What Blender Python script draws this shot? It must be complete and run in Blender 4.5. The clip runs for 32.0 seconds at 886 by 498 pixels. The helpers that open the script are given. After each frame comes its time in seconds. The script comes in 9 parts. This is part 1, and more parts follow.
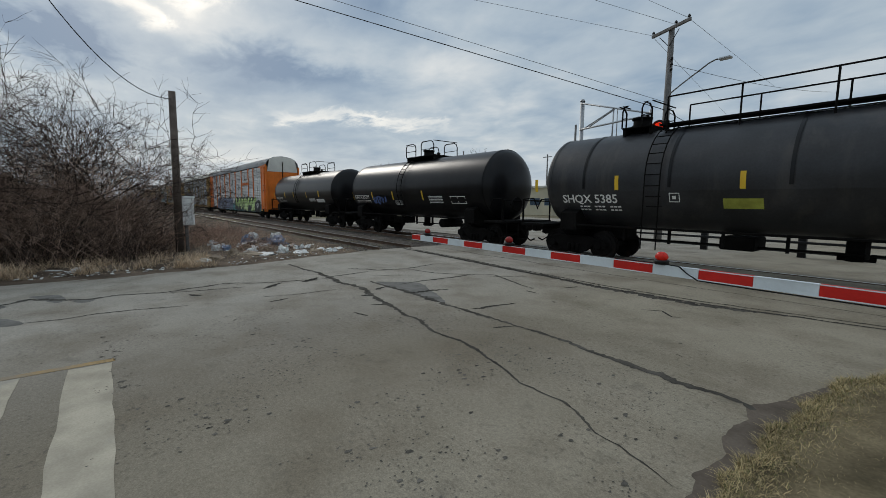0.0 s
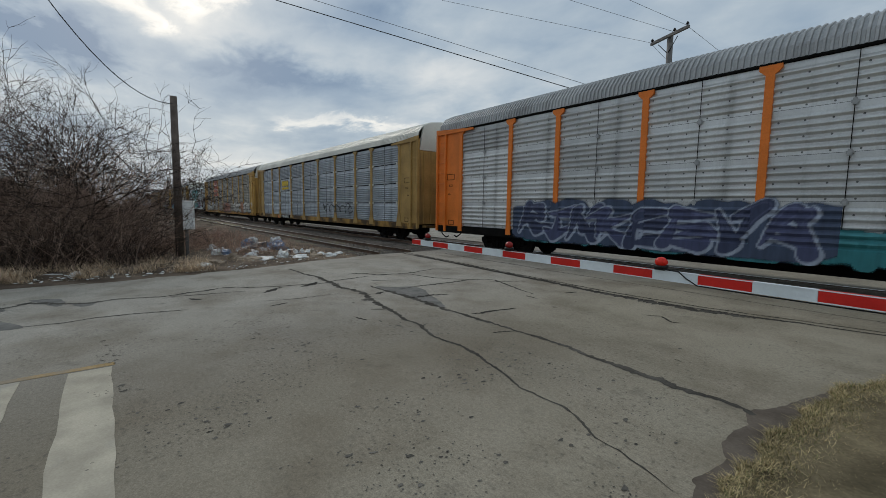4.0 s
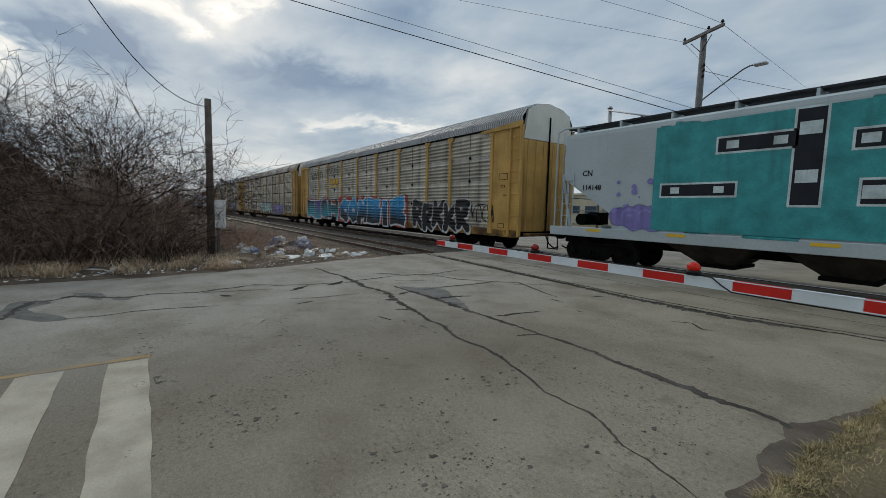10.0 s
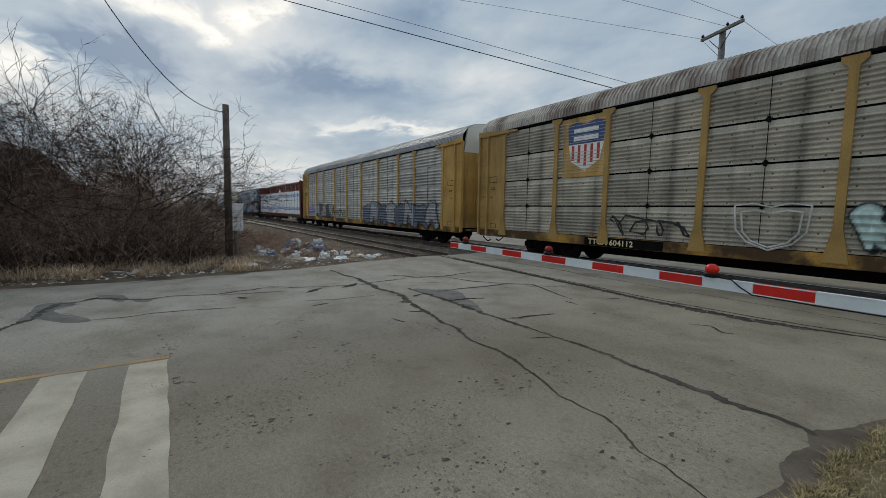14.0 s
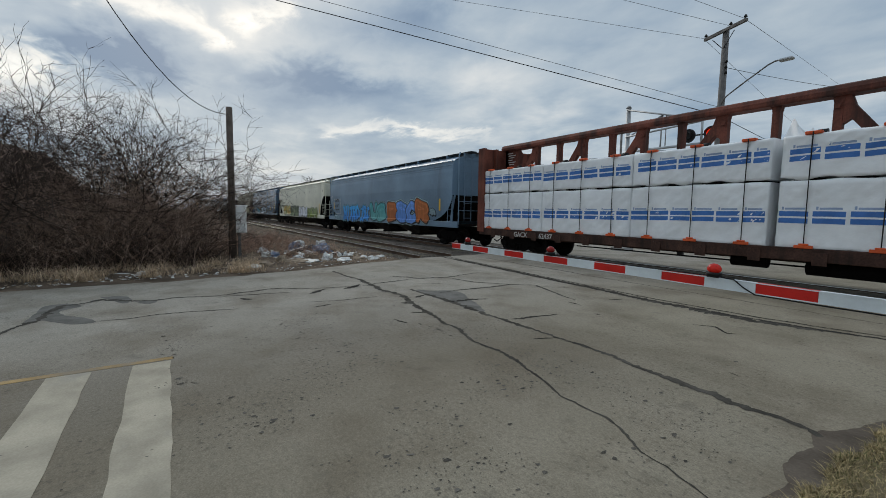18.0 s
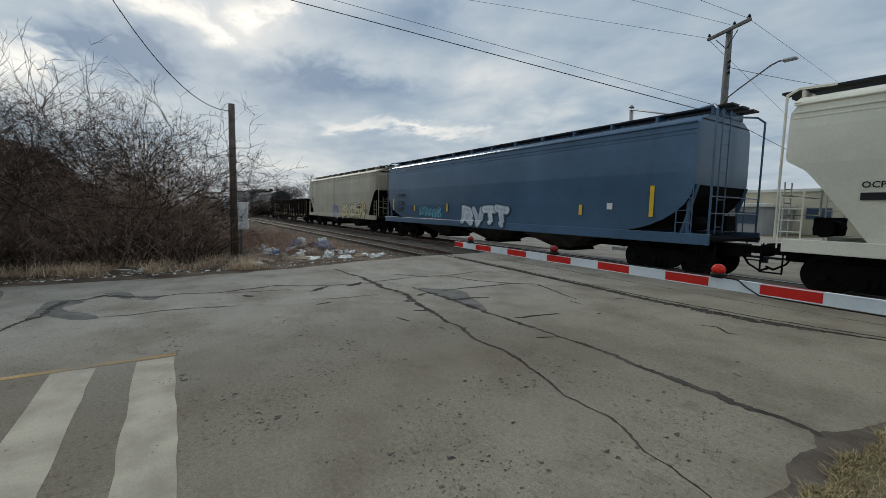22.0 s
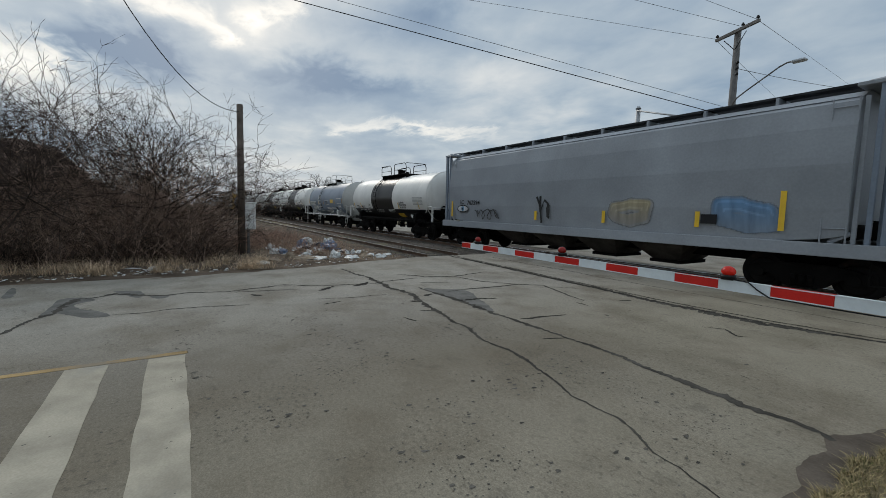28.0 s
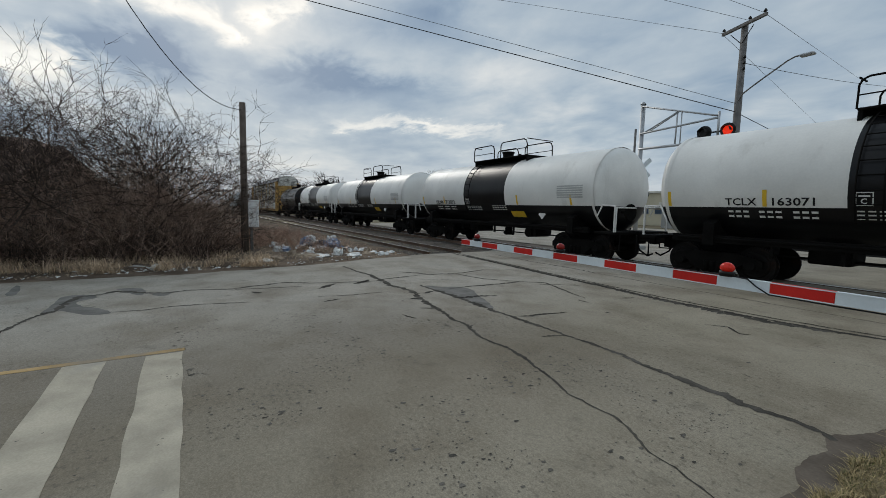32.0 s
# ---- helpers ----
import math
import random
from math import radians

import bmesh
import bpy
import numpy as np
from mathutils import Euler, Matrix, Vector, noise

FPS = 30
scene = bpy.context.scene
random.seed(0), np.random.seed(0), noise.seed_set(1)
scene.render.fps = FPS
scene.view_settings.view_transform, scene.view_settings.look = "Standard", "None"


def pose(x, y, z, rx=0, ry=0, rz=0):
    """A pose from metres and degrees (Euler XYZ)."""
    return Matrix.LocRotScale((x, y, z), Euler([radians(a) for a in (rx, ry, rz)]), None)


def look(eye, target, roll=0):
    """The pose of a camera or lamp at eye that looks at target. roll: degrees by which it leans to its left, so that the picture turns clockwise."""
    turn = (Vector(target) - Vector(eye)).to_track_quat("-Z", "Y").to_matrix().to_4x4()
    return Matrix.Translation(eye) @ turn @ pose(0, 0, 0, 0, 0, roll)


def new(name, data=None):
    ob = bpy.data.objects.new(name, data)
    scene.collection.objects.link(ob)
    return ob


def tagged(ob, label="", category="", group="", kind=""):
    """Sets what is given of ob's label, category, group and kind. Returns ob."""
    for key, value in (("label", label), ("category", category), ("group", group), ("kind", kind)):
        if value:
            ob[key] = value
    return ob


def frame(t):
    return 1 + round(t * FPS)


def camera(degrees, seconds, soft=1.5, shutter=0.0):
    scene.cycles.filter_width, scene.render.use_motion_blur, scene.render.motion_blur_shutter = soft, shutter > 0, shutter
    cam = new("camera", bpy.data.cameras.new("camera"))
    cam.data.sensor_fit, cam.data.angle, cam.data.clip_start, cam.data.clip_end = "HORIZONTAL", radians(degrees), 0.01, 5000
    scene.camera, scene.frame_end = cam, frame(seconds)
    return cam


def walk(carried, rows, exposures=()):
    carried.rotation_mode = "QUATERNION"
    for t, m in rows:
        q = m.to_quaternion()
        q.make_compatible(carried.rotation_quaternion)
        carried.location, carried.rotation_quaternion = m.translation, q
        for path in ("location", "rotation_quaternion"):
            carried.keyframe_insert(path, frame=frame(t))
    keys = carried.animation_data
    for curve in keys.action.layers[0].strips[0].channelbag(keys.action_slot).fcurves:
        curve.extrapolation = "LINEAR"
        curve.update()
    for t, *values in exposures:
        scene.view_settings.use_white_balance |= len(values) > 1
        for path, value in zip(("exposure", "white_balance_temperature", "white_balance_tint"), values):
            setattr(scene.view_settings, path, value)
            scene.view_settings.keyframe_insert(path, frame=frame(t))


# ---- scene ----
SIDE_Y, RAIL_Z = 13.37, 0.10          # centre line of the busy track and its rail top
NEAR_Y = 9.1                          # centre line of the empty track

# ---- camera and its path ----
cam = camera(93.28, 32.0, soft=0.85)


def view(t, yaw, pitch, roll, x, y, z):
    a, p = radians(yaw), radians(pitch)
    way = Vector((-math.cos(a) * math.cos(p), math.sin(a) * math.cos(p), -math.sin(p)))
    eye = Vector((x, y, z))
    return t, look(eye, eye + way, roll)


PATH = [
    (0, 38.55, 6.31, 0.65, 0.000, 0.036, 1.886),
    (0.5, 38.67, 6.25, 0.82, -0.007, 0.032, 1.887),
    (1, 38.65, 6.10, 0.66, -0.001, 0.038, 1.879),
    (1.5, 38.78, 6.02, 0.74, -0.017, 0.040, 1.884),
    (2, 38.92, 5.89, 0.75, -0.013, 0.043, 1.885),
    (2.5, 39.00, 5.83, 0.76, -0.011, 0.042, 1.880),
    (3, 39.12, 5.77, 0.85, -0.009, 0.035, 1.883),
    (3.5, 39.10, 5.67, 0.82, 0.008, 0.029, 1.884),
    (5.5, 36.16, 5.77, 1.20, 0.006, -0.032, 1.889),
    (6, 35.98, 5.70, 1.21, -0.003, -0.019, 1.889),
    (6.5, 35.70, 5.64, 1.20, -0.002, -0.019, 1.888),
    (7, 35.38, 5.67, 1.17, 0.003, -0.028, 1.893),
    (7.5, 35.08, 5.64, 1.19, -0.007, -0.031, 1.889),
    (8, 35.18, 5.54, 1.15, -0.014, -0.016, 1.882),
    (8.5, 35.16, 5.50, 1.27, -0.022, -0.001, 1.882),
    (9, 35.19, 5.45, 1.12, -0.008, 0.015, 1.887),
    (9.5, 35.28, 5.45, 1.03, 0.001, 0.015, 1.881),
    (10, 35.50, 5.50, 1.36, -0.006, -0.014, 1.884),
    (10.5, 35.57, 5.45, 1.43, -0.011, -0.022, 1.886),
    (11, 35.79, 5.38, 1.52, -0.008, -0.048, 1.888),
    (11.5, 35.74, 5.32, 1.42, -0.009, -0.066, 1.891),
    (12, 35.33, 5.28, 1.28, -0.001, -0.056, 1.892),
    (12.5, 35.08, 5.27, 1.08, -0.005, -0.034, 1.888),
    (13, 34.69, 5.27, 1.05, -0.006, -0.028, 1.886),
    (13.5, 34.08, 5.25, 0.99, -0.001, -0.014, 1.884),
    (14, 33.51, 5.30, 0.97, -0.001, 0.007, 1.890),
    (14.5, 32.93, 5.32, 0.95, 0.004, 0.026, 1.889),
    (16.5, 32.43, 5.17, 0.99, 0.010, -0.026, 1.896),
    (17, 32.68, 5.13, 1.00, 0.014, -0.017, 1.890),
    (17.5, 32.85, 5.11, 0.88, 0.014, 0.005, 1.889),
    (18, 33.04, 5.13, 0.76, 0.014, 0.024, 1.883),
    (18.5, 33.43, 5.19, 0.67, 0.015, 0.029, 1.882),
    (19, 33.55, 5.18, 0.61, 0.011, 0.021, 1.884),
    (19.5, 33.63, 5.19, 0.72, 0.005, 0.004, 1.885),
    (20, 33.77, 5.25, 0.76, 0.001, -0.011, 1.887),
    (20.5, 33.76, 5.27, 0.80, 0.001, -0.011, 1.885),
    (21, 33.50, 5.30, 0.93, 0.008, -0.023, 1.888),
    (21.5, 33.22, 5.34, 1.03, -0.002, -0.029, 1.885),
    (22, 32.99, 5.38, 1.15, -0.002, -0.013, 1.887),
    (22.5, 32.79, 5.36, 1.22, -0.003, -0.013, 1.883),
    (23, 32.71, 5.38, 1.23, 0.000, -0.016, 1.889),
    (23.5, 32.47, 5.34, 1.28, 0.002, -0.025, 1.887),
    (24, 32.35, 5.33, 1.30, 0.005, -0.028, 1.886),
    (24.5, 32.20, 5.35, 1.30, 0.005, -0.023, 1.886),
    (25, 32.11, 5.34, 1.28, 0.001, -0.030, 1.885),
    (25.5, 32.08, 5.39, 1.23, -0.004, -0.032, 1.887),
    (27.5, 32.27, 5.33, 1.33, -0.002, -0.062, 1.886),
    (28, 32.36, 5.31, 1.41, -0.006, -0.068, 1.888),
    (28.5, 32.47, 5.32, 1.60, -0.021, -0.069, 1.888),
    (29, 32.43, 5.29, 1.63, -0.010, -0.067, 1.889),
    (29.5, 32.41, 5.32, 1.60, -0.006, -0.060, 1.882),
    (30, 32.28, 5.37, 1.57, 0.006, -0.036, 1.885),
    (30.5, 32.11, 5.44, 1.49, 0.012, 0.006, 1.878),
    (31, 31.93, 5.47, 1.36, 0.019, 0.029, 1.877),
    (31.5, 31.72, 5.45, 1.26, 0.020, 0.049, 1.876),
    (32, 31.61, 5.63, 1.25, 0.018, 0.047, 1.874),
]
walk(cam, [view(*row) for row in PATH], [(0.0, 0.0), (32.0, 0.0)])

# ---- world and light: a broken overcast with the sun behind thin cloud ----
SUN_EL, SUN_AZ = radians(32), radians(176)     # azimuth counted from +X towards +Y
ZENITH = 1.35
# broad bright and dark banks of cloud: bearing, height, half-widths in degrees, strength
CLOUDS = [(1.5, 20.6, 3.2, 1.2, 0.34), (5.2, 20.0, 1.6, 0.8, 0.30), (-3.5, 20.6, 4, 1.3, 0.20), (10.2, 23.0, 2.4, 1.2, 0.34), (-2, 25.5, 9, 2.2, 0.20), (-13, 13.2, 3.4, 2.4, 0.42), (-6.5, 15.6, 6, 1.6, -0.34), (0, 15.0, 6, 1.6, -0.26), (12.0, 17.4, 8, 1.9, -0.34), (20, 15.2, 8, 1.6, -0.30), (26, 23.5, 9, 3, -0.22), (10, 13.0, 8, 2.0, -0.12), (21.6, 10.2, 5, 0.8, 0.24), (29.1, 10.3, 4.5, 0.8, 0.36), (35.5, 10.2, 3.0, 0.8, 0.20), (13, 6.0, 6, 1.0, 0.06), (50, 14, 11, 3.5, 0.10), (42, 21, 10, 3, 0.07), (62, 16, 9, 4, 0.05)]
world = bpy.data.worlds.new("sky")
scene.world = world
world.use_nodes = True


def build_sky():
    nt = world.node_tree
    nt.nodes.clear()
    N, Lk = nt.nodes.new, nt.links.new

    def calc(op, a, b=None, c=None):
        n = N("ShaderNodeMath")
        n.operation = op
        for k, v in enumerate((a, b, c)):
            if v is None:
                continue
            if isinstance(v, (int, float)):
                n.inputs[k].default_value = v
            else:
                Lk(v, n.inputs[k])
        return n.outputs[0]

    out, bg = N("ShaderNodeOutputWorld"), N("ShaderNodeBackground")
    sky = N("ShaderNodeTexSky")
    sky.sky_type, sky.sun_disc = "NISHITA", False
    sky.sun_elevation, sky.sun_rotation = SUN_EL, radians(90) - SUN_AZ
    sky.air_density, sky.dust_density = 1.2, 2.0
    co, sep = N("ShaderNodeTexCoord"), N("ShaderNodeSeparateXYZ")
    Lk(co.outputs["Generated"], sep.inputs[0])
    x, y, z = sep.outputs
    # a flat cloud deck overhead
    den = calc("ADD", calc("MAXIMUM", z, 0.0), 0.14)
    com = N("ShaderNodeCombineXYZ")
    Lk(calc("DIVIDE", x, den), com.inputs[0]); Lk(calc("DIVIDE", y, den), com.inputs[1])

    def cloud(scale, detail, rough, loc, stretch, turn, warp=0.4):
        mp, n = N("ShaderNodeMapping"), N("ShaderNodeTexNoise")
        mp.inputs["Location"].default_value, mp.inputs["Scale"].default_value = loc, stretch
        mp.inputs["Rotation"].default_value = (0, 0, radians(turn))
        n.inputs["Scale"].default_value, n.inputs["Detail"].default_value = scale, detail
        n.inputs["Roughness"].default_value, n.inputs["Distortion"].default_value = rough, warp
        Lk(com.outputs[0], mp.inputs[0]); Lk(mp.outputs[0], n.inputs["Vector"])
        return n.outputs["Fac"]

    big = cloud(0.9, 6.0, 0.52, (3.1, 0.4, 0.0), (0.7, 1.0, 1.0), 35, 0.1)
    rag = cloud(3.0, 6.0, 0.54, (1.1, 7.4, 0.0), (0.9, 1.0, 1.0), 20, 0.3)
    wisp = cloud(9.0, 6.0, 0.62, (4.2, 2.4, 0.0), (0.6, 1.0, 1.0), 28, 0.5)
    # bearing from -x towards +y, and height, in degrees, both ruffled
    az = calc("ADD", calc("MULTIPLY", calc("ARCTAN2", y, calc("MULTIPLY", x, -1.0)), 57.3), calc("ADD", calc("MULTIPLY_ADD", rag, 16.0, -8.0), calc("MULTIPLY_ADD", wisp, 9.0, -4.5)))
    el = calc("ADD", calc("MULTIPLY", calc("ARCSINE", z), 57.3), calc("MULTIPLY_ADD", big, 9.0, -4.5))
    el = calc("ADD", el, calc("ADD", calc("MULTIPLY_ADD", rag, 4.0, -2.0), calc("MULTIPLY_ADD", wisp, 2.6, -1.3)))
    fac = calc("ADD", calc("MULTIPLY_ADD", big, 0.78, 0.015), calc("MULTIPLY_ADD", rag, 0.40, -0.20))
    for a0, e0, sa, se, amp in CLOUDS:
        u = calc("POWER", calc("ABSOLUTE", calc("DIVIDE", calc("SUBTRACT", az, a0), sa)), 2.0)
        v = calc("POWER", calc("ABSOLUTE", calc("DIVIDE", calc("SUBTRACT", el, e0), se)), 2.0)
        g = calc("EXPONENT", calc("MULTIPLY", calc("ADD", u, v), -1.0))
        fac = calc("MULTIPLY_ADD", g, amp, fac)
    ramp = N("ShaderNodeValToRGB")
    cr = ramp.color_ramp
    cr.elements[0].position, cr.elements[0].color = 0.10, (0.142, 0.220, 0.330, 1)
    cr.elements[1].position, cr.elements[1].color = 1.0, (0.98, 0.97, 0.92, 1)
    for p, c in ((0.28, (0.248, 0.330, 0.424, 1)), (0.42, (0.378, 0.448, 0.510, 1)), (0.56, (0.55, 0.586, 0.605, 1)), (0.72, (0.74, 0.74, 0.71, 1))):
        cr.elements.new(p).color = c
    Lk(fac, ramp.inputs[0])
    # the deck is brighter overhead than low down
    up = N("ShaderNodeMapRange")
    up.inputs["From Min"].default_value, up.inputs["From Max"].default_value = 0.5, 0.95
    up.inputs["To Min"].default_value, up.inputs["To Max"].default_value = 1.0, ZENITH
    Lk(z, up.inputs["Value"])
    lit = N("ShaderNodeMixRGB"); lit.blend_type = "MULTIPLY"; lit.inputs[0].default_value = 1.0
    Lk(ramp.outputs[0], lit.inputs[1]); Lk(up.outputs[0], lit.inputs[2])
    # pale haze low over the land
    hz = N("ShaderNodeMapRange")
    hz.inputs["From Min"].default_value, hz.inputs["From Max"].default_value = 0.0, 0.14
    hz.inputs["To Min"].default_value, hz.inputs["To Max"].default_value = 0.7, 0.0
    Lk(z, hz.inputs["Value"])
    low = N("ShaderNodeMixRGB")
    low.inputs[2].default_value = (0.50, 0.55, 0.60, 1)
    Lk(hz.outputs[0], low.inputs[0]); Lk(lit.outputs[0], low.inputs[1])
    tint = N("ShaderNodeMixRGB"); tint.blend_type = "ADD"; tint.inputs[0].default_value = 0.006
    Lk(low.outputs[0], tint.inputs[1]); Lk(sky.outputs[0], tint.inputs[2])
    Lk(tint.outputs[0], bg.inputs[0])
    bg.inputs[1].default_value = 1.07
    Lk(bg.outputs[0], out.inputs[0])


build_sky()
sun = new("sun", bpy.data.lights.new("sun", "SUN"))
sun.data.energy, sun.data.angle, sun.data.color = 0.9, radians(16), (1.0, 0.95, 0.87)
sun.matrix_basis = look((0, 0, 0), (-math.cos(SUN_EL) * math.cos(SUN_AZ), -math.cos(SUN_EL) * math.sin(SUN_AZ), -math.sin(SUN_EL)))

# ---- materials ----


def mat(name, col, rough=0.6, metal=0.0, var=0.25, scale=3.0, fine=60.0, bump=0.15, stain=None, streak=0.0, emit=0.0, spec=0.25, isl=0.0, vary=0.0, rivets=False):
    """A surface with broad and fine variation, stains, streaks and relief."""
    m = bpy.data.materials.new(name)
    m.use_nodes = True
    nt = m.node_tree
    N, Lk = nt.nodes.new, nt.links.new
    b = nt.nodes["Principled BSDF"]
    b.inputs["Roughness"].default_value, b.inputs["Metallic"].default_value = rough, metal
    b.inputs["Specular IOR Level"].default_value = spec
    co = N("ShaderNodeTexCoord")
    n1, n2 = N("ShaderNodeTexNoise"), N("ShaderNodeTexNoise")
    n1.inputs["Scale"].default_value, n1.inputs["Detail"].default_value = scale, 6.0
    n2.inputs["Scale"].default_value, n2.inputs["Detail"].default_value = fine, 3.0
    Lk(co.outputs["Object"], n1.inputs["Vector"]); Lk(co.outputs["Object"], n2.inputs["Vector"])
    dark = tuple(c * (1 - var) for c in col)
    lite = tuple(min(1.0, c * (1 + var)) for c in col)
    r1 = N("ShaderNodeValToRGB")
    r1.color_ramp.elements[0].position, r1.color_ramp.elements[0].color = 0.32, (*dark, 1)
    r1.color_ramp.elements[1].position, r1.color_ramp.elements[1].color = 0.68, (*lite, 1)
    Lk(n1.outputs["Fac"], r1.inputs[0])
    mx = N("ShaderNodeMixRGB"); mx.blend_type = "MULTIPLY"
    mx.inputs[0].default_value = min(1.0, var * 1.6)
    Lk(r1.outputs[0], mx.inputs[1]); Lk(n2.outputs["Fac"], mx.inputs[2])
    last = mx.outputs[0]
    gain = N("ShaderNodeMixRGB"); gain.blend_type = "MULTIPLY"; gain.inputs[0].default_value = 1.0
    g = 1.0 + min(1.0, var * 1.6) * 0.7
    gain.inputs[2].default_value = (g, g, g, 1)
    Lk(last, gain.inputs[1])
    last = gain.outputs[0]
    if stain:
        n3 = N("ShaderNodeTexNoise")
        n3.inputs["Scale"].default_value, n3.inputs["Detail"].default_value = scale * 0.6, 8.0
        n3.inputs["Roughness"].default_value = 0.65
        mpp = N("ShaderNodeMapping")
        mpp.inputs["Location"].default_value = (7.3, 2.1, 4.4)
        mpp.inputs["Scale"].default_value = (1.0, 1.0, 1.0 - 0.9 * streak)
        if streak:
            mpp.inputs["Scale"].default_value = (2.5, 2.5, 0.22)
        Lk(co.outputs["Object"], mpp.inputs[0]); Lk(mpp.outputs[0], n3.inputs["Vector"])
        r3 = N("ShaderNodeValToRGB")
        r3.color_ramp.elements[0].position, r3.color_ramp.elements[0].color = stain[1], (0, 0, 0, 1)
        r3.color_ramp.elements[1].position, r3.color_ramp.elements[1].color = stain[1] + 0.16, (1, 1, 1, 1)
        Lk(n3.outputs["Fac"], r3.inputs[0])
        k = N("ShaderNodeMath"); k.operation = "MULTIPLY"; k.inputs[1].default_value = stain[2]
        Lk(r3.outputs[0], k.inputs[0])
        m3 = N("ShaderNodeMixRGB")
        m3.inputs[2].default_value = (*stain[0], 1)
        Lk(k.outputs[0], m3.inputs[0]); Lk(last, m3.inputs[1])
        last = m3.outputs[0]
    if isl:
        geo = N("ShaderNodeNewGeometry")
        hv = N("ShaderNodeMapRange")
        hv.inputs["To Min"].default_value, hv.inputs["To Max"].default_value = 1 - isl, 1 + isl
        Lk(geo.outputs["Random Per Island"], hv.inputs["Value"])
        mi = N("ShaderNodeMixRGB"); mi.blend_type = "MULTIPLY"; mi.inputs[0].default_value = 1.0
        Lk(last, mi.inputs[1]); Lk(hv.outputs[0], mi.inputs[2])
        last = mi.outputs[0]
    if vary:      # one sheet differs from the next
        oi, vr = N("ShaderNodeObjectInfo"), N("ShaderNodeMapRange")
        vr.inputs["To Min"].default_value, vr.inputs["To Max"].default_value = 1 - vary, 1 + vary
        Lk(oi.outputs["Random"], vr.inputs["Value"])
        mv = N("ShaderNodeMixRGB"); mv.blend_type = "MULTIPLY"; mv.inputs[0].default_value = 1.0
        Lk(last, mv.inputs[1]); Lk(vr.outputs[0], mv.inputs[2])
        last = mv.outputs[0]
    if rivets:    # rows of dark bolt holes
        def calc(op, *a):
            q = N("ShaderNodeMath"); q.operation = op
            for i_, v_ in enumerate(a):
                if isinstance(v_, float):
                    q.inputs[i_].default_value = v_
                else:
                    Lk(v_, q.inputs[i_])
            return q.outputs[0]
        sp = N("ShaderNodeSeparateXYZ"); Lk(co.outputs["Object"], sp.inputs[0])
        dx = calc("MULTIPLY", calc("SUBTRACT", calc("FRACT", calc("DIVIDE", calc("ADD", sp.outputs[0], 10.2), 0.46)), 0.5), 0.46)
        dz = calc("MULTIPLY", calc("SUBTRACT", calc("FRACT", calc("DIVIDE", calc("ADD", sp.outputs[2], 0.115), 0.34)), 0.5), 0.34)
        rr = calc("SQRT", calc("ADD", calc("MULTIPLY", dx, dx), calc("MULTIPLY", dz, dz)))
        dot = calc("MULTIPLY", calc("LESS_THAN", rr, 0.021), 0.8)
        md = N("ShaderNodeMixRGB"); md.inputs[2].default_value = (0.012, 0.011, 0.010, 1)
        Lk(dot, md.inputs[0]); Lk(last, md.inputs[1])
        last = md.outputs[0]
    Lk(last, b.inputs["Base Color"])
    if bump:
        bp = N("ShaderNodeBump")
        bp.inputs["Strength"].default_value, bp.inputs["Distance"].default_value = bump, 0.01
        Lk(n2.outputs["Fac"], bp.inputs["Height"])
        Lk(bp.outputs[0], b.inputs["Normal"])
    if emit:
        b.inputs["Emission Color"].default_value = (*col, 1)
        b.inputs["Emission Strength"].default_value = emit
    return m


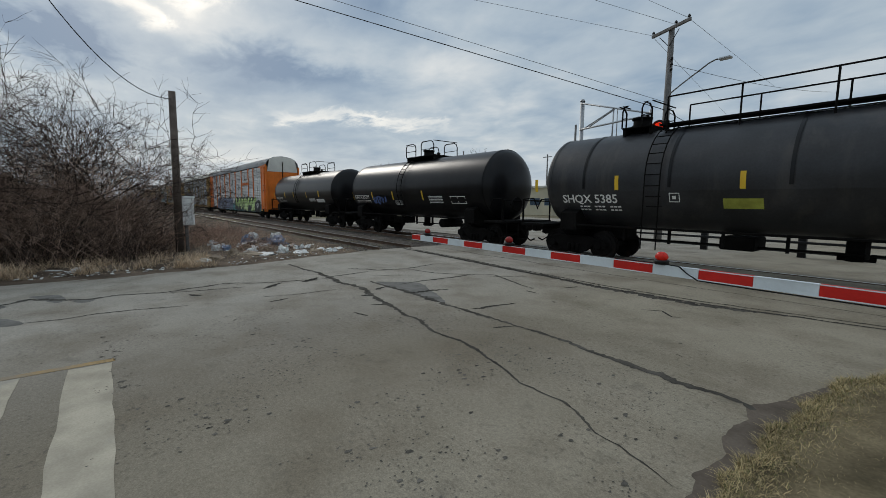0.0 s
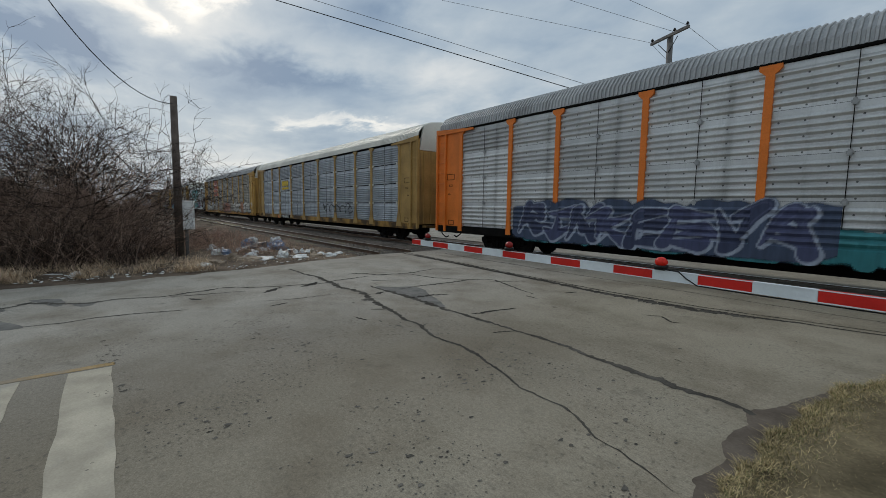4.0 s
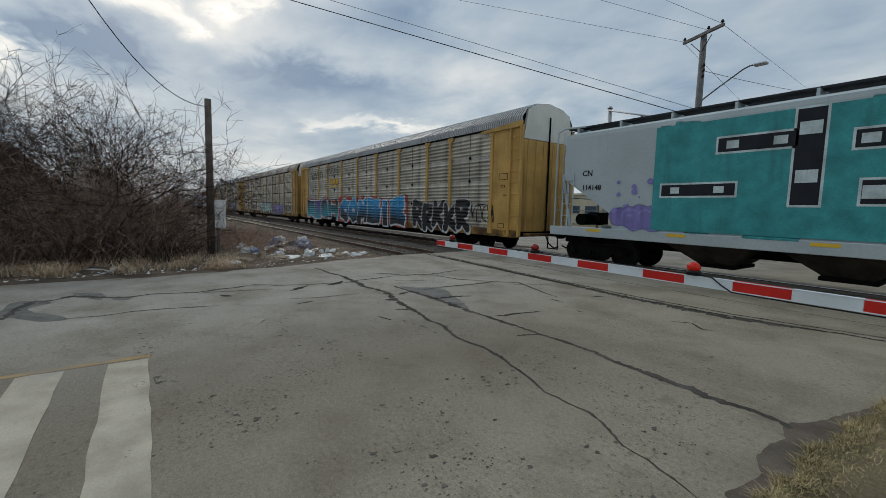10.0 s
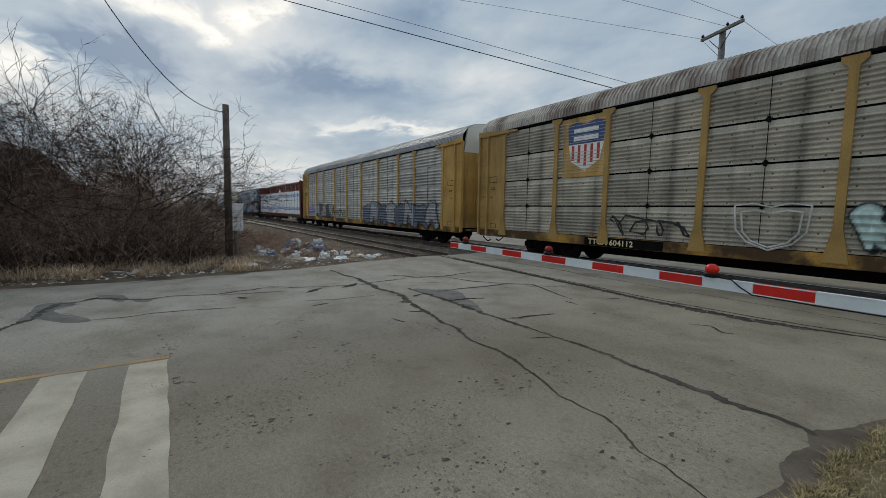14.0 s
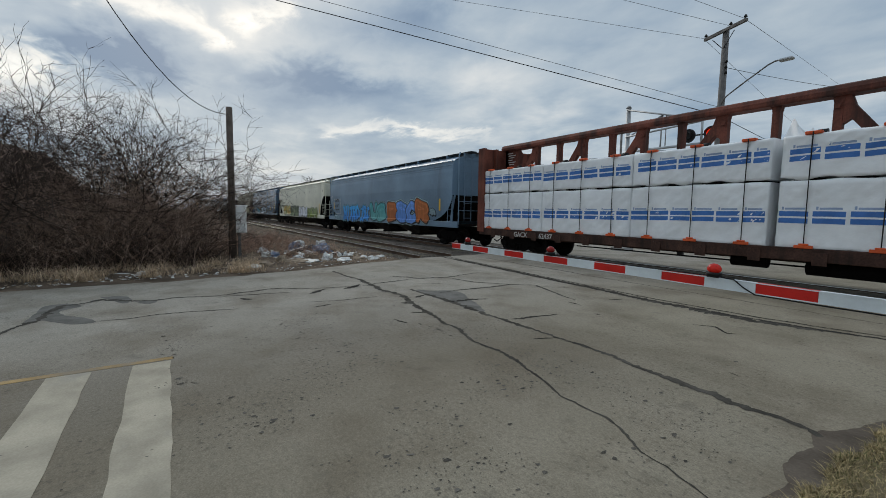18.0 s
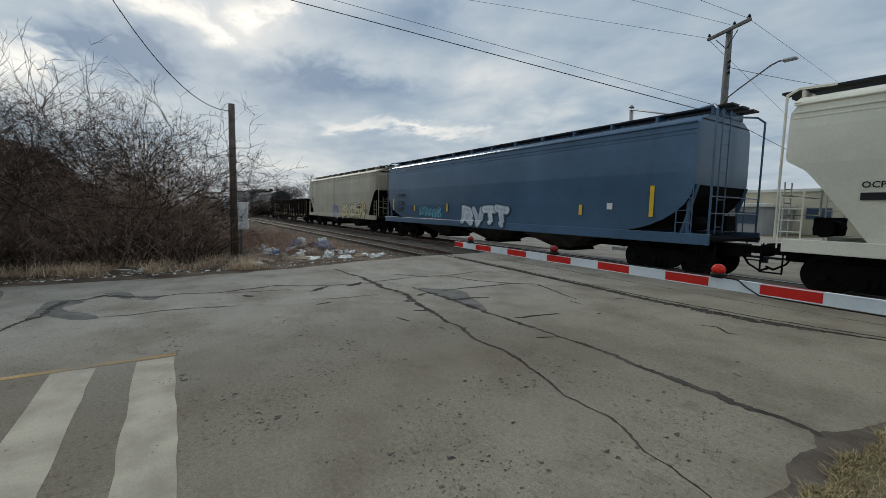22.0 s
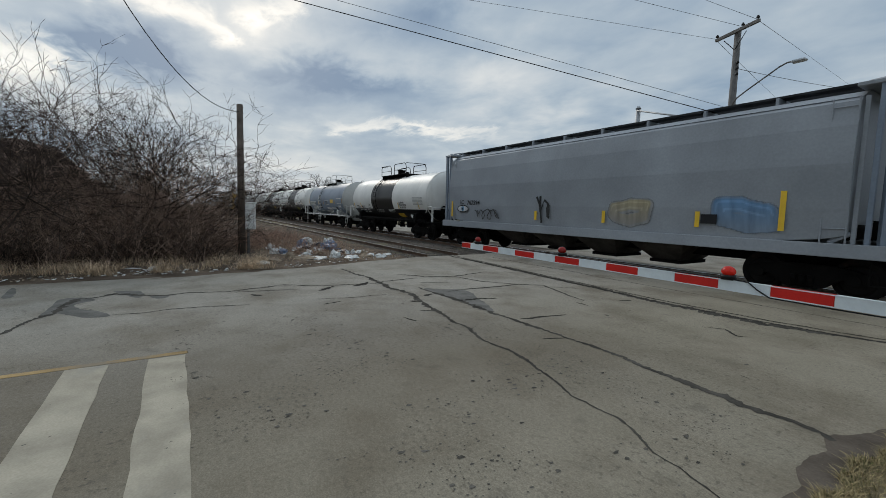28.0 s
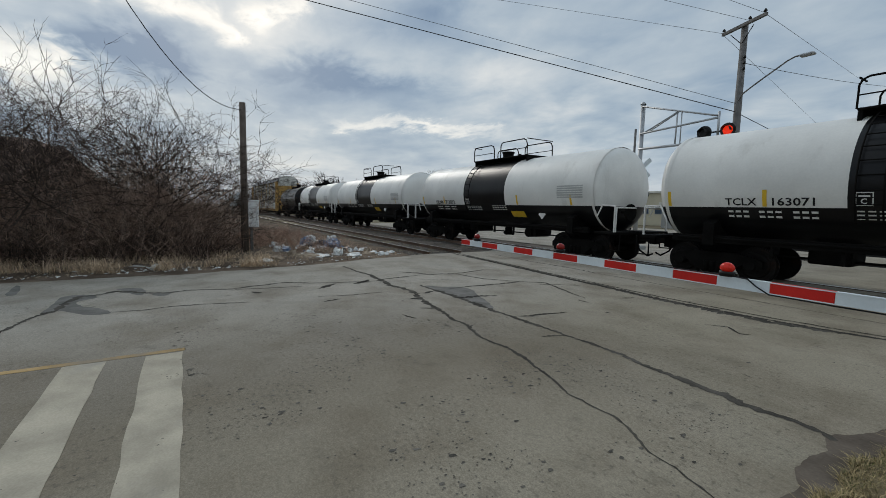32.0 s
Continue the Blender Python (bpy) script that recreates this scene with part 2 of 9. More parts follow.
RUST = (0.10, 0.045, 0.022)
GRIME = (0.05, 0.043, 0.036)
M = {
    "road": None,
    "steel_dark": mat("dark underframe steel and shaded slope sheets", (0.0065, 0.006, 0.0056), 0.9, 0.0, 0.4, 2.0, 30, 0.2, (RUST, 0.64, 0.2), spec=0.08),
    "steel_dust": mat("dusty dark steel", (0.042, 0.037, 0.032), 0.85, 0.0, 0.4, 2.0, 30, 0.2, ((0.10, 0.085, 0.065), 0.55, 0.5), spec=0.1),
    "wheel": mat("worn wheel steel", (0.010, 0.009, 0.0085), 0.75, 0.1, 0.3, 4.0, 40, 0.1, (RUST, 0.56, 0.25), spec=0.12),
    "rail": mat("rail steel rusty web", (0.13, 0.085, 0.06), 0.6, 0.4, 0.3, 2.0, 40, 0.2),
    "railtop": mat("polished rail head", (0.55, 0.54, 0.52), 0.32, 0.9, 0.1, 2.0, 40, 0.05),
    "galv": mat("weathered galvanised panel", (0.50, 0.485, 0.445), 0.55, 0.2, 0.3, 0.8, 25, 0.1, (GRIME, 0.52, 0.45), 1.0, vary=0.14, spec=0.6),
    "galv_clean": mat("clean galvanised panel", (0.54, 0.545, 0.54), 0.38, 0.45, 0.16, 0.8, 25, 0.08, (GRIME, 0.54, 0.45), 1.0, vary=0.22, rivets=True),
    "galv_brown": mat("grimy galvanised panel", (0.46, 0.42, 0.345), 0.5, 0.12, 0.36, 0.8, 25, 0.12, (GRIME, 0.51, 0.6), 1.0, vary=0.16, rivets=True, spec=0.7),
    "galv_sooty": mat("sooty galvanised panel", (0.30, 0.275, 0.22), 0.45, 0.12, 0.42, 0.8, 25, 0.12, (GRIME, 0.47, 0.75), 1.0, vary=0.18, rivets=True, spec=0.6),
    "galv_blue": mat("blue-grey galvanised panel", (0.36, 0.39, 0.425), 0.5, 0.2, 0.2, 0.8, 25, 0.1, (GRIME, 0.52, 0.45), 1.0, vary=0.14, spec=0.6),
    "roof_white": mat("pale corrugated roof", (0.60, 0.585, 0.53), 0.5, 0.2, 0.15, 0.6, 20, 0.1, (GRIME, 0.6, 0.3), 1.0),
    "roof_grey": mat("grey galvanised roof", (0.30, 0.305, 0.305), 0.5, 0.3, 0.2, 0.6, 20, 0.1, (GRIME, 0.55, 0.4), 1.0),
    "roof_rust": mat("rust-streaked pale roof", (0.42, 0.39, 0.35), 0.6, 0.2, 0.3, 0.6, 20, 0.15, (RUST, 0.46, 0.75), 1.0),
    "yellow": mat("faded railway yellow paint", (0.49, 0.295, 0.085), 0.6, 0.0, 0.22, 1.0, 25, 0.1, ((0.12, 0.070, 0.035), 0.51, 0.6), 1.0),
    "yellow_rust": mat("rust-stained yellow paint", (0.40, 0.20, 0.045), 0.7, 0.0, 0.35, 1.2, 25, 0.2, ((0.13, 0.055, 0.025), 0.48, 0.8), 1.0, spec=0.1),
    "yellow_dull": mat("dirty mustard paint", (0.37, 0.23, 0.075), 0.6, 0.0, 0.25, 1.0, 25, 0.1, (GRIME, 0.52, 0.55), 1.0),
    "sill_dirty": mat("rusty grimy yellow sill paint", (0.36, 0.20, 0.045), 0.7, 0.0, 0.35, 1.5, 25, 0.15, ((0.045, 0.028, 0.018), 0.40, 0.92)),
    "orange": mat("bright orange paint", (0.66, 0.17, 0.025), 0.5, 0.0, 0.18, 1.0, 25, 0.08, (GRIME, 0.6, 0.4), 1.0),
    "tank_black": mat("black tank paint", (0.007, 0.0071, 0.008), 0.30, 0.0, 0.35, 1.2, 20, 0.05, ((0.04, 0.037, 0.033), 0.60, 0.25), 1.0, spec=0.22),
    "tank_white": mat("white tank paint", (0.70, 0.69, 0.655), 0.42, 0.0, 0.08, 1.0, 20, 0.05, ((0.33, 0.30, 0.26), 0.58, 0.35), 1.0),
    "tank_soot": mat("sooty worn black tank paint", (0.024, 0.0245, 0.027), 0.42, 0.0, 0.35, 1.2, 20, 0.05, ((0.075, 0.066, 0.058), 0.55, 0.45), 1.0, spec=0.4),
    "tank_grey": mat("grey tank paint", (0.185, 0.222, 0.275), 0.42, 0.0, 0.15, 1.0, 20, 0.05, (GRIME, 0.6, 0.3), 1.0),
    "tank_pale": mat("pale grey tank paint", (0.42, 0.42, 0.40), 0.45, 0.0, 0.12, 1.0, 20, 0.05, (GRIME, 0.6, 0.3), 1.0),
    "hop_grey": mat("pale grey hopper paint", (0.39, 0.44, 0.45), 0.45, 0.0, 0.14, 0.5, 18, 0.06, (GRIME, 0.58, 0.35), 1.0),
    "hop_bluegrey": mat("slate blue hopper paint", (0.150, 0.235, 0.325), 0.36, 0.0, 0.2, 0.5, 18, 0.06, (GRIME, 0.56, 0.4), 1.0),
    "hop_blue": mat("blue hopper paint", (0.070, 0.125, 0.195), 0.22, 0.0, 0.16, 0.5, 18, 0.06, (GRIME, 0.60, 0.3), 1.0),
    "hop_cream": mat("cream hopper paint", (0.68, 0.66, 0.545), 0.5, 0.0, 0.12, 0.5, 18, 0.06, ((0.20, 0.17, 0.12), 0.56, 0.4), 1.0),
    "hop_tan": mat("weathered tan hopper paint", (0.47, 0.43, 0.335), 0.55, 0.0, 0.13, 0.5, 18, 0.06, ((0.17, 0.125, 0.08), 0.50, 0.6), 1.0),
    "hop_mid": mat("mid grey hopper paint", (0.27, 0.29, 0.315), 0.45, 0.0, 0.16, 0.5, 18, 0.06, (GRIME, 0.58, 0.35), 1.0),
    "gond": mat("rusty brown-black gondola steel", (0.011, 0.0085, 0.0076), 0.8, 0.0, 0.45, 1.0, 25, 0.25, ((0.085, 0.043, 0.024), 0.53, 0.6), 1.0, spec=0.05),
    "oxide": mat("oxide red frame paint", (0.145, 0.046, 0.030), 0.7, 0.0, 0.4, 1.5, 25, 0.2, ((0.026, 0.016, 0.012), 0.47, 0.8), 1.0),
    "wrap": mat("white lumber wrap film", (0.80, 0.815, 0.83), 0.35, 0.0, 0.07, 1.5, 7, 0.9, ((0.66, 0.69, 0.73), 0.55, 0.5)),
    "wrap_pale": mat("pale blue print", (0.30, 0.38, 0.54), 0.4, 0.0, 0.15, 3.0, 20, 0.1),
    "oxide_dirty": mat("oxide paint under road grime", (0.060, 0.030, 0.022), 0.8, 0.0, 0.5, 2.0, 25, 0.3, ((0.018, 0.014, 0.012), 0.5, 0.9), 1.0),
    "stencil": mat("worn white stencil paint", (0.50, 0.48, 0.46), 0.7, 0.0, 0.35, 6.0, 60, 0.1),
    "wrap_blue": mat("blue print on wrap", (0.06, 0.17, 0.46), 0.4, 0.0, 0.15, 2.0, 20, 0.2),
    "strap": mat("orange strap corner", (0.62, 0.10, 0.03), 0.5),
    "white": mat("white marking paint", (0.72, 0.72, 0.69), 0.5, 0.0, 0.1),
    "cream": mat("cream lettering", (0.72, 0.60, 0.38), 0.5, 0.0, 0.1),
    "black": mat("black marking paint", (0.012, 0.012, 0.013), 0.5, 0.0, 0.1),
    "reflect": mat("yellow reflective strip", (0.72, 0.46, 0.04), 0.35, 0.0, 0.08),
    "gate_red": mat("gate red sheeting", (0.55, 0.022, 0.016), 0.38, 0.0, 0.12, 4.0, 60, 0.05),
    "gate_white": mat("gate white sheeting", (0.66, 0.71, 0.73), 0.4, 0.0, 0.08, 4.0, 60, 0.05),
    "lamp_red": mat("lit red lamp lens", (0.80, 0.03, 0.008), 0.3, 0.0, 0.05, emit=0.7),
    "lamp_weak": mat("half-lit red lamp lens", (0.42, 0.018, 0.01), 0.22, 0.0, 0.25, 30, 60, emit=0.14),
    "lamp_dim": mat("dull red lamp lens", (0.24, 0.014, 0.011), 0.25, 0.0, 0.1),
    "lamp_black": mat("black lamp housing", (0.012, 0.012, 0.012), 0.5),
    "alu": mat("dull aluminium mast", (0.40, 0.41, 0.42), 0.5, 0.6, 0.15, 3.0),
    "pole_wood": mat("weathered pole timber", (0.115, 0.092, 0.076), 0.85, 0.0, 0.35, 3.0, 50, 0.4, ((0.05, 0.04, 0.035), 0.5, 0.5), 1.0),
    "pole_grey": mat("grey weathered pole timber", (0.155, 0.148, 0.142), 0.85, 0.0, 0.3, 3.0, 50, 0.4, ((0.06, 0.05, 0.045), 0.52, 0.5), 1.0),
    "box_grey": mat("pale grey cabinet paint", (0.84, 0.84, 0.82), 0.55, 0.0, 0.12, 4.0, 40, 0.08, (RUST, 0.66, 0.5), 1.0),
    "cable": mat("black cable", (0.012, 0.012, 0.013), 0.6),
    "cable_thin": mat("grey line wire", (0.10, 0.105, 0.11), 0.6),
    "bark": mat("dark shrub bark", (0.10, 0.078, 0.066), 0.9, 0.0, 0.35, 5.0, 50, 0.2, isl=0.4, spec=0.05),
    "twig": mat("brown twigs", (0.060, 0.045, 0.037), 0.9, 0.0, 0.35, 5.0, 50, 0.0, isl=0.5, spec=0.05),
    "twig_dark": mat("dark thicket stems", (0.29, 0.205, 0.16), 0.95, 0.0, 0.35, 5.0, 50, 0.0, isl=0.75, spec=0.05),
    "twig_red": mat("reddish dead brush", (0.36, 0.235, 0.175), 0.9, 0.0, 0.35, 5.0, 50, 0.0, isl=0.5, spec=0.05),
    "core": mat("matted dead stems", (0.27, 0.185, 0.145), 1.0, 0.0, 0.6, 2.5, 14, 1.0, spec=0.05),
    "mound": mat("brown dead vines", (0.15, 0.105, 0.085), 1.0, 0.0, 0.55, 1.5, 9, 1.0, spec=0.05),
    "straw": mat("dead straw grass", (0.52, 0.39, 0.265), 0.9, 0.0, 0.25, 3.0, 40, 0.0, isl=0.45, spec=0.05),
    "grass": mat("dry lawn grass", (0.36, 0.285, 0.155), 0.9, 0.0, 0.25, 3.0, 40, 0.0, isl=0.5, spec=0.05),
    "grass_green": mat("green lawn blades", (0.165, 0.162, 0.07), 0.9, 0.0, 0.25, 3.0, 40, 0.0, isl=0.4, spec=0.05),
    "soil": mat("damp brown soil", (0.15, 0.122, 0.075), 0.95, 0.0, 0.4, 2.0, 35, 0.6, spec=0.05),
    "verge": mat("littered verge earth", (0.135, 0.102, 0.076), 0.95, 0.0, 0.4, 1.2, 30, 0.8, ((0.06, 0.045, 0.034), 0.5, 0.6), spec=0.05),
    "ballast": mat("grey-brown ballast", (0.125, 0.108, 0.094), 0.95, 0.0, 0.35, 1.0, 24, 1.0, ((0.06, 0.05, 0.042), 0.5, 0.5), spec=0.05),
    "stone": mat("ballast stones", (0.15, 0.135, 0.12), 0.95, 0.0, 0.3, 4.0, 40, 0.3, isl=0.5, spec=0.05),
    "tie": mat("creosoted tie", (0.055, 0.043, 0.034), 0.9, 0.0, 0.35, 3.0, 40, 0.4, spec=0.05),
    "stripe_white": mat("worn white road paint", (0.385, 0.345, 0.272), 0.8, 0.0, 0.2, 2.5, 60, 0.3, ((0.24, 0.235, 0.22), 0.57, 0.55), spec=0.05),
    "stripe_yellow": mat("worn yellow road paint", (0.36, 0.25, 0.12), 0.75, 0.0, 0.25, 2.5, 60, 0.3, ((0.22, 0.20, 0.17), 0.50, 0.7), spec=0.05),
    "crack": mat("open crack", (0.050, 0.046, 0.040), 0.95, 0.0, 0.35, 6.0, 40, 0.5, spec=0.05),
    "tar": mat("dark worn asphalt strip", (0.070, 0.064, 0.055), 0.9, 0.0, 0.35, 3.0, 40, 0.6, ((0.135, 0.125, 0.11), 0.52, 0.7), spec=0.05),
    "pit": mat("dull pits in asphalt", (0.118, 0.108, 0.093), 0.95, 0.0, 0.3, 3.0, 40, 0.2, isl=0.25, spec=0.05),
    "damp": mat("damp dark asphalt", (0.158, 0.151, 0.138), 0.95, 0.0, 0.25, 3.0, 45, 0.5, spec=0.05),
    "mud": mat("brown mud film", (0.118, 0.097, 0.078), 0.9, 0.0, 0.25, 3.0, 35, 0.6, spec=0.05),
    "litter_white": mat("pale plastic litter", (0.60, 0.60, 0.58), 0.5, 0.0, 0.2, 5.0, 30, 0.5),
    "litter_blue": mat("blue plastic litter", (0.14, 0.19, 0.28), 0.4, 0.0, 0.3, 5.0, 30, 0.5),
    "litter_black": mat("black rubbish bag", (0.02, 0.02, 0.024), 0.3, 0.0, 0.3, 5.0, 30, 0.4),
    "litter_tan": mat("sodden cardboard", (0.28, 0.22, 0.16), 0.9, 0.0, 0.3, 5.0, 30, 0.5),
    "beige": mat("beige rendered wall", (0.50, 0.455, 0.34), 0.8, 0.0, 0.1, 0.5, 10, 0.1),
    "wall_grey": mat("grey wall cladding", (0.30, 0.30, 0.29), 0.8, 0.0, 0.12, 0.5, 10, 0.1),
    "grate": mat("dark steel grating", (0.035, 0.036, 0.038), 0.6, 0.3, 0.3, 2.0, 30, 0.2, spec=0.15),
    "window": mat("dark window glass", (0.05, 0.075, 0.11), 0.12, 0.0, 0.2, 0.5, 5, 0.0, spec=0.6),
    "fence": mat("black fence paint", (0.015, 0.015, 0.016), 0.6),
    "far_tree": mat("distant bare twigs", (0.10, 0.082, 0.072), 0.95, 0.0, 0.3, 0.5, 10, 0.0, isl=0.4, spec=0.05),
    "land": mat("winter field", (0.16, 0.14, 0.095), 0.95, 0.0, 0.3, 0.15, 6, 0.3, ((0.10, 0.10, 0.055), 0.5, 0.6), spec=0.05),
}


def road_material():
    """Old pale asphalt: exposed stone, dark blotches, fine cracks."""
    m = bpy.data.materials.new("old pale asphalt")
    m.use_nodes = True
    nt = m.node_tree
    N, Lk = nt.nodes.new, nt.links.new
    b = nt.nodes["Principled BSDF"]
    b.inputs["Roughness"].default_value = 0.95
    b.inputs["Specular IOR Level"].default_value = 0.12
    co = N("ShaderNodeTexCoord")

    def noise(scale, detail, rough=0.5, loc=(0, 0, 0)):
        mp = N("ShaderNodeMapping"); mp.inputs["Location"].default_value = loc
        n = N("ShaderNodeTexNoise")
        n.inputs["Scale"].default_value, n.inputs["Detail"].default_value, n.inputs["Roughness"].default_value = scale, detail, rough
        Lk(co.outputs["Object"], mp.inputs[0]); Lk(mp.outputs[0], n.inputs["Vector"])
        return n.outputs["Fac"]

    def ramp(src, a, ca, z, cz):
        r = N("ShaderNodeValToRGB")
        r.color_ramp.elements[0].position, r.color_ramp.elements[0].color = a, (*ca, 1)
        r.color_ramp.elements[1].position, r.color_ramp.elements[1].color = z, (*cz, 1)
        Lk(src, r.inputs[0])
        return r.outputs[0]

    def mix(a, c, f, mode="MIX"):
        x = N("ShaderNodeMixRGB"); x.blend_type = mode
        if isinstance(f, float):
            x.inputs[0].default_value = f
        else:
            Lk(f, x.inputs[0])
        Lk(a, x.inputs[1])
        if isinstance(c, tuple):
            x.inputs[2].default_value = (*c, 1)
        else:
            Lk(c, x.inputs[2])
        return x.outputs[0]

    col = ramp(noise(0.35, 5), 0.33, (0.135, 0.126, 0.109), 0.68, (0.182, 0.171, 0.148))
    # the strip of paler asphalt laid beside the lawn and round the rails
    sx = N("ShaderNodeSeparateXYZ"); Lk(co.outputs["Object"], sx.inputs[0])
    edge = N("ShaderNodeMath"); edge.operation = "MULTIPLY_ADD"; edge.inputs[1].default_value = 1.3
    Lk(noise(0.5, 4, 0.6, (5, 5, 0)), edge.inputs[0]); Lk(sx.outputs[0], edge.inputs[2])
    pale = N("ShaderNodeMapRange")
    pale.inputs["From Min"].default_value, pale.inputs["From Max"].default_value = -5.2, -0.9
    pale.inputs["To Max"].default_value = 0.72
    Lk(edge.outputs[0], pale.inputs["Value"])
    beyond = N("ShaderNodeMapRange")
    beyond.inputs["From Min"].default_value, beyond.inputs["From Max"].default_value, beyond.inputs["To Max"].default_value = 3.6, 6.6, 0.7
    Lk(sx.outputs[1], beyond.inputs["Value"])
    both = N("ShaderNodeMath"); both.operation = "MAXIMUM"
    Lk(pale.outputs[0], both.inputs[0]); Lk(beyond.outputs[0], both.inputs[1])
    col = mix(col, ramp(noise(0.8, 5, 0.5, (2, 2, 0)), 0.3, (0.255, 0.246, 0.21), 0.7, (0.335, 0.322, 0.283)), both.outputs[0])
    far = N("ShaderNodeMapRange")
    far.inputs["From Min"].default_value, far.inputs["From Max"].default_value = -3.6, -7.8
    Lk(edge.outputs[0], far.inputs["Value"])
    col = mix(col, ramp(noise(0.9, 6, 0.6, (9, 2, 0)), 0.3, (0.262, 0.262, 0.254), 0.7, (0.335, 0.334, 0.322)), far.outputs[0])
    brown = ramp(noise(0.7, 6, 0.6, (6, 1, 0)), 0.46, (0, 0, 0), 0.66, (0.6, 0.6, 0.6))
    col = mix(col, (0.142, 0.127, 0.103), brown)
    grain = ramp(noise(70, 4, 0.75), 0.3, (0.74, 0.74, 0.73), 0.7, (1.26, 1.26, 1.24))
    col = mix(col, grain, 1.0, "MULTIPLY")
    grain = ramp(noise(26, 4, 0.7, (4, 7, 0)), 0.3, (0.84, 0.84, 0.83), 0.7, (1.16, 1.16, 1.15))
    col = mix(col, grain, 1.0, "MULTIPLY")
    speck = ramp(noise(17, 4, 0.62, (3, 1, 0)), 0.55, (0, 0, 0), 0.66, (0.55, 0.55, 0.55))
    where = ramp(noise(0.55, 4, 0.6, (8, 3, 0)), 0.44, (0, 0, 0), 0.58, (1, 1, 1))
    col = mix(col, (0.085, 0.081, 0.073), mix(speck, where, 1.0, "MULTIPLY"))
    blot = ramp(noise(2.3, 6, 0.6, (1, 9, 0)), 0.60, (0, 0, 0), 0.74, (0.5, 0.5, 0.5))
    col = mix(col, (0.112, 0.107, 0.095), blot)
    col = mix(col, (1.085, 1.0, 0.905), 1.0, "MULTIPLY")
    Lk(col, b.inputs["Base Color"])
    bp = N("ShaderNodeBump")
    bp.inputs["Strength"].default_value, bp.inputs["Distance"].default_value = 0.35, 0.004
    Lk(noise(120, 2, 0.6), bp.inputs["Height"]); Lk(bp.outputs[0], b.inputs["Normal"])
    return m


M["road"] = road_material()

# ---- building helpers ----


def box(bm, x0, x1, y0, y1, z0, z1, bev=0.0):
    vs = [bm.verts.new((x, y, z)) for x in (x0, x1) for y in (y0, y1) for z in (z0, z1)]
    fs = [bm.faces.new([vs[i] for i in q]) for q in ((0, 1, 3, 2), (4, 6, 7, 5), (0, 4, 5, 1), (2, 3, 7, 6), (0, 2, 6, 4), (1, 5, 7, 3))]
    if bev:
        bmesh.ops.bevel(bm, geom=list({e for f in fs for e in f.edges}), offset=bev, segments=1, affect="EDGES")
    return bm


def tube(bm, a, b, r, n=6, r2=None, caps=True):
    a, b = Vector(a), Vector(b)
    r2 = r if r2 is None else r2
    d = (b - a).normalized()
    u = d.orthogonal().normalized()
    w = d.cross(u)
    ra, rb = [], []
    for i in range(n):
        k = 2 * math.pi * i / n
        o = u * math.cos(k) + w * math.sin(k)
        ra.append(bm.verts.new(a + o * r)); rb.append(bm.verts.new(b + o * r2))
    for i in range(n):
        f = bm.faces.new((ra[i], ra[(i + 1) % n], rb[(i + 1) % n], rb[i]))
        f.smooth = n > 6
    if caps:
        bm.faces.new(ra[::-1]); bm.faces.new(rb)
    return bm


def pipe(bm, pts, r, n=6):
    """One bent tube through all the points."""
    pts = [Vector(p) for p in pts]
    side, rings = None, []
    for i, p in enumerate(pts):
        d0 = (p - pts[i - 1]).normalized() if i else (pts[1] - p).normalized()
        d1 = (pts[i + 1] - p).normalized() if i + 1 < len(pts) else d0
        d = (d0 + d1)
        d = d.normalized() if d.length > 1e-4 else d1
        side = d.orthogonal() if side is None else side - d * side.dot(d)
        if side.length < 1e-4:
            side = d.orthogonal()
        side.normalize()
        w, k = d.cross(side), min(1.5, 1 / max(0.5, d.dot(d1)))
        rings.append([bm.verts.new(p + (side * math.cos(2 * math.pi * j / n) + w * math.sin(2 * math.pi * j / n)) * r * k) for j in range(n)])
    for a, b in zip(rings, rings[1:]):
        for j in range(n):
            bm.faces.new((a[j], a[(j + 1) % n], b[(j + 1) % n], b[j]))
    bm.faces.new(rings[0][::-1]); bm.faces.new(rings[-1])
    return bm


def prism(bm, prof, x0, x1, axis="x", smooth=False):
    """Extrudes a closed profile along an axis; the profile holds (y, z) for x and (x, z) for y."""
    def at(p, k):
        return (k, p[0], p[1]) if axis == "x" else (p[0], k, p[1])
    a = [bm.verts.new(at(p, x0)) for p in prof]
    b = [bm.verts.new(at(p, x1)) for p in prof]
    n = len(prof)
    for i in range(n):
        f = bm.faces.new((a[i], a[(i + 1) % n], b[(i + 1) % n], b[i]))
        f.smooth = smooth
    bm.faces.new(a[::-1]); bm.faces.new(b)
    return bm


def mesh_of(name, bm, material):
    bmesh.ops.recalc_face_normals(bm, faces=bm.faces)
    me = bpy.data.meshes.new(name)
    bm.to_mesh(me)
    bm.free()
    me.materials.append(material)
    return me


def part(name, bm, material, parent, label="", at=None):
    """One mesh under a thing or a part; bm may be a bmesh or a mesh already made."""
    me = bm if isinstance(bm, bpy.types.Mesh) else mesh_of(name, bm, material)
    ob = new(name, me)
    if parent is not None:
        ob.parent = parent
    if at is not None:
        ob.matrix_basis = at if isinstance(at, Matrix) else Matrix.Translation(at)
    return tagged(ob, label)


def thing(name, label, category, at=(0, 0, 0), group="", kind=""):
    ob = new(name)
    ob.empty_display_size = 0.3
    ob.matrix_basis = at if isinstance(at, Matrix) else Matrix.Translation(at)
    return tagged(ob, label, category, group, kind)


def solid(name, bm, material, label, category="", kind="", group=""):
    return tagged(new(name, mesh_of(name, bm, material)), label, category, group, kind)


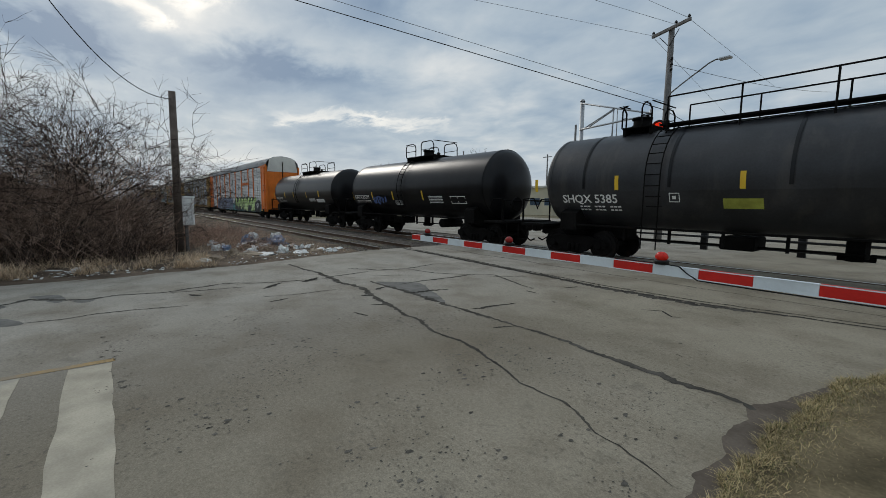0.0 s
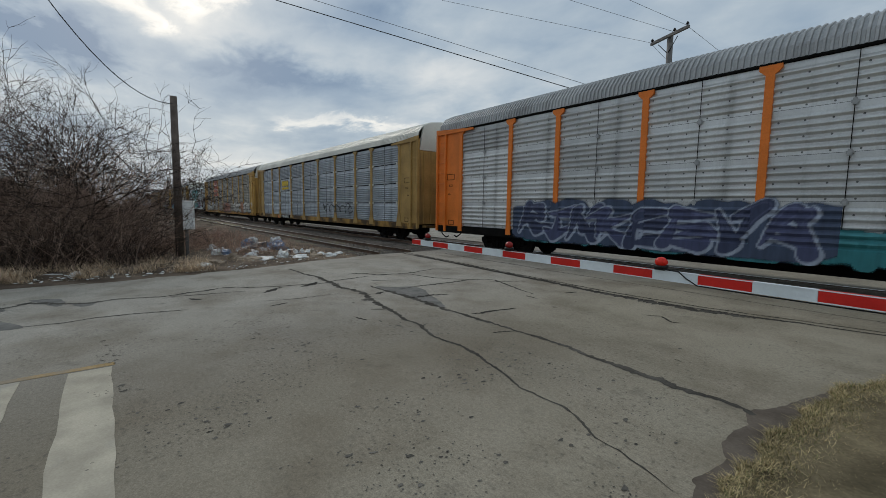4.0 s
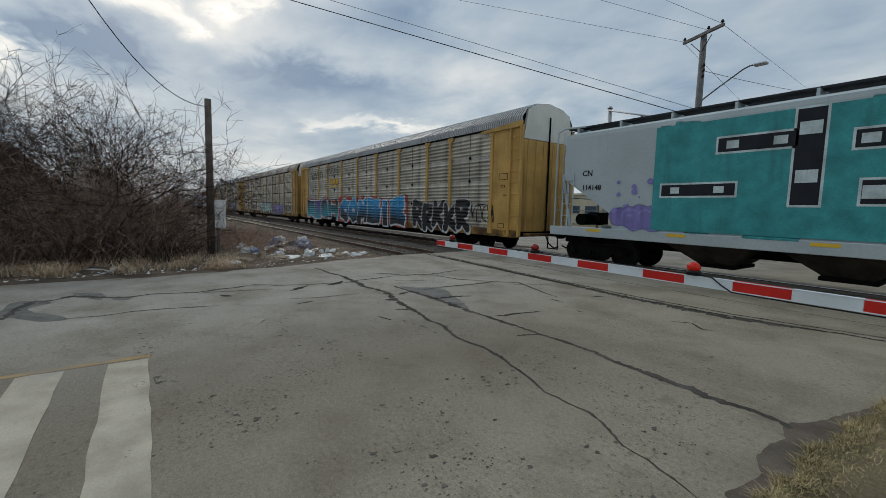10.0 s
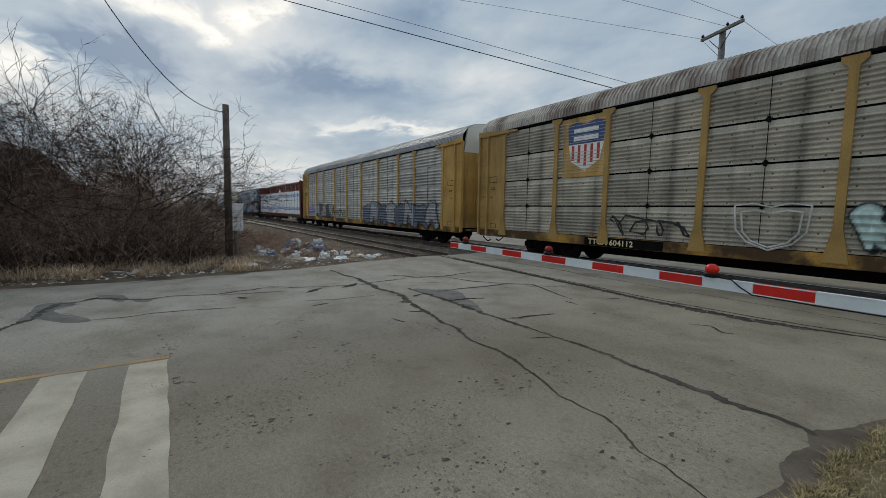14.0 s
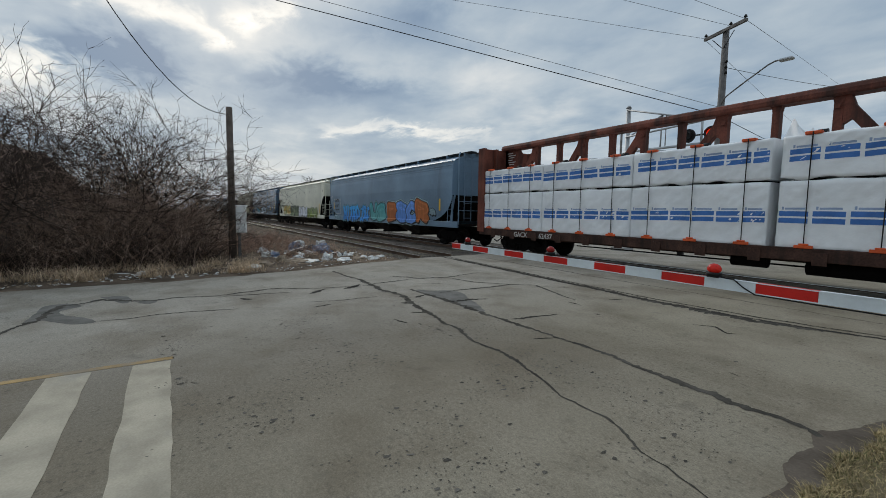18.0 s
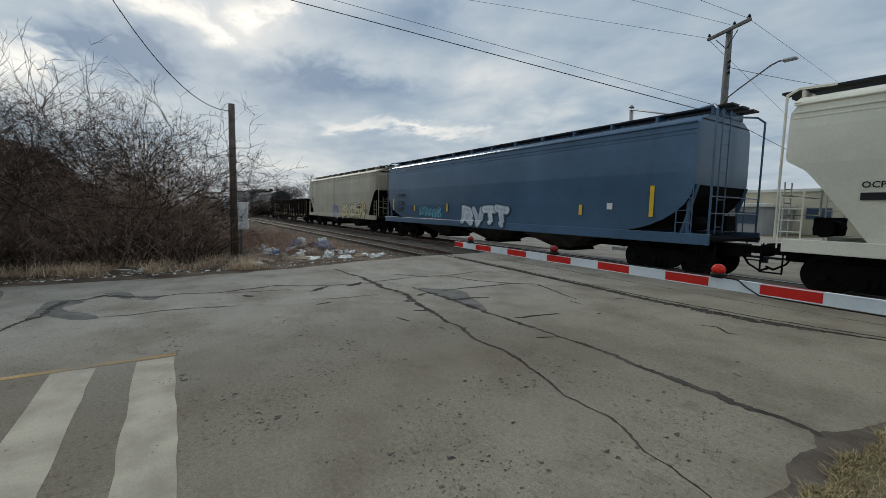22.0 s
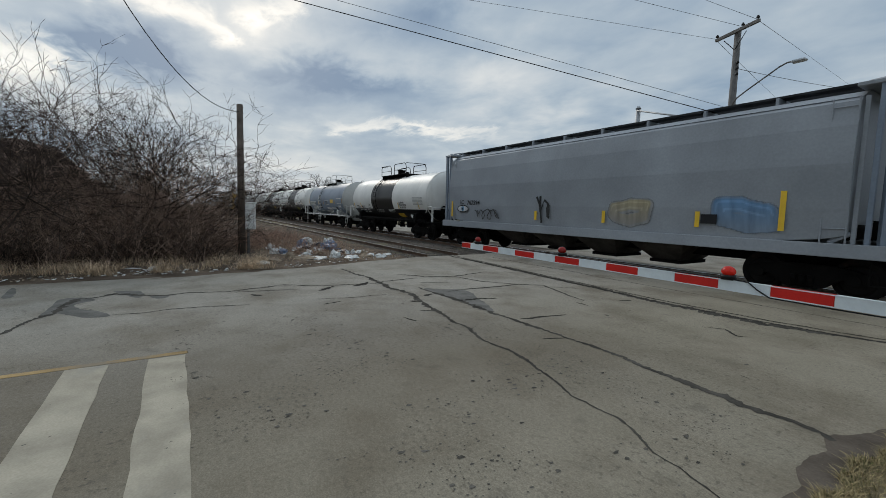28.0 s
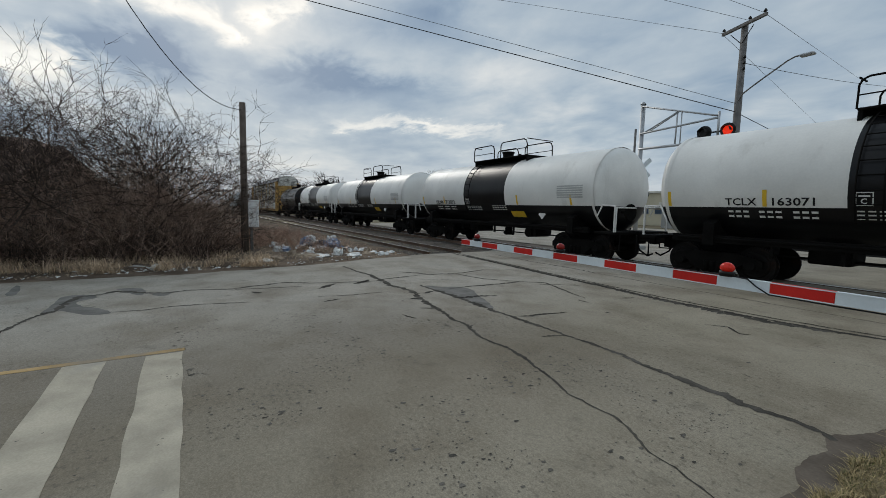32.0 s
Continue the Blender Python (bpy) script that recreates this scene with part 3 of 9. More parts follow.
def raw(name, verts, faces, material):
    me = bpy.data.meshes.new(name)
    me.from_pydata(verts, [], faces)
    me.materials.append(material)
    return me


def lettering(words, size, material, parent, at, name="lettering", label="", wide=1.0):
    """Flat letters on a side that faces -y, left to right along +x; the place is the lower left corner."""
    cu = bpy.data.curves.new("letters", "FONT")
    cu.body, cu.size, cu.extrude, cu.resolution_u = words, size, 0.0015, 2
    cu.offset = size * 0.016
    tmp = new("letters", cu)
    dg = bpy.context.evaluated_depsgraph_get()
    me = bpy.data.meshes.new_from_object(tmp.evaluated_get(dg))
    bpy.data.objects.remove(tmp)
    bpy.data.curves.remove(cu)
    me.transform(Matrix.Diagonal((wide, 1, 1, 1)))
    me.materials.clear()
    me.materials.append(material)
    ob = new(name, me)
    ob.parent = parent
    ob.matrix_basis = pose(*at, 90, 0, 0)
    return tagged(ob, label)


def bars(rows, material, parent, y, name="marking", label=""):
    """Illegible writing as plain bars; rows of (x0, x1, z0, z1)."""
    for x0, x1, z0, z1 in rows:
        part(name, box(bmesh.new(), x0, x1, y - 0.004, y, z0, z1), material, parent, label)

# ---- ground ----
rng = random.Random(5)


def patch(name, outline, z, material, label, kind="structure", depth=0.02):
    """A flat sheet with a thin edge from a closed outline of (x, y)."""
    bm = bmesh.new()
    top = [bm.verts.new((x, y, z)) for x, y in outline]
    low = [bm.verts.new((x, y, z - depth)) for x, y in outline]
    bm.faces.new(top)
    n = len(top)
    for i in range(n):
        bm.faces.new((top[i], low[i], low[(i + 1) % n], top[(i + 1) % n]))
    bmesh.ops.triangulate(bm, faces=[f for f in bm.faces if len(f.verts) > 4])
    return solid(name, bm, material, label, "ground", kind)


def wavy(a, b, n, amp):
    """Points from a to b with a ragged sideways wander, without the last."""
    a, b = Vector(a), Vector(b)
    d = (b - a)
    s = Vector((-d.y, d.x)).normalized()
    return [tuple(a + d * (i / n) + s * (rng.uniform(-amp, amp) if 0 < i else 0)) for i in range(n)]


bm = bmesh.new()
bmesh.ops.create_grid(bm, x_segments=40, y_segments=40, size=1500)
for v in bm.verts:
    v.co.z = -0.06
solid("ground", bm, M["land"], "flat winter land of dull brown grass reaching the horizon", "ground", "structure")

# the road runs along y over both tracks; the stop lines lie in the lane nearest the lawn
left = wavy((-12.75, -40), (-12.75, -1.5), 12, 0.1) + wavy((-12.8, -1.5), (-13.1, 2.5), 6, 0.08) + wavy((-13.1, 2.5), (-14.6, 8.3), 8, 0.12) + wavy((-14.6, 8.3), (-14.8, 16), 4, 0.05) + wavy((-14.8, 16), (-13.5, 60), 4, 0.1)
right = wavy((3.0, 60), (3.0, 16), 4, 0.1) + wavy((3.0, 16), (0.2, 7.6), 5, 0.05) + wavy((0.2, 7.6), (-0.75, 6.1), 4, 0.04) + wavy((-0.75, 6.1), (-0.95, 3.1), 9, 0.06) + wavy((-0.95, 3.1), (-0.9, -40), 12, 0.06)
patch("road", left + right, 0.0, M["road"], "old pale grey asphalt road with cracks, patches and worn paint")

# raised asphalt apron of the crossing round the busy track
bm = bmesh.new()
prism(bm, [(11.2, 0.002), (12.1, 0.075), (12.57, 0.085), (12.57, 0.002)], -14.6, 2.6)
prism(bm, [(12.75, 0.002), (12.75, 0.085), (13.99, 0.085), (13.99, 0.002)], -14.6, 2.6)
prism(bm, [(14.17, 0.002), (14.17, 0.085), (14.7, 0.075), (15.8, 0.002)], -14.6, 2.6)
solid("crossing_apron", bm, M["road"], "low asphalt ramp that lifts the road over the rails", "pavement", "structure")


def strip(name, pts, widths, material, label, z=0.004):
    """A flat ragged band along a line of (x, y): a crack or a worn seam."""
    verts, faces = [], []
    fine = []
    if name == "road_crack":      # the broken ground by the rails has wider cracks
        widths = [w * (1 + 0.17 * max(0.0, -4.0 - p[0])) for w, p in zip(widths, pts)]
    for (a, wa), (b, wb) in zip(zip(pts, widths), zip(pts[1:], widths[1:])):
        n = max(2, int((Vector(b) - Vector(a)).length / 0.04))
        for i in range(n):
            k = i / n
            fine.append((a[0] + (b[0] - a[0]) * k, a[1] + (b[1] - a[1]) * k, wa + (wb - wa) * k))
    fine.append((*pts[-1], widths[-1]))
    ph = rng.uniform(0, 90)
    for i, (x, y, w) in enumerate(fine):
        p, q = fine[max(0, i - 1)], fine[min(len(fine) - 1, i + 1)]
        d = Vector((q[0] - p[0], q[1] - p[1])).normalized()
        s = Vector((-d.y, d.x))
        o = (noise.noise(Vector((i * 0.11, ph, 0))) * 0.9 + noise.noise(Vector((i * 0.37, ph, 3))) * 0.45) * (w * 0.9 + 0.05)
        o *= 0.22
        for k in (-1, 1):
            e = 0.85 * w * (0.5 + 0.45 * noise.noise(Vector((i * 0.23, ph, 5 + k))) + 0.5 * noise.noise(Vector((i * 0.8, ph, 9 + k))) + 0.45 * noise.noise(Vector((i * 1.7, ph, 19 + k))))
            verts.append((x + s.x * (o + k * e), y + s.y * (o + k * e), z))
    for i in range(len(fine) - 1):
        faces.append((2 * i, 2 * i + 1, 2 * i + 3, 2 * i + 2))
    return tagged(new(name, raw(name, verts, faces, material)), label, "road marking" if "paint" in label else "crack", kind="structure")


C, S = "road_crack", "open crack in the asphalt"
strip(C, [(-12.54, 4.16), (-11.42, 4.17), (-10.82, 4.28), (-9.67, 4.23), (-8.94, 4.17), (-8.5, 4.28), (-7.95, 4.25), (-7.24, 4.06), (-6.72, 4.02), (-6.15, 3.92), (-5.77, 3.84), (-5.38, 3.86), (-5.02, 3.74), (-4.74, 3.66), (-4.39, 3.69), (-4.16, 3.7)], [0.03, 0.04, 0.05, 0.09, 0.09, 0.08, 0.09, 0.08, 0.08, 0.06, 0.05, 0.055, 0.06, 0.05, 0.05, 0.06], M["tar"], "long wandering crack across the asphalt")
strip(C, [(-4.16, 3.7), (-3.83, 3.65), (-3.54, 3.56), (-3.2, 3.49), (-2.82, 3.33), (-2.64, 3.34), (-2.49, 3.32), (-2.28, 3.34), (-2.1, 3.29), (-1.98, 3.22), (-1.89, 3.16), (-1.77, 3.08), (-1.65, 3.07), (-1.56, 3.07), (-1.45, 3.02), (-1.34, 3.0), (-1.23, 2.96), (-1.08, 2.9)], [0.065, 0.06, 0.055, 0.035, 0.03, 0.028, 0.026, 0.026, 0.03, 0.034, 0.028, 0.02, 0.016, 0.018, 0.02, 0.016, 0.012, 0.006], M["tar"], "narrow end of the long crack")
strip("road_seam", [(-8.79, 4.82), (-8.09, 4.83), (-7.37, 4.88), (-6.68, 4.85), (-6.11, 4.84), (-5.46, 4.84), (-4.83, 4.87), (-4.22, 4.87), (-3.66, 4.9), (-3.24, 4.85)], [0.05, 0.09, 0.12, 0.14, 0.12, 0.09, 0.075, 0.075, 0.07, 0.07], M["tar"], "dark worn seam in the asphalt")
strip("road_seam", [(-3.24, 4.85), (-2.81, 4.78), (-2.46, 4.77), (-2.15, 4.76), (-1.85, 4.71), (-1.6, 4.69), (-1.4, 4.73), (-1.19, 4.7), (-1.08, 4.63)], [0.07, 0.085, 0.12, 0.14, 0.135, 0.11, 0.08, 0.08, 0.09], M["tar"], "dark worn seam that meets the muddy lawn edge")
T = "thin branching crack in the asphalt"
for pts, w in (([(-10.83, 5.23), (-10.42, 5.66), (-10.14, 5.78), (-9.89, 6.57), (-10.18, 7.81)], 0.05), ([(-9.89, 4.33), (-9.96, 4.81), (-10.07, 5.47)], 0.05), ([(-9.4, 5.19), (-9.09, 5.86)], 0.04),
               ([(-8.06, 5.2), (-8.12, 5.89), (-8.06, 6.54), (-8.09, 7.42), (-7.67, 7.92), (-6.57, 7.52), (-5.92, 7.33)], 0.05), ([(-9.89, 6.57), (-8.85, 6.79), (-8.09, 7.42)], 0.045), ([(-7.56, 7.6), (-7.37, 8.01), (-7.0, 8.42)], 0.03),
               ([(-8.77, -1.08), (-8.7, -0.62), (-8.82, -0.21), (-8.75, 0.31), (-8.58, 1.05)], 0.025), ([(-9.99, 0.9), (-9.88, 1.57), (-9.76, 2.28)], 0.03), ([(-8.52, 2.32), (-8.37, 2.99), (-8.39, 3.91)], 0.02), ([(-10.1, 2.56), (-9.95, 3.0), (-9.8, 3.6), (-9.7, 4.2)], 0.035)):
    strip(C, pts, [w * 0.5] + [w] * (len(pts) - 2) + [w * 0.4], M["tar"], T)
strip(C, [(-7.4, -2.5), (-8.18, -2.2), (-8.47, -2.16), (-8.75, -2.1), (-9.02, -2.03), (-9.26, -1.88), (-9.94, -1.85), (-10.43, -1.78), (-10.52, -1.49), (-10.81, -1.22), (-10.43, -0.81), (-10.19, -0.33), (-10.32, 0.07), (-10.1, 0.8), (-10.26, 1.39), (-10.43, 2.04), (-10.1, 2.56)], [0.02, 0.04, 0.04, 0.04, 0.05, 0.06, 0.06, 0.07, 0.06, 0.06, 0.06, 0.05, 0.035, 0.04, 0.05, 0.045, 0.05], M["tar"], "crack that wanders across the far lane")
for pts, w in (([(-9.34, 2.55), (-9.55, 2.8), (-9.78, 3.07)], 0.10), ([(-9.6, 3.46), (-9.75, 3.75), (-9.95, 4.01)], 0.12), ([(-7.86, 4.45), (-7.92, 4.6), (-7.99, 4.73)], 0.09), ([(-7.54, 3.93), (-7.48, 4.0), (-7.41, 4.07)], 0.08), ([(-6.73, 3.72), (-6.64, 3.85), (-6.55, 3.98)], 0.05),
               ([(-7.13, 4.89), (-7.12, 5.1), (-7.11, 5.31), (-6.96, 5.74)], 0.10), ([(-5.40, 5.0), (-5.36, 5.2), (-5.35, 5.4), (-5.22, 6.0)], 0.065), ([(-4.36, 4.5), (-4.3, 4.65), (-4.22, 4.87)], 0.05), ([(-8.02, 2.29), (-8.07, 2.48), (-8.11, 2.66)], 0.06), ([(-5.87, 7.05), (-5.7, 7.04), (-5.49, 7.0)], 0.05),
               ([(-3.55, 7.48), (-3.29, 7.69), (-3.0, 7.41), (-2.88, 7.51)], 0.045), ([(-2.19, 5.57), (-2.13, 5.57), (-2.07, 5.55)], 0.02), ([(-4.9, 6.64), (-4.86, 6.67), (-4.82, 6.7)], 0.05), ([(-5.58, 8.02), (-5.52, 8.2), (-5.47, 8.37)], 0.07), ([(-6.43, 3.21), (-6.25, 3.27), (-6.09, 3.31)], 0.04), ([(-9.58, 1.18), (-9.45, 1.3), (-9.35, 1.39)], 0.06)):
    strip(C, pts, [w * 0.3] + [w] * (len(pts) - 2) + [w * 0.25], M["crack"], "short open pothole crack in the asphalt")


def blob(name, outline, z, material, label):
    """A soft-edged flat patch from a rough outline, rounded between its corners."""
    pts, n = [], len(outline)
    for i in range(n):
        p0, p1, p2, p3 = (Vector(outline[(i + k) % n]) for k in (-1, 0, 1, 2))
        for j in range(6):
            t = j / 6
            q = 0.5 * (2 * p1 + (p2 - p0) * t + (2 * p0 - 5 * p1 + 4 * p2 - p3) * t * t + (3 * p1 - p0 - 3 * p2 + p3) * t ** 3)
            pts.append((q.x + 0.02 * noise.noise(Vector((q.x * 9, q.y * 9, 1))), q.y + 0.03 * noise.noise(Vector((q.x * 9, q.y * 9, 7)))))
    return patch(name, pts, z, material, label, depth=0.002)


for spot in ([(-9.22, -2.04), (-9.88, -2.03), (-10.56, -2.04), (-10.63, -1.72), (-10.27, -1.46), (-9.96, -1.7), (-9.52, -1.59), (-9.17, -1.28), (-8.72, -1.08), (-8.71, -1.36), (-9.0, -1.62), (-9.29, -1.85)], [(-11.09, -1.25), (-10.97, -0.85), (-10.51, -0.72), (-10.17, -0.8), (-10.67, -1.07)], [(-10.24, -0.57), (-10.23, -0.28), (-9.94, -0.32), (-9.97, -0.51)], [(-11.45, -3.03), (-12.34, -3.13), (-12.14, -3.0), (-11.24, -2.84), (-11.12, -2.95)]):
    blob("damp_patch", spot, 0.0025, M["damp"], "dark damp patch in the far lane")
blob("worn_patch", [(-8.6, 4.86), (-8.35, 5.2), (-8.15, 5.6), (-7.7, 5.62), (-7.2, 5.4), (-6.6, 5.2), (-6.1, 4.96), (-6.3, 4.84), (-7.4, 4.86)], 0.0022, M["damp"], "dark worn hollow beside the seam")
LINE = [(-16.76, 10.0), (-14.2, 9.5), (-10.52, 9.24), (-8.6, 9.06), (-6.74, 8.97), (-5.19, 8.86), (-4.14, 8.91), (-3.19, 8.97), (-2.43, 9.1), (-1.67, 9.28), (0.5, 9.7)]
for off, k in ((-0.10, 0.8), (0.13, 0.55)):
    strip("flangeway", [(x, y + off) for x, y in LINE], [k * q for q in (0.10, 0.13, 0.15, 0.14, 0.13, 0.12, 0.12, 0.11, 0.10, 0.08, 0.06)], M["crack"], "open groove beside the disused rail in the road", 0.006)
strip("flangeway_edge", [(-13.6, 9.45), (-9.97, 9.2), (-8.08, 9.02), (-6.67, 8.94), (-5.19, 8.74), (-4.05, 8.74), (-3.15, 8.74), (-2.45, 8.92), (-1.6, 9.24)], [0.16, 0.18, 0.2, 0.22, 0.26, 0.3, 0.28, 0.2, 0.08], M["tar"], "dark broken asphalt beside the disused rail", 0.003)
strip("flangeway_seam", [(-13.4, 10.85), (-10.67, 10.7), (-9.44, 10.74), (-7.98, 10.6), (0.0, 10.5)], [0.06, 0.07, 0.06, 0.05, 0.03], M["tar"], "thin dark seam of the second disused rail", 0.003)
blob("mud_stain", [(-0.98, 2.86), (-1.0, 3.07), (-1.05, 3.15), (-1.02, 3.35), (-0.99, 3.6), (-1.04, 3.7), (-1.10, 3.9), (-1.10, 4.15), (-1.06, 4.35), (-1.13, 4.55), (-1.14, 4.74), (-1.04, 4.88), (-0.97, 5.1), (-0.90, 5.4), (-0.80, 5.75), (-0.72, 6.15), (-0.6, 6.15), (-0.65, 5.4), (-0.7, 4.6), (-0.75, 3.6), (-0.75, 2.6), (-0.95, 2.5)], 0.003, M["mud"], "brown mud washed off the lawn edge")


def speckles():
    """Small chips and pits scattered over the lane."""
    verts, faces = [], []
    r = random.Random(11)
    for i in range(8000):
        x, y = r.uniform(-7.5, -1.2), r.uniform(-0.2, 4.4)
        if i % 5 == 0:
            x, y = r.uniform(-12, -1.2), r.uniform(-3, 8)
        if noise.noise(Vector((x * 0.8, y * 0.9, 3))) + 0.5 * noise.noise(Vector((x * 2.6, y * 2.6, 8))) < -0.1 + 0.35 * r.random():
            continue
        s = r.uniform(0.003, 0.009) * (2.6 if r.random() < 0.07 else 1)
        b, n = len(verts), 7
        for j in range(n):
            a = 2 * math.pi * j / n
            q = s * r.uniform(0.35, 1.3)
            verts.append((x + q * math.cos(a), y + q * math.sin(a) * 1.6, 0.0042))
        faces.append(tuple(range(b, b + n)))
    tagged(new("road_pits", raw("road_pits", verts, faces, M["pit"])), "small dark pits and chips in the asphalt", "pits", kind="stuff")


speckles()

# stop lines and centre line
def painted(name, x0, x1, y0, y1, material, label):
    pts = wavy((x0, y0), (x1, y0), 16, 0.012) + wavy((x1, y0), (x1, y1), 3, 0.012) + wavy((x1, y1), (x0, y1), 16, 0.012) + wavy((x0, y1), (x0, y0), 3, 0.012)
    return patch(name, pts, 0.004, material, label, depth=0.003)


painted("stop_line", -6.04, -1.05, -0.42, -0.04, M["stripe_white"], "worn white stop line painted on the road")
painted("stop_line", -6.06, -1.05, -1.19, -0.80, M["stripe_white"], "worn white stop line painted on the road")
painted("centre_line", -6.19, -6.08, -40.0, -0.02, M["stripe_yellow"], "faded yellow centre line of the road")

# verge between road and bushes, running up to the tracks
bm = bmesh.new()
nx, ny = 60, 60
grid = {}
for i in range(nx + 1):
    for j in range(ny + 1):
        u = i / nx
        y = -42 + 49.5 * j / ny
        x0 = -12.6 if y < 2.5 else -12.6 - (y - 2.5) * 0.30
        x = x0 - 75 * u ** 1.8
        d = x0 - x
        z = -0.03 + 0.05 * noise.noise(Vector((x * 0.9, y * 0.9, 0))) + 0.07 * min(1, d / 1.5) + 0.03 * noise.noise(Vector((x * 3, y * 3, 2)))
        grid[i, j] = bm.verts.new((x, y, max(z, -0.02 if d > 0.2 else -0.03)))
for i in range(nx):
    for j in range(ny):
        bm.faces.new((grid[i, j], grid[i + 1, j], grid[i + 1, j + 1], grid[i, j + 1]))
solid("verge", bm, M["verge"], "bare brown earth verge strewn with litter beside the road", "ground", "structure")

# lawn corner
bm = bmesh.new()
nx, ny = 26, 60
grid = {}
for i in range(nx + 1):
    for j in range(ny + 1):
        y = -12 + 20.5 * j / ny
        x0 = -0.86 + (0.0 if y < 4.2 else 0.09 * (y - 4.2) if y < 6.1 else 0.171 + 0.42 * (y - 6.1))
        x = x0 + 9 * (i / nx) ** 1.6
        grid[i, j] = bm.verts.new((x, y, 0.012 + 0.05 * min(1, (x - x0) / 0.5) + 0.012 * noise.noise(Vector((x * 2, y * 2, 0)))))
for i in range(nx):
    for j in range(ny):
        bm.faces.new((grid[i, j], grid[i + 1, j], grid[i + 1, j + 1], grid[i, j + 1]))
solid("lawn", bm, M["soil"], "patchy winter lawn on dark soil", "ground", "structure")


def blades(name, spots, material, label, h=(0.03, 0.09), w=0.004, lean=0.8, seed=1):
    """Bent grass blades, each two quads."""
    r = random.Random(seed)
    verts, faces = [], []
    for x, y, z in spots:
        a = r.uniform(0, 2 * math.pi)
        hh, l = r.uniform(*h), r.uniform(0.2, 1.0) * lean
        dx, dy = math.cos(a), math.sin(a)
        sx, sy = -dy * w * r.uniform(0.6, 1.4), dx * w * r.uniform(0.6, 1.4)
        b = len(verts)
        for k, q in ((0.0, 1.0), (0.55, 0.8), (1.0, 0.1)):
            f = l * hh * k ** 1.6
            zz = z + hh * k * (1 - 0.35 * l * k)
            verts += [(x + dx * f - sx * q, y + dy * f - sy * q, zz), (x + dx * f + sx * q, y + dy * f + sy * q, zz)]
        faces += [(b, b + 1, b + 3, b + 2), (b + 2, b + 3, b + 5, b + 4)]
    return tagged(new(name, raw(name, verts, faces, material)), label, "grass", kind="stuff")


def lawn_spots(n, seed):
    r = random.Random(seed)
    out = []
    for _ in range(n):
        y = r.uniform(-3.0, 8.0)
        x0 = -0.87 + (0.0 if y < 4.2 else 0.09 * (y - 4.2) if y < 6.1 else 0.171 + 0.42 * (y - 6.1)) + 0.035 * math.sin(y * 7) + 0.03 * math.sin(y * 17)
        x = x0 + 3.4 * r.random() ** 1.5
        if noise.noise(Vector((x * 4, y * 4, seed))) > -0.65 + 0.4 * r.random():
            out.append((x, y, 0.005))
    return out


blades("lawn_grass", lawn_spots(88000, 3), M["grass"], "dry yellow-brown lawn grass", (0.03, 0.095), 0.003, 1.7, 2)
blades("lawn_grass", lawn_spots(22000, 9), M["grass_green"], "dull green blades in the lawn", (0.03, 0.085), 0.003, 1.2, 4)

# ---- tracks ----


def track(yc, name, top, label, spans):
    """Two rails on timber ties over stretches of the line."""
    t = thing(name, label, "track", kind="structure")
    for s in (-0.7525, 0.7525):
        for x0, x1 in spans:
            bm = bmesh.new()
            prism(bm, [(yc + s - 0.07, top - 0.17), (yc + s - 0.07, top - 0.155), (yc + s - 0.012, top - 0.14), (yc + s - 0.012, top - 0.045), (yc + s - 0.035, top - 0.03), (yc + s - 0.035, top - 0.004), (yc + s + 0.035, top - 0.004), (yc + s + 0.035, top - 0.03), (yc + s + 0.012, top - 0.045), (yc + s + 0.012, top - 0.14), (yc + s + 0.07, top - 0.155), (yc + s + 0.07, top - 0.17)], x0, x1)
            part("rail", bm, M["rail"], t)
            bm = bmesh.new()
            box(bm, x0, x1, yc + s - 0.030, yc + s + 0.030, top - 0.003, top + 0.0)
            part("rail_head", bm, M["railtop"], t, "bright worn rail head")
    return t


busy = track(SIDE_Y, "busy_track", RAIL_Z, "railway track that carries the passing freight train", [(-700, 500)])
empty = track(NEAR_Y, "empty_track", 0.10, "empty railway track with rusty rails", [(-700, -14.5), (3.2, 300)])
tie_bm = bmesh.new()
box(tie_bm, -0.11, 0.11, -1.3, 1.3, -0.16, 0.0, 0.012)
tie_me = mesh_of("tie", tie_bm, M["tie"])
for k in range(95):
    x = -14.9 - 0.54 * k
    part("tie", tie_me, None, empty, at=pose(x + rng.uniform(-0.03, 0.03), NEAR_Y + rng.uniform(-0.05, 0.05), -0.065 + rng.uniform(-0.012, 0.008), 0, 0, rng.uniform(-1.5, 1.5)))
    if k < 70:
        part("tie", tie_me, None, busy, at=pose(x + 0.2, SIDE_Y, -0.06, 0, 0, rng.uniform(-1, 1)))
for x0, x1 in ((-700, -14.75), (3.1, 500)):
    bm = bmesh.new()
    n = 80
    rows = []
    for i in range(n + 1):
        x = x0 + (x1 - x0) * ((i / n) ** 3 if x1 > 0 else 1 - (1 - i / n) ** 3)
        row = []
        for y, z in ((6.9, -0.05), (7.6, -0.02), (8.0, -0.06), (10.2, -0.06), (10.7, -0.05), (11.2, -0.03), (11.9, -0.05), (14.8, -0.05), (15.6, -0.03), (17.0, -0.055)):
            row.append(bm.verts.new((x, y + rng.uniform(-0.08, 0.08), z + rng.uniform(-0.015, 0.01))))
        rows.append(row)
    for a, b in zip(rows, rows[1:]):
        for i in range(len(a) - 1):
            bm.faces.new((a[i], a[i + 1], b[i + 1], b[i]))
    solid("ballast", bm, M["ballast"], "dirty grey-brown track ballast", "ground", "structure")


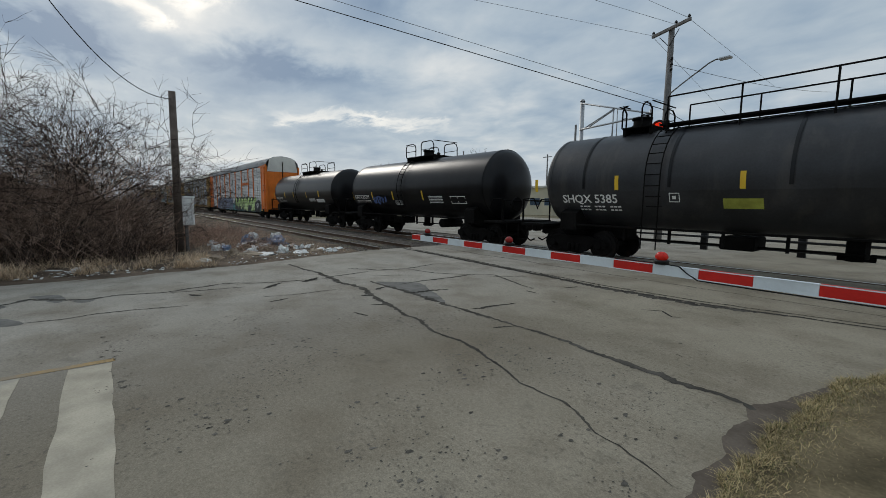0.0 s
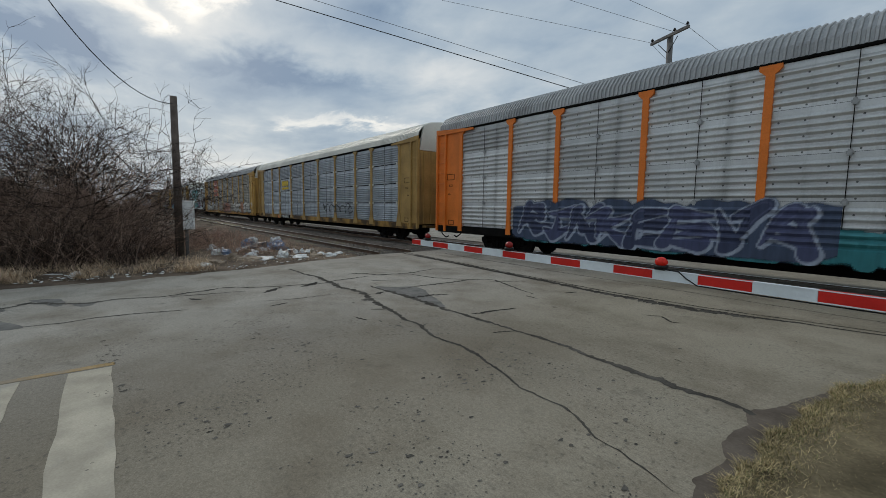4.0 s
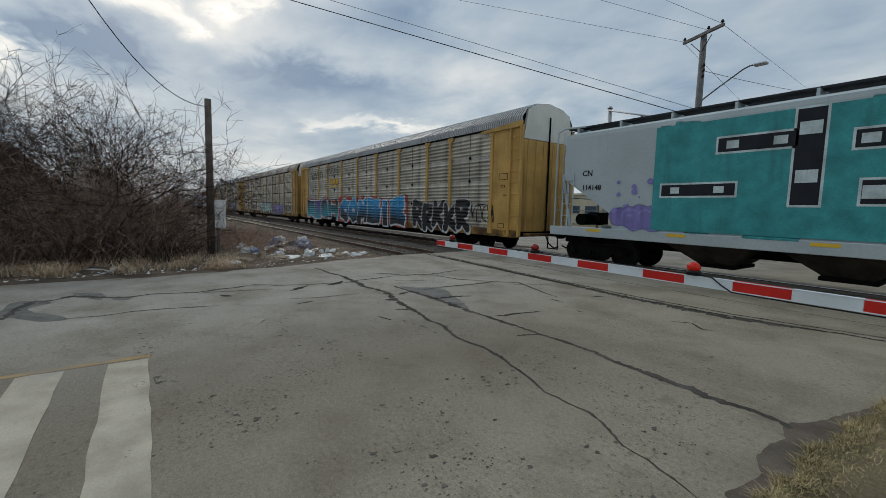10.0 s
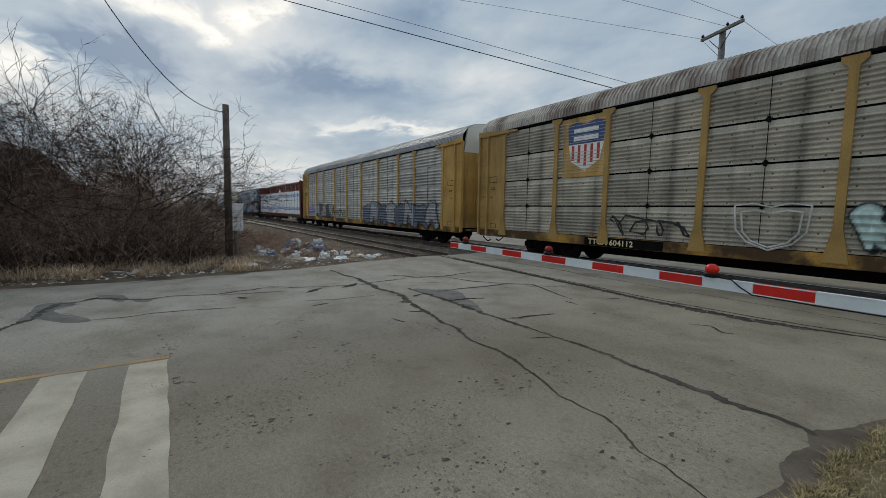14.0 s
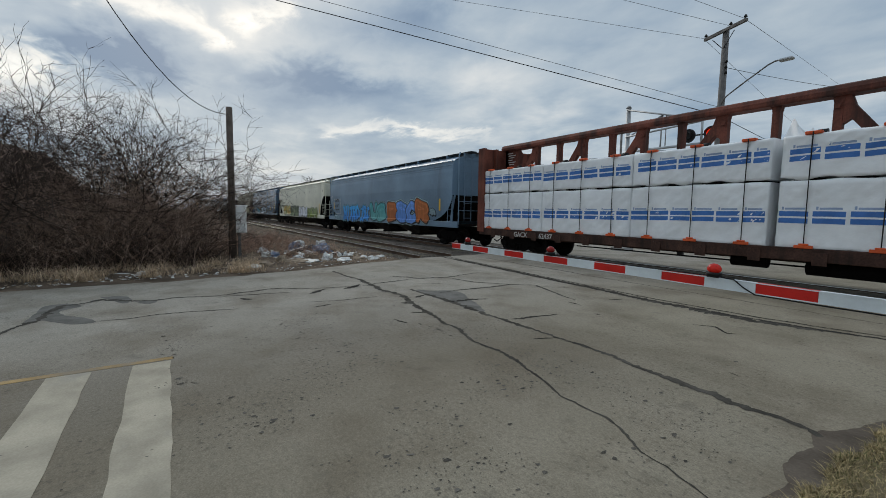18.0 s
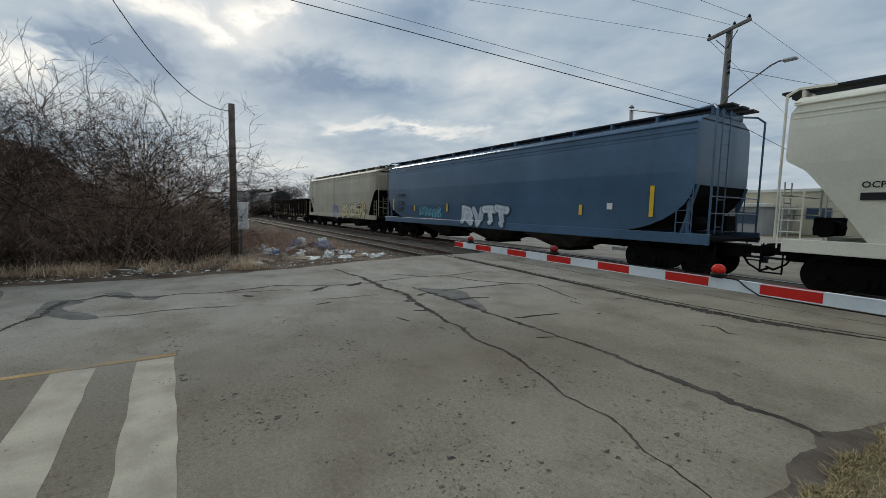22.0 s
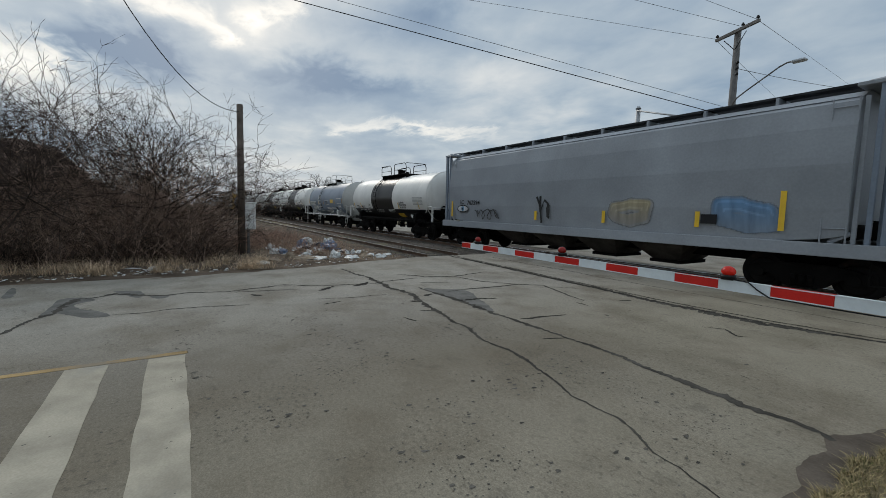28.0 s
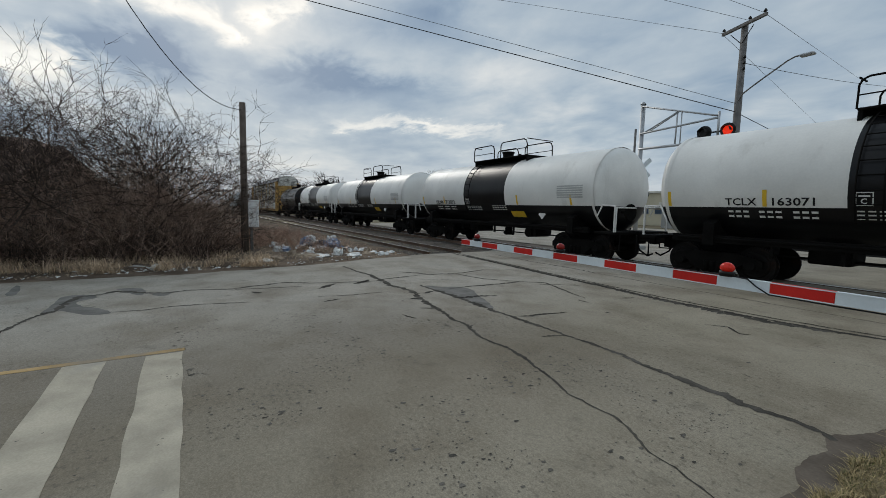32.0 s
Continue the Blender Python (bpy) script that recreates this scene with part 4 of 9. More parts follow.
def stones():
    """Loose ballast stones near the crossing."""
    verts, faces = [], []
    r = random.Random(21)
    for _ in range(6500):
        x = -14.7 - 26 * r.random() ** 1.5
        y = r.choice((r.uniform(6.6, 8.3), r.uniform(8.5, 9.7), r.uniform(9.9, 12.5), r.uniform(4.5, 7.5)))
        s = r.uniform(0.02, 0.045)
        z = -0.035 + s * 0.3
        b = len(verts)
        for dx, dy, dz in ((1, 0, 0), (-0.3, 0.9, 0), (-0.5, -0.8, 0), (0.1, 0.05, 0.9)):
            verts.append((x + s * dx * r.uniform(0.7, 1.3), y + s * dy * r.uniform(0.7, 1.3), z + s * dz))
        faces += [(b, b + 1, b + 3), (b + 1, b + 2, b + 3), (b + 2, b, b + 3)]
    tagged(new("ballast_stones", raw("ballast_stones", verts, faces, M["stone"])), "loose grey ballast stones beside the rails", "stones", kind="stuff")


stones()

# ---- crossing gate ----
GA = -0.033


def crossing_gate():
    g = thing("crossing_gate", "lowered crossing gate with red and white striped arm and red lamps", "crossing gate", pose(-3.477, 4.16, 1.232, 0, 0, math.degrees(GA)))
    L = 0.4064
    edges = [(-5 * L - 0.92 * L - 0.27, -5 * L - 0.92 * L, "gate_red")] + [((i - 6) * L, (i - 5) * L, "gate_red" if i % 2 else "gate_white") for i in range(0, 20)]
    edges[1] = (-5 * L - 0.92 * L, -5 * L, "gate_white")
    for x0, x1, m in edges:
        bm = bmesh.new()
        box(bm, x0 + 0.0005, x1 - 0.0005, -0.022, 0.022, 0, 0.097, 0.004)
        part("stripe", bm, M[m], g, "red reflective stripe" if "red" in m else "white reflective stripe")
    # thin white border tape along the edges of the red stripes
    for z in (0.0, 0.089):
        bm = bmesh.new()
        box(bm, edges[0][0], edges[-1][1], -0.0245, -0.0225, z, z + 0.008)
        part("edge_tape", bm, M["gate_white"], g)
    for k, (x, lit) in enumerate(((-4.62 * L - 0.33, False), (-0.0 * L - 0.30, False), (3.98 * L + 0.08, True))):
        l = part("gate_lamp", box(bmesh.new(), x - 0.055, x + 0.055, -0.035, 0.035, 0.094, 0.130, 0.008), M["lamp_black"], g, "black lamp bracket")
        bm = bmesh.new()
        bmesh.ops.create_uvsphere(bm, u_segments=14, v_segments=9, radius=0.054)
        for v in bm.verts:
            v.co = Vector((v.co.x * 1.12, v.co.y * 0.85, v.co.z * (0.95 if v.co.z > 0 else 0.7))) + Vector((x, -0.005, 0.168))
        for f in bm.faces:
            f.smooth = True
        part("lens", bm, M["lamp_weak" if lit else "lamp_dim"], l, "faintly glowing red lens" if lit else "unlit red lens")
        bm = bmesh.new()
        tube(bm, (x, -0.005, 0.112), (x, -0.005, 0.140), 0.062, 12)
        part("collar", bm, M["lamp_black"], l)
    bm = bmesh.new()
    pipe(bm, [(-5.4 * L, -0.0, 0.100), (3.6 * L, 0, 0.103), (4.2 * L, -0.01, 0.106), (4.6 * L, -0.028, 0.10), (4.78 * L, -0.03, 0.045), (5.0 * L, -0.028, -0.004), (6 * L, -0.01, -0.012), (14 * L, -0.0, -0.010)], 0.006, 5)
    part("lamp_cable", bm, M["cable"], g, "black lamp cable clipped along the arm")
    # mast beyond the lawn
    x = 14.1 * L
    m = part("mast", tube(bmesh.new(), (x + 0.25, 0.25, -1.232), (x + 0.25, 0.25, 2.6), 0.065, 12), M["alu"], g, "aluminium mast")
    part("mechanism", box(bmesh.new(), x - 0.1, x + 0.6, -0.1, 0.14, -0.15, 0.35, 0.03), M["alu"], g, "gate mechanism box")
    part("base", box(bmesh.new(), x - 0.1, x + 0.6, -0.1, 0.6, -1.23, -1.12, 0.02), M["wall_grey"], g)
    return g


crossing_gate()

# ---- pole with cabinet at the verge ----
p = thing("timber_pole", "weathered timber pole standing at the verge beside bushes", "pole", (-17.4, 1.94, 0))
bm = bmesh.new()
tube(bm, (0, 0, -0.1), (0.33, -0.02, 5.5), 0.135, 12, 0.105)
part("shaft", bm, M["pole_wood"], p)
bm = bmesh.new()
tube(bm, (0.33, -0.13, 5.2), (0.33, 0.09, 5.2), 0.02, 6)
part("hook", bm, M["steel_dark"], p, "iron wire hook")
c = thing("equipment_cabinet", "pale grey metal cabinet on a thin post beside the pole", "cabinet", (-17.55, 2.20, 0))
part("body", box(bmesh.new(), -0.17, 0.17, -0.24, 0.24, 0.98, 1.95, 0.02), M["box_grey"], c)
part("lid", box(bmesh.new(), -0.2, 0.2, -0.27, 0.27, 1.95, 2.01, 0.015), M["box_grey"], c)
d = part("door", box(bmesh.new(), 0.171, 0.185, -0.20, 0.20, 1.02, 1.91, 0.006), M["box_grey"], c)
part("handle", box(bmesh.new(), 0.185, 0.205, -0.03, 0.0, 1.42, 1.50, 0.004), M["steel_dark"], d)
part("post", box(bmesh.new(), -0.05, 0.05, -0.06, 0.04, -0.05, 0.98, 0.01), M["pole_grey"], c)

# ---- utility pole with street light ----
UP = Vector((-9.9, 22.0, 0))
u = thing("utility_pole", "tall timber utility pole with crossarm and street light", "utility pole", UP)
bm = bmesh.new()
tube(bm, (0, 0, -0.1), (0.06, -0.1, 10.42), 0.19, 14, 0.13)
part("shaft", bm, M["pole_grey"], u)
arm = part("crossarm", box(bmesh.new(), -1.15, 1.15, -0.06, 0.06, -0.07, 0.07, 0.01), M["pole_grey"], u, "timber crossarm", at=pose(0.06, -0.25, 10.36, 0, 0, -22))
for x in (-1.08, 0.32, 1.06):
    bm = bmesh.new()
    tube(bm, (x, 0, 0.07), (x, 0, 0.13), 0.02, 8)
    tube(bm, (x, 0, 0.13), (x, 0, 0.19), 0.075, 10, 0.06)
    tube(bm, (x, 0, 0.19), (x, 0, 0.24), 0.05, 10, 0.03)
    part("insulator", bm, M["lamp_black"], arm, "dark porcelain insulator")
for s in (-1, 1):
    bm = bmesh.new()
    tube(bm, (0.02 + s * 0.55, -0.27 - s * 0.22, 10.15), (0.02, -0.2, 9.55), 0.018, 6)
    part("brace", bm, M["steel_dark"], u)
bm = bmesh.new()
pipe(bm, [(0.05, -0.14, 7.02), (0.40, -0.5, 7.26), (0.80, -0.5, 7.53), (1.23, -0.5, 7.80), (1.63, -0.5, 8.04), (1.95, -0.5, 8.24), (2.2, -0.5, 8.33), (2.45, -0.5, 8.34)], 0.032, 8)
sl = part("lamp_arm", bm, M["pole_grey"], u, "curved street light arm")
bm = bmesh.new()
box(bm, 2.35, 2.85, -0.65, -0.35, 8.25, 8.36, 0.04)
part("lamp_head", bm, M["alu"], sl, "flat street lamp head")
for z in (8.45, 8.7, 8.95):
    part("spool", tube(bmesh.new(), (0.2, -0.2, z - 0.05), (0.2, -0.2, z + 0.05), 0.06, 8), M["lamp_black"], u)

# ---- cantilever signal on the far side ----
cx, cy = -13.0, 19.5
s = thing("cantilever_signal", "aluminium cantilever signal with red flashing lamps over the road", "crossing signal", (cx, cy, 0))
part("mast", tube(bmesh.new(), (0, 0, 0), (0, 0, 7.15), 0.11, 14), M["alu"], s)
part("cap", tube(bmesh.new(), (0, 0, 7.15), (0, 0, 7.27), 0.14, 12, 0.06), M["alu"], s)
END = 3.55
for a, b, r in (((0, -0.1, 7.05), (END, 0, 6.02), 0.04), ((0, -0.12, 5.72), (END, 0, 5.95), 0.045), ((0, -0.12, 4.98), (END, 0, 4.98), 0.06), ((0.1, 0, 5.75), (1.75, 0, 6.5), 0.035), ((1.75, 0, 6.5), (1.72, 0, 4.98), 0.035), ((1.95, 0, 6.46), (1.95, 0, 4.98), 0.025), ((0.2, 0.1, 5.75), (1.75, 0.1, 6.5), 0.03)):
    part("truss_tube", tube(bmesh.new(), a, b, r, 8), M["alu"], s)
part("end_post", tube(bmesh.new(), (END, 0, 4.9), (END, 0, 6.2), 0.05, 8), M["alu"], s)
for x, lit in ((END - 0.52, False), (END + 0.42, True)):
    bm = bmesh.new()
    tube(bm, (x, -0.05, 5.36), (x, -0.09, 5.36), 0.30, 20)
    h = part("lamp_disc", bm, M["lamp_black"], s, "black round lamp backplate")
    bm = bmesh.new()
    tube(bm, (x, -0.09, 5.36), (x, -0.16, 5.36), 0.20, 18, 0.15)
    part("lens", bm, M["lamp_red" if lit else "lamp_black"], h, "glowing red lens" if lit else "dark unlit lens")
    bm = bmesh.new()
    for k in range(12):
        a0, a1 = math.pi * k / 12 - 0.2, math.pi * (k + 1) / 12 - 0.2
        vs = [bm.verts.new((x + 0.17 * math.cos(a), y, 5.36 + 0.17 * math.sin(a))) for a, y in ((a0, -0.09), (a1, -0.09), (a1, -0.36), (a0, -0.36))]
        bm.faces.new(vs)
    part("visor", bm, M["lamp_black"], h)
bm = bmesh.new()
tube(bm, (END - 0.5, 0, 5.36), (END + 0.4, 0, 5.36), 0.035, 8)
part("lamp_bracket", bm, M["lamp_black"], s)
for k in (-1, 1):
    bm = bmesh.new()
    box(bm, -0.60, 0.60, -0.012, 0.012, -0.11, 0.11, 0.004)
    part("crossbuck_blade", bm, M["gate_white"], s, "white crossbuck blade seen from behind", at=pose(0.25, -0.16 - 0.03 * (k + 1), 4.05, 0, k * 45, 62))
bm = bmesh.new()
tube(bm, (0.55, -0.12, 2.75), (0.55, -0.4, 2.75), 0.16, 14)
tube(bm, (0.0, -0.12, 2.75), (0.55, -0.12, 2.75), 0.035, 8)
part("mast_lamp", bm, M["lamp_black"], s, "black mast lamp")
part("foundation", box(bmesh.new(), -0.4, 0.4, -0.4, 0.4, -0.06, 0.18, 0.03), M["wall_grey"], s)

# ---- wires ----


def wire(a, b, sag, r, material, label, n=14):
    a, b = Vector(a), Vector(b)
    pts = [a.lerp(b, i / n) - Vector((0, 0, sag * 4 * (i / n) * (1 - i / n))) for i in range(n + 1)]
    return tagged(new("overhead_wire", mesh_of("overhead_wire", pipe(bmesh.new(), pts, r, 5), material)), label, "wire")


wire((-9.88, 21.70, 6.56), (-25.34, -5.25, 13.24), 0, 0.018, M["cable"], "thick black cable over the road")
wire((-9.86, 21.70, 6.92), (-27.13, -1.58, 14.70), 0, 0.011, M["cable_thin"], "thin wire over the road")
wire((-9.88, 21.70, 6.56), (-20.26, 82.98, 7.47), 0, 0.016, M["cable"], "black cable running on beyond the pole")
wire((-10.95, 22.15, 10.45), (-23.50, 9.29, 14.49), 0, 0.008, M["cable_thin"], "thin line wire from the crossarm")
wire((-9.60, 21.60, 10.45), (-13.57, 16.39, 12.14), 0, 0.008, M["cable_thin"], "thin line wire from the crossarm")
wire((-8.90, 21.30, 10.45), (-10.48, 18.94, 11.41), 0, 0.008, M["cable_thin"], "thin line wire from the crossarm")
wire((-10.95, 22.15, 10.45), (-26.06, 89.14, 14.38), 0, 0.01, M["cable_thin"], "thin line wire running on beyond the pole")
wire((-8.90, 21.30, 10.45), (-19.18, 75.48, 18.96), 0, 0.01, M["cable_thin"], "thin line wire running on beyond the pole")
wire((-9.75, 21.80, 8.70), (-8.41, 49.10, 11.69), 0.3, 0.012, M["cable_thin"], "service wire from the pole")
wire((-17.07, 1.92, 5.25), (-11.57, -1.66, 7.54), 0.95, 0.012, M["cable"], "slack black wire from the timber pole")

# ---- fence and buildings beyond the line ----
f = thing("roadside_fence", "low black steel fence beyond the tracks", "fence", (0, 0, 0))
for k in range(9):
    x = -10.4 + 3.3 * k
    part("post", box(bmesh.new(), x - 0.12, x + 0.12, 20.1, 20.3, -0.05, 0.74, 0.01), M["fence"], f)
for z in (0.22, 0.56):
    part("fence_rail", box(bmesh.new(), -11.5, 17.5, 20.02, 20.1, z - 0.045, z + 0.045, 0.01), M["fence"], f)
patch("far_pavement", [(-45, 16.5), (60, 16.5), (60, 46), (-45, 46)], -0.012, M["road"], "wide pale asphalt yard beyond the tracks")


def low_building(name, label, x0, x1, y, h, material, nwin, wz, seed):
    b = thing(name, label, "building", (0, y, 0))
    part("wall", box(bmesh.new(), x0, x1, 0, 14, -0.06, h, 0.03), material, b)
    part("roof", box(bmesh.new(), x0 - 0.3, x1 + 0.3, -0.3, 14.3, h, h + 0.35, 0.04), M["roof_white"], b)
    w = (x1 - x0) / nwin
    for k in range(nwin):
        x = x0 + w * (k + 0.5)
        wd = part("window", box(bmesh.new(), x - w * 0.36, x + w * 0.36, -0.05, 0.02, wz, wz + 1.3, 0.01), M["wall_grey"], b)
        part("pane", box(bmesh.new(), x - w * 0.33, x + w * 0.33, -0.065, -0.052, wz + 0.08, wz + 1.22), M["window"], wd)
    return b


low_building("low_building", "long beige single-storey building with a row of windows", -52, -8, 58, 4.6, M["beige"], 14, 1.6, 1)
low_building("workshop", "pale grey flat-roofed workshop with windows", -2, 26, 52, 5.2, M["beige"], 9, 2.0, 2)
low_building("shed", "low grey shed beyond the yard", -30, -18, 50, 2.8, M["wall_grey"], 4, 1.0, 3)

# ---- plants ----


def limb(verts, faces, a, b, r0, r1):
    """One three-sided twig."""
    d = b - a
    if d.length < 1e-5:
        return
    u = d.orthogonal().normalized()
    w = d.normalized().cross(u)
    k = len(verts)
    for c, s in ((1, 0), (-0.5, 0.87), (-0.5, -0.87)):
        o = u * c + w * s
        verts.append(tuple(a + o * r0)); verts.append(tuple(b + o * r1))
    for i in range(3):
        j = (i + 1) % 3
        faces.append((k + 2 * i, k + 2 * j, k + 2 * j + 1, k + 2 * i + 1))


def grow(verts, faces, a, way, length, r, depth, rnd, curl=0.35, droop=0.0, fan=(2, 4), keep=0.62):
    steps = 4 if depth else 3
    p, d = a.copy(), way.normalized()
    for i in range(steps):
        d = (d + Vector((rnd.gauss(0, curl), rnd.gauss(0, curl), rnd.gauss(0.05, curl) - droop)) * 0.5).normalized()
        q = p + d * (length / steps)
        if q.z < 0.05:
            q.z = 0.05
        limb(verts, faces, p, q, r * (1 - 0.18 * i), r * (1 - 0.18 * (i + 1)))
        if depth > 0 and i > 0:
            for _ in range(rnd.randint(*fan) if i == steps - 1 else rnd.randint(0, 2)):
                e = (d + Vector((rnd.gauss(0, 0.75), rnd.gauss(0, 0.75), rnd.gauss(0.12, 0.6)))).normalized()
                grow(verts, faces, q, e, length * (rnd.uniform(0.45, 0.75) if depth > 1 else rnd.uniform(0.28, 0.5)), max(r * keep, 0.0055), depth - 1, rnd, curl, droop, fan, keep)
        p = q


def shrub(x, y, h, stems, seed, depth=4, label="tall leafless shrub with tangled thin branches", name="bare_shrub", r=0.035, spread=0.45, tint="twig", lean=(0.0, 0.0)):
    rnd = random.Random(seed)
    t = thing(name, label, "shrub", (x, y, 0), group="bushes by the pole")
    v, f = [], []
    v2, f2 = [], []
    for k in range(stems):
        a = rnd.uniform(0, 2 * math.pi)
        base = Vector((math.cos(a) * rnd.uniform(0, 0.3), math.sin(a) * rnd.uniform(0, 0.3), -0.05))
        way = Vector((math.cos(a) * spread + lean[0], math.sin(a) * spread + lean[1], 1.0)) + Vector((rnd.gauss(0, 0.15), rnd.gauss(0, 0.15), 0))
        p, d, ln = base, way.normalized(), h * rnd.uniform(0.38, 0.55)
        for i in range(5):
            d = (d + Vector((rnd.gauss(0, 0.24), rnd.gauss(0, 0.24), 0.0))).normalized()
            q = p + d * (ln / 5)
            limb(v, f, p, q, r * (1 - 0.12 * i), r * (1 - 0.12 * (i + 1)))
            if i > 1:
                for _ in range(rnd.randint(2, 3) if i < 4 else 4):
                    e = (d + Vector((rnd.gauss(0, 0.85), rnd.gauss(0, 0.85), rnd.gauss(0.05, 0.45)))).normalized()
                    grow(v2, f2, q, e, h * rnd.uniform(0.22, 0.40), r * 0.36, depth - 2, rnd, curl=0.42, droop=0.09, fan=(2, 4), keep=0.6)
            p = q
    part("trunk", raw("trunk", v, f, M["bark"]), None, t)
    part("crown", raw("crown", v2, f2, M[tint]), None, t)
    return t


def thicket(name, spots, material, label, seed, h=(0.8, 2.2), n=5, r=0.006):
    """Dense undergrowth of thin dead stems."""
    rnd = random.Random(seed)
    v, f = [], []
    for x, y, k in spots:
        for _ in range(n):
            a = Vector((x + rnd.gauss(0, 0.25), y + rnd.gauss(0, 0.25), -0.02))
            d = Vector((rnd.gauss(0, 0.45), rnd.gauss(0, 0.45), 1)).normalized()
            hh = rnd.uniform(*h) * k
            p = a
            for i in range(4):
                d = (d + Vector((rnd.gauss(0, 0.28), rnd.gauss(0, 0.28), rnd.gauss(-0.04, 0.15)))).normalized()
                q = p + d * hh / 4
                limb(v, f, p, q, r * (1.3 - 0.25 * i), r * (1.05 - 0.25 * i))
                if i:
                    for _ in range(2):
                        e = (d + Vector((rnd.gauss(0, 0.8), rnd.gauss(0, 0.8), rnd.gauss(0.1, 0.5)))).normalized()
                        limb(v, f, q, q + e * rnd.uniform(0.12, 0.4), r * 0.7, r * 0.3)
                p = q
    return tagged(new(name, raw(name, v, f, material)), label, "undergrowth", kind="stuff")


def lump(name, x, y, sx, sy, sz, material, label, seed, cat="shrub"):
    """A ragged matted heap of stems, the dark heart of a thicket."""
    bm = bmesh.new()
    bmesh.ops.create_icosphere(bm, subdivisions=4, radius=1.0)
    for q in bm.verts:
        n_ = q.co.normalized()
        k = 1 + 0.28 * noise.noise(n_ * 1.7 + Vector((seed, 0, 0))) + 0.16 * noise.noise(n_ * 5 + Vector((0, seed, 0))) + 0.10 * noise.noise(n_ * 14 + Vector((0, 0, seed)))
        q.co = Vector((n_.x * sx * k, n_.y * sy * k, max(-0.05, n_.z * sz * k)))
    ob = solid(name, bm, material, label, cat)
    ob.matrix_basis = Matrix.Translation((x, y, 0))
    return ob


brnd = random.Random(77)
for i, (x, y, h, st, rr) in enumerate([(-17.4, -1.2, 5.6, 6, 0.04), (-17.6, -2.4, 6.3, 6, 0.045), (-16.4, -4.2, 5.6, 5, 0.04), (-18.4, -5.4, 6.2, 6, 0.045), (-16.6, -7.0, 5.4, 5, 0.04), (-19.3, 0.4, 5.6, 5, 0.04), (-19.0, -8.6, 7.0, 5, 0.045), (-20.8, -2.2, 6.4, 5, 0.045)]):
    shrub(x, y, h * 1.10, st + 1, 100 + i, depth=4, r=rr)
shrub(-20.4, 1.5, 5.2, 3, 141, depth=4, r=0.035, lean=(0.0, 0.55), label="leafless shrub that leans out past the pole")
shrub(-20.8, 2.4, 3.4, 2, 143, depth=4, r=0.03, lean=(0.0, 0.35), label="leafless shrub that leans out past the pole")
spots = [(brnd.uniform(-21.0, -15.2), brnd.uniform(-10.5, 0.9), brnd.uniform(0.7, 1.5)) for _ in range(420)]
thicket("undergrowth", spots, M["twig_dark"], "dense dark thicket of dead stems under the shrubs", 7, (0.8, 1.9), 6, 0.008)
spots = [(brnd.uniform(-18.0, -14.9), brnd.uniform(-9.5, 1.3), brnd.uniform(0.5, 1.1)) for _ in range(260)]
thicket("undergrowth", spots, M["twig"], "brown brush at the front of the thicket", 8, (0.6, 2.0), 6, 0.005)
spots = [(brnd.uniform(-27, -15.6), brnd.uniform(-1.2, 5.6), brnd.uniform(0.4, 0.9)) for _ in range(380)]
spots = [q for q in spots if q[0] < -18.1 or q[1] > 3.3 or q[1] < 1.3]
thicket("undergrowth", spots, M["twig_red"], "low reddish brush between pole and tracks", 9, (0.4, 1.1), 4, 0.005)
spots = [(brnd.gauss(-17.6, 0.8), brnd.gauss(-1.6, 1.5), brnd.uniform(0.8, 1.5)) for _ in range(400)]
thicket("undergrowth", [q for q in spots if q[1] < 0.9], M["twig_dark"], "dense brush round the shrub stems", 17, (1.4, 3.1), 7, 0.007)
for i, (x, y, sx, sy, sz) in enumerate([(-18.4, -1.0, 0.9, 1.2, 2.1), (-18.8, -2.9, 0.9, 1.3, 2.7), (-19.0, -1.6, 1.0, 1.2, 1.7), (-19.4, -4.4, 1.2, 1.5, 2.2), (-19.0, -7.6, 1.3, 1.8, 2.2), (-21.4, -0.2, 1.3, 1.3, 1.5)]):
    lump("thicket_heart", x, y, sx, sy, sz, M["core"], "dark matted heart of the thicket", 3.3 + i * 2.1)
lump("overgrown_mound", -33.0, -11.0, 6.0, 8.6, 5.7, M["mound"], "large brown mound overgrown with dead vines", 9.4, "mound")

# straw along the verge
r = random.Random(31)
sp = []
for _ in range(24000):
    y = r.uniform(-12, 2.4)
    x = -13.45 - 2.4 * r.random() ** 1.2 + 0.5 * noise.noise(Vector((y * 0.8, 0, 4)))
    if noise.noise(Vector((x * 1.3, y * 1.3, 6))) > -0.1 + 0.35 * r.random():
        sp.append((x, y, -0.01))
blades("verge_straw", sp, M["straw"], "long dead straw grass along the road edge", (0.10, 0.50), 0.005, 1.5, 32)
sp = [(r.uniform(-27, -14.2), r.uniform(1.5, 7.0), -0.02) for _ in range(4500)]
blades("verge_straw", sp, M["straw"], "thin straw on the waste ground by the tracks", (0.06, 0.25), 0.005, 1.3, 33)

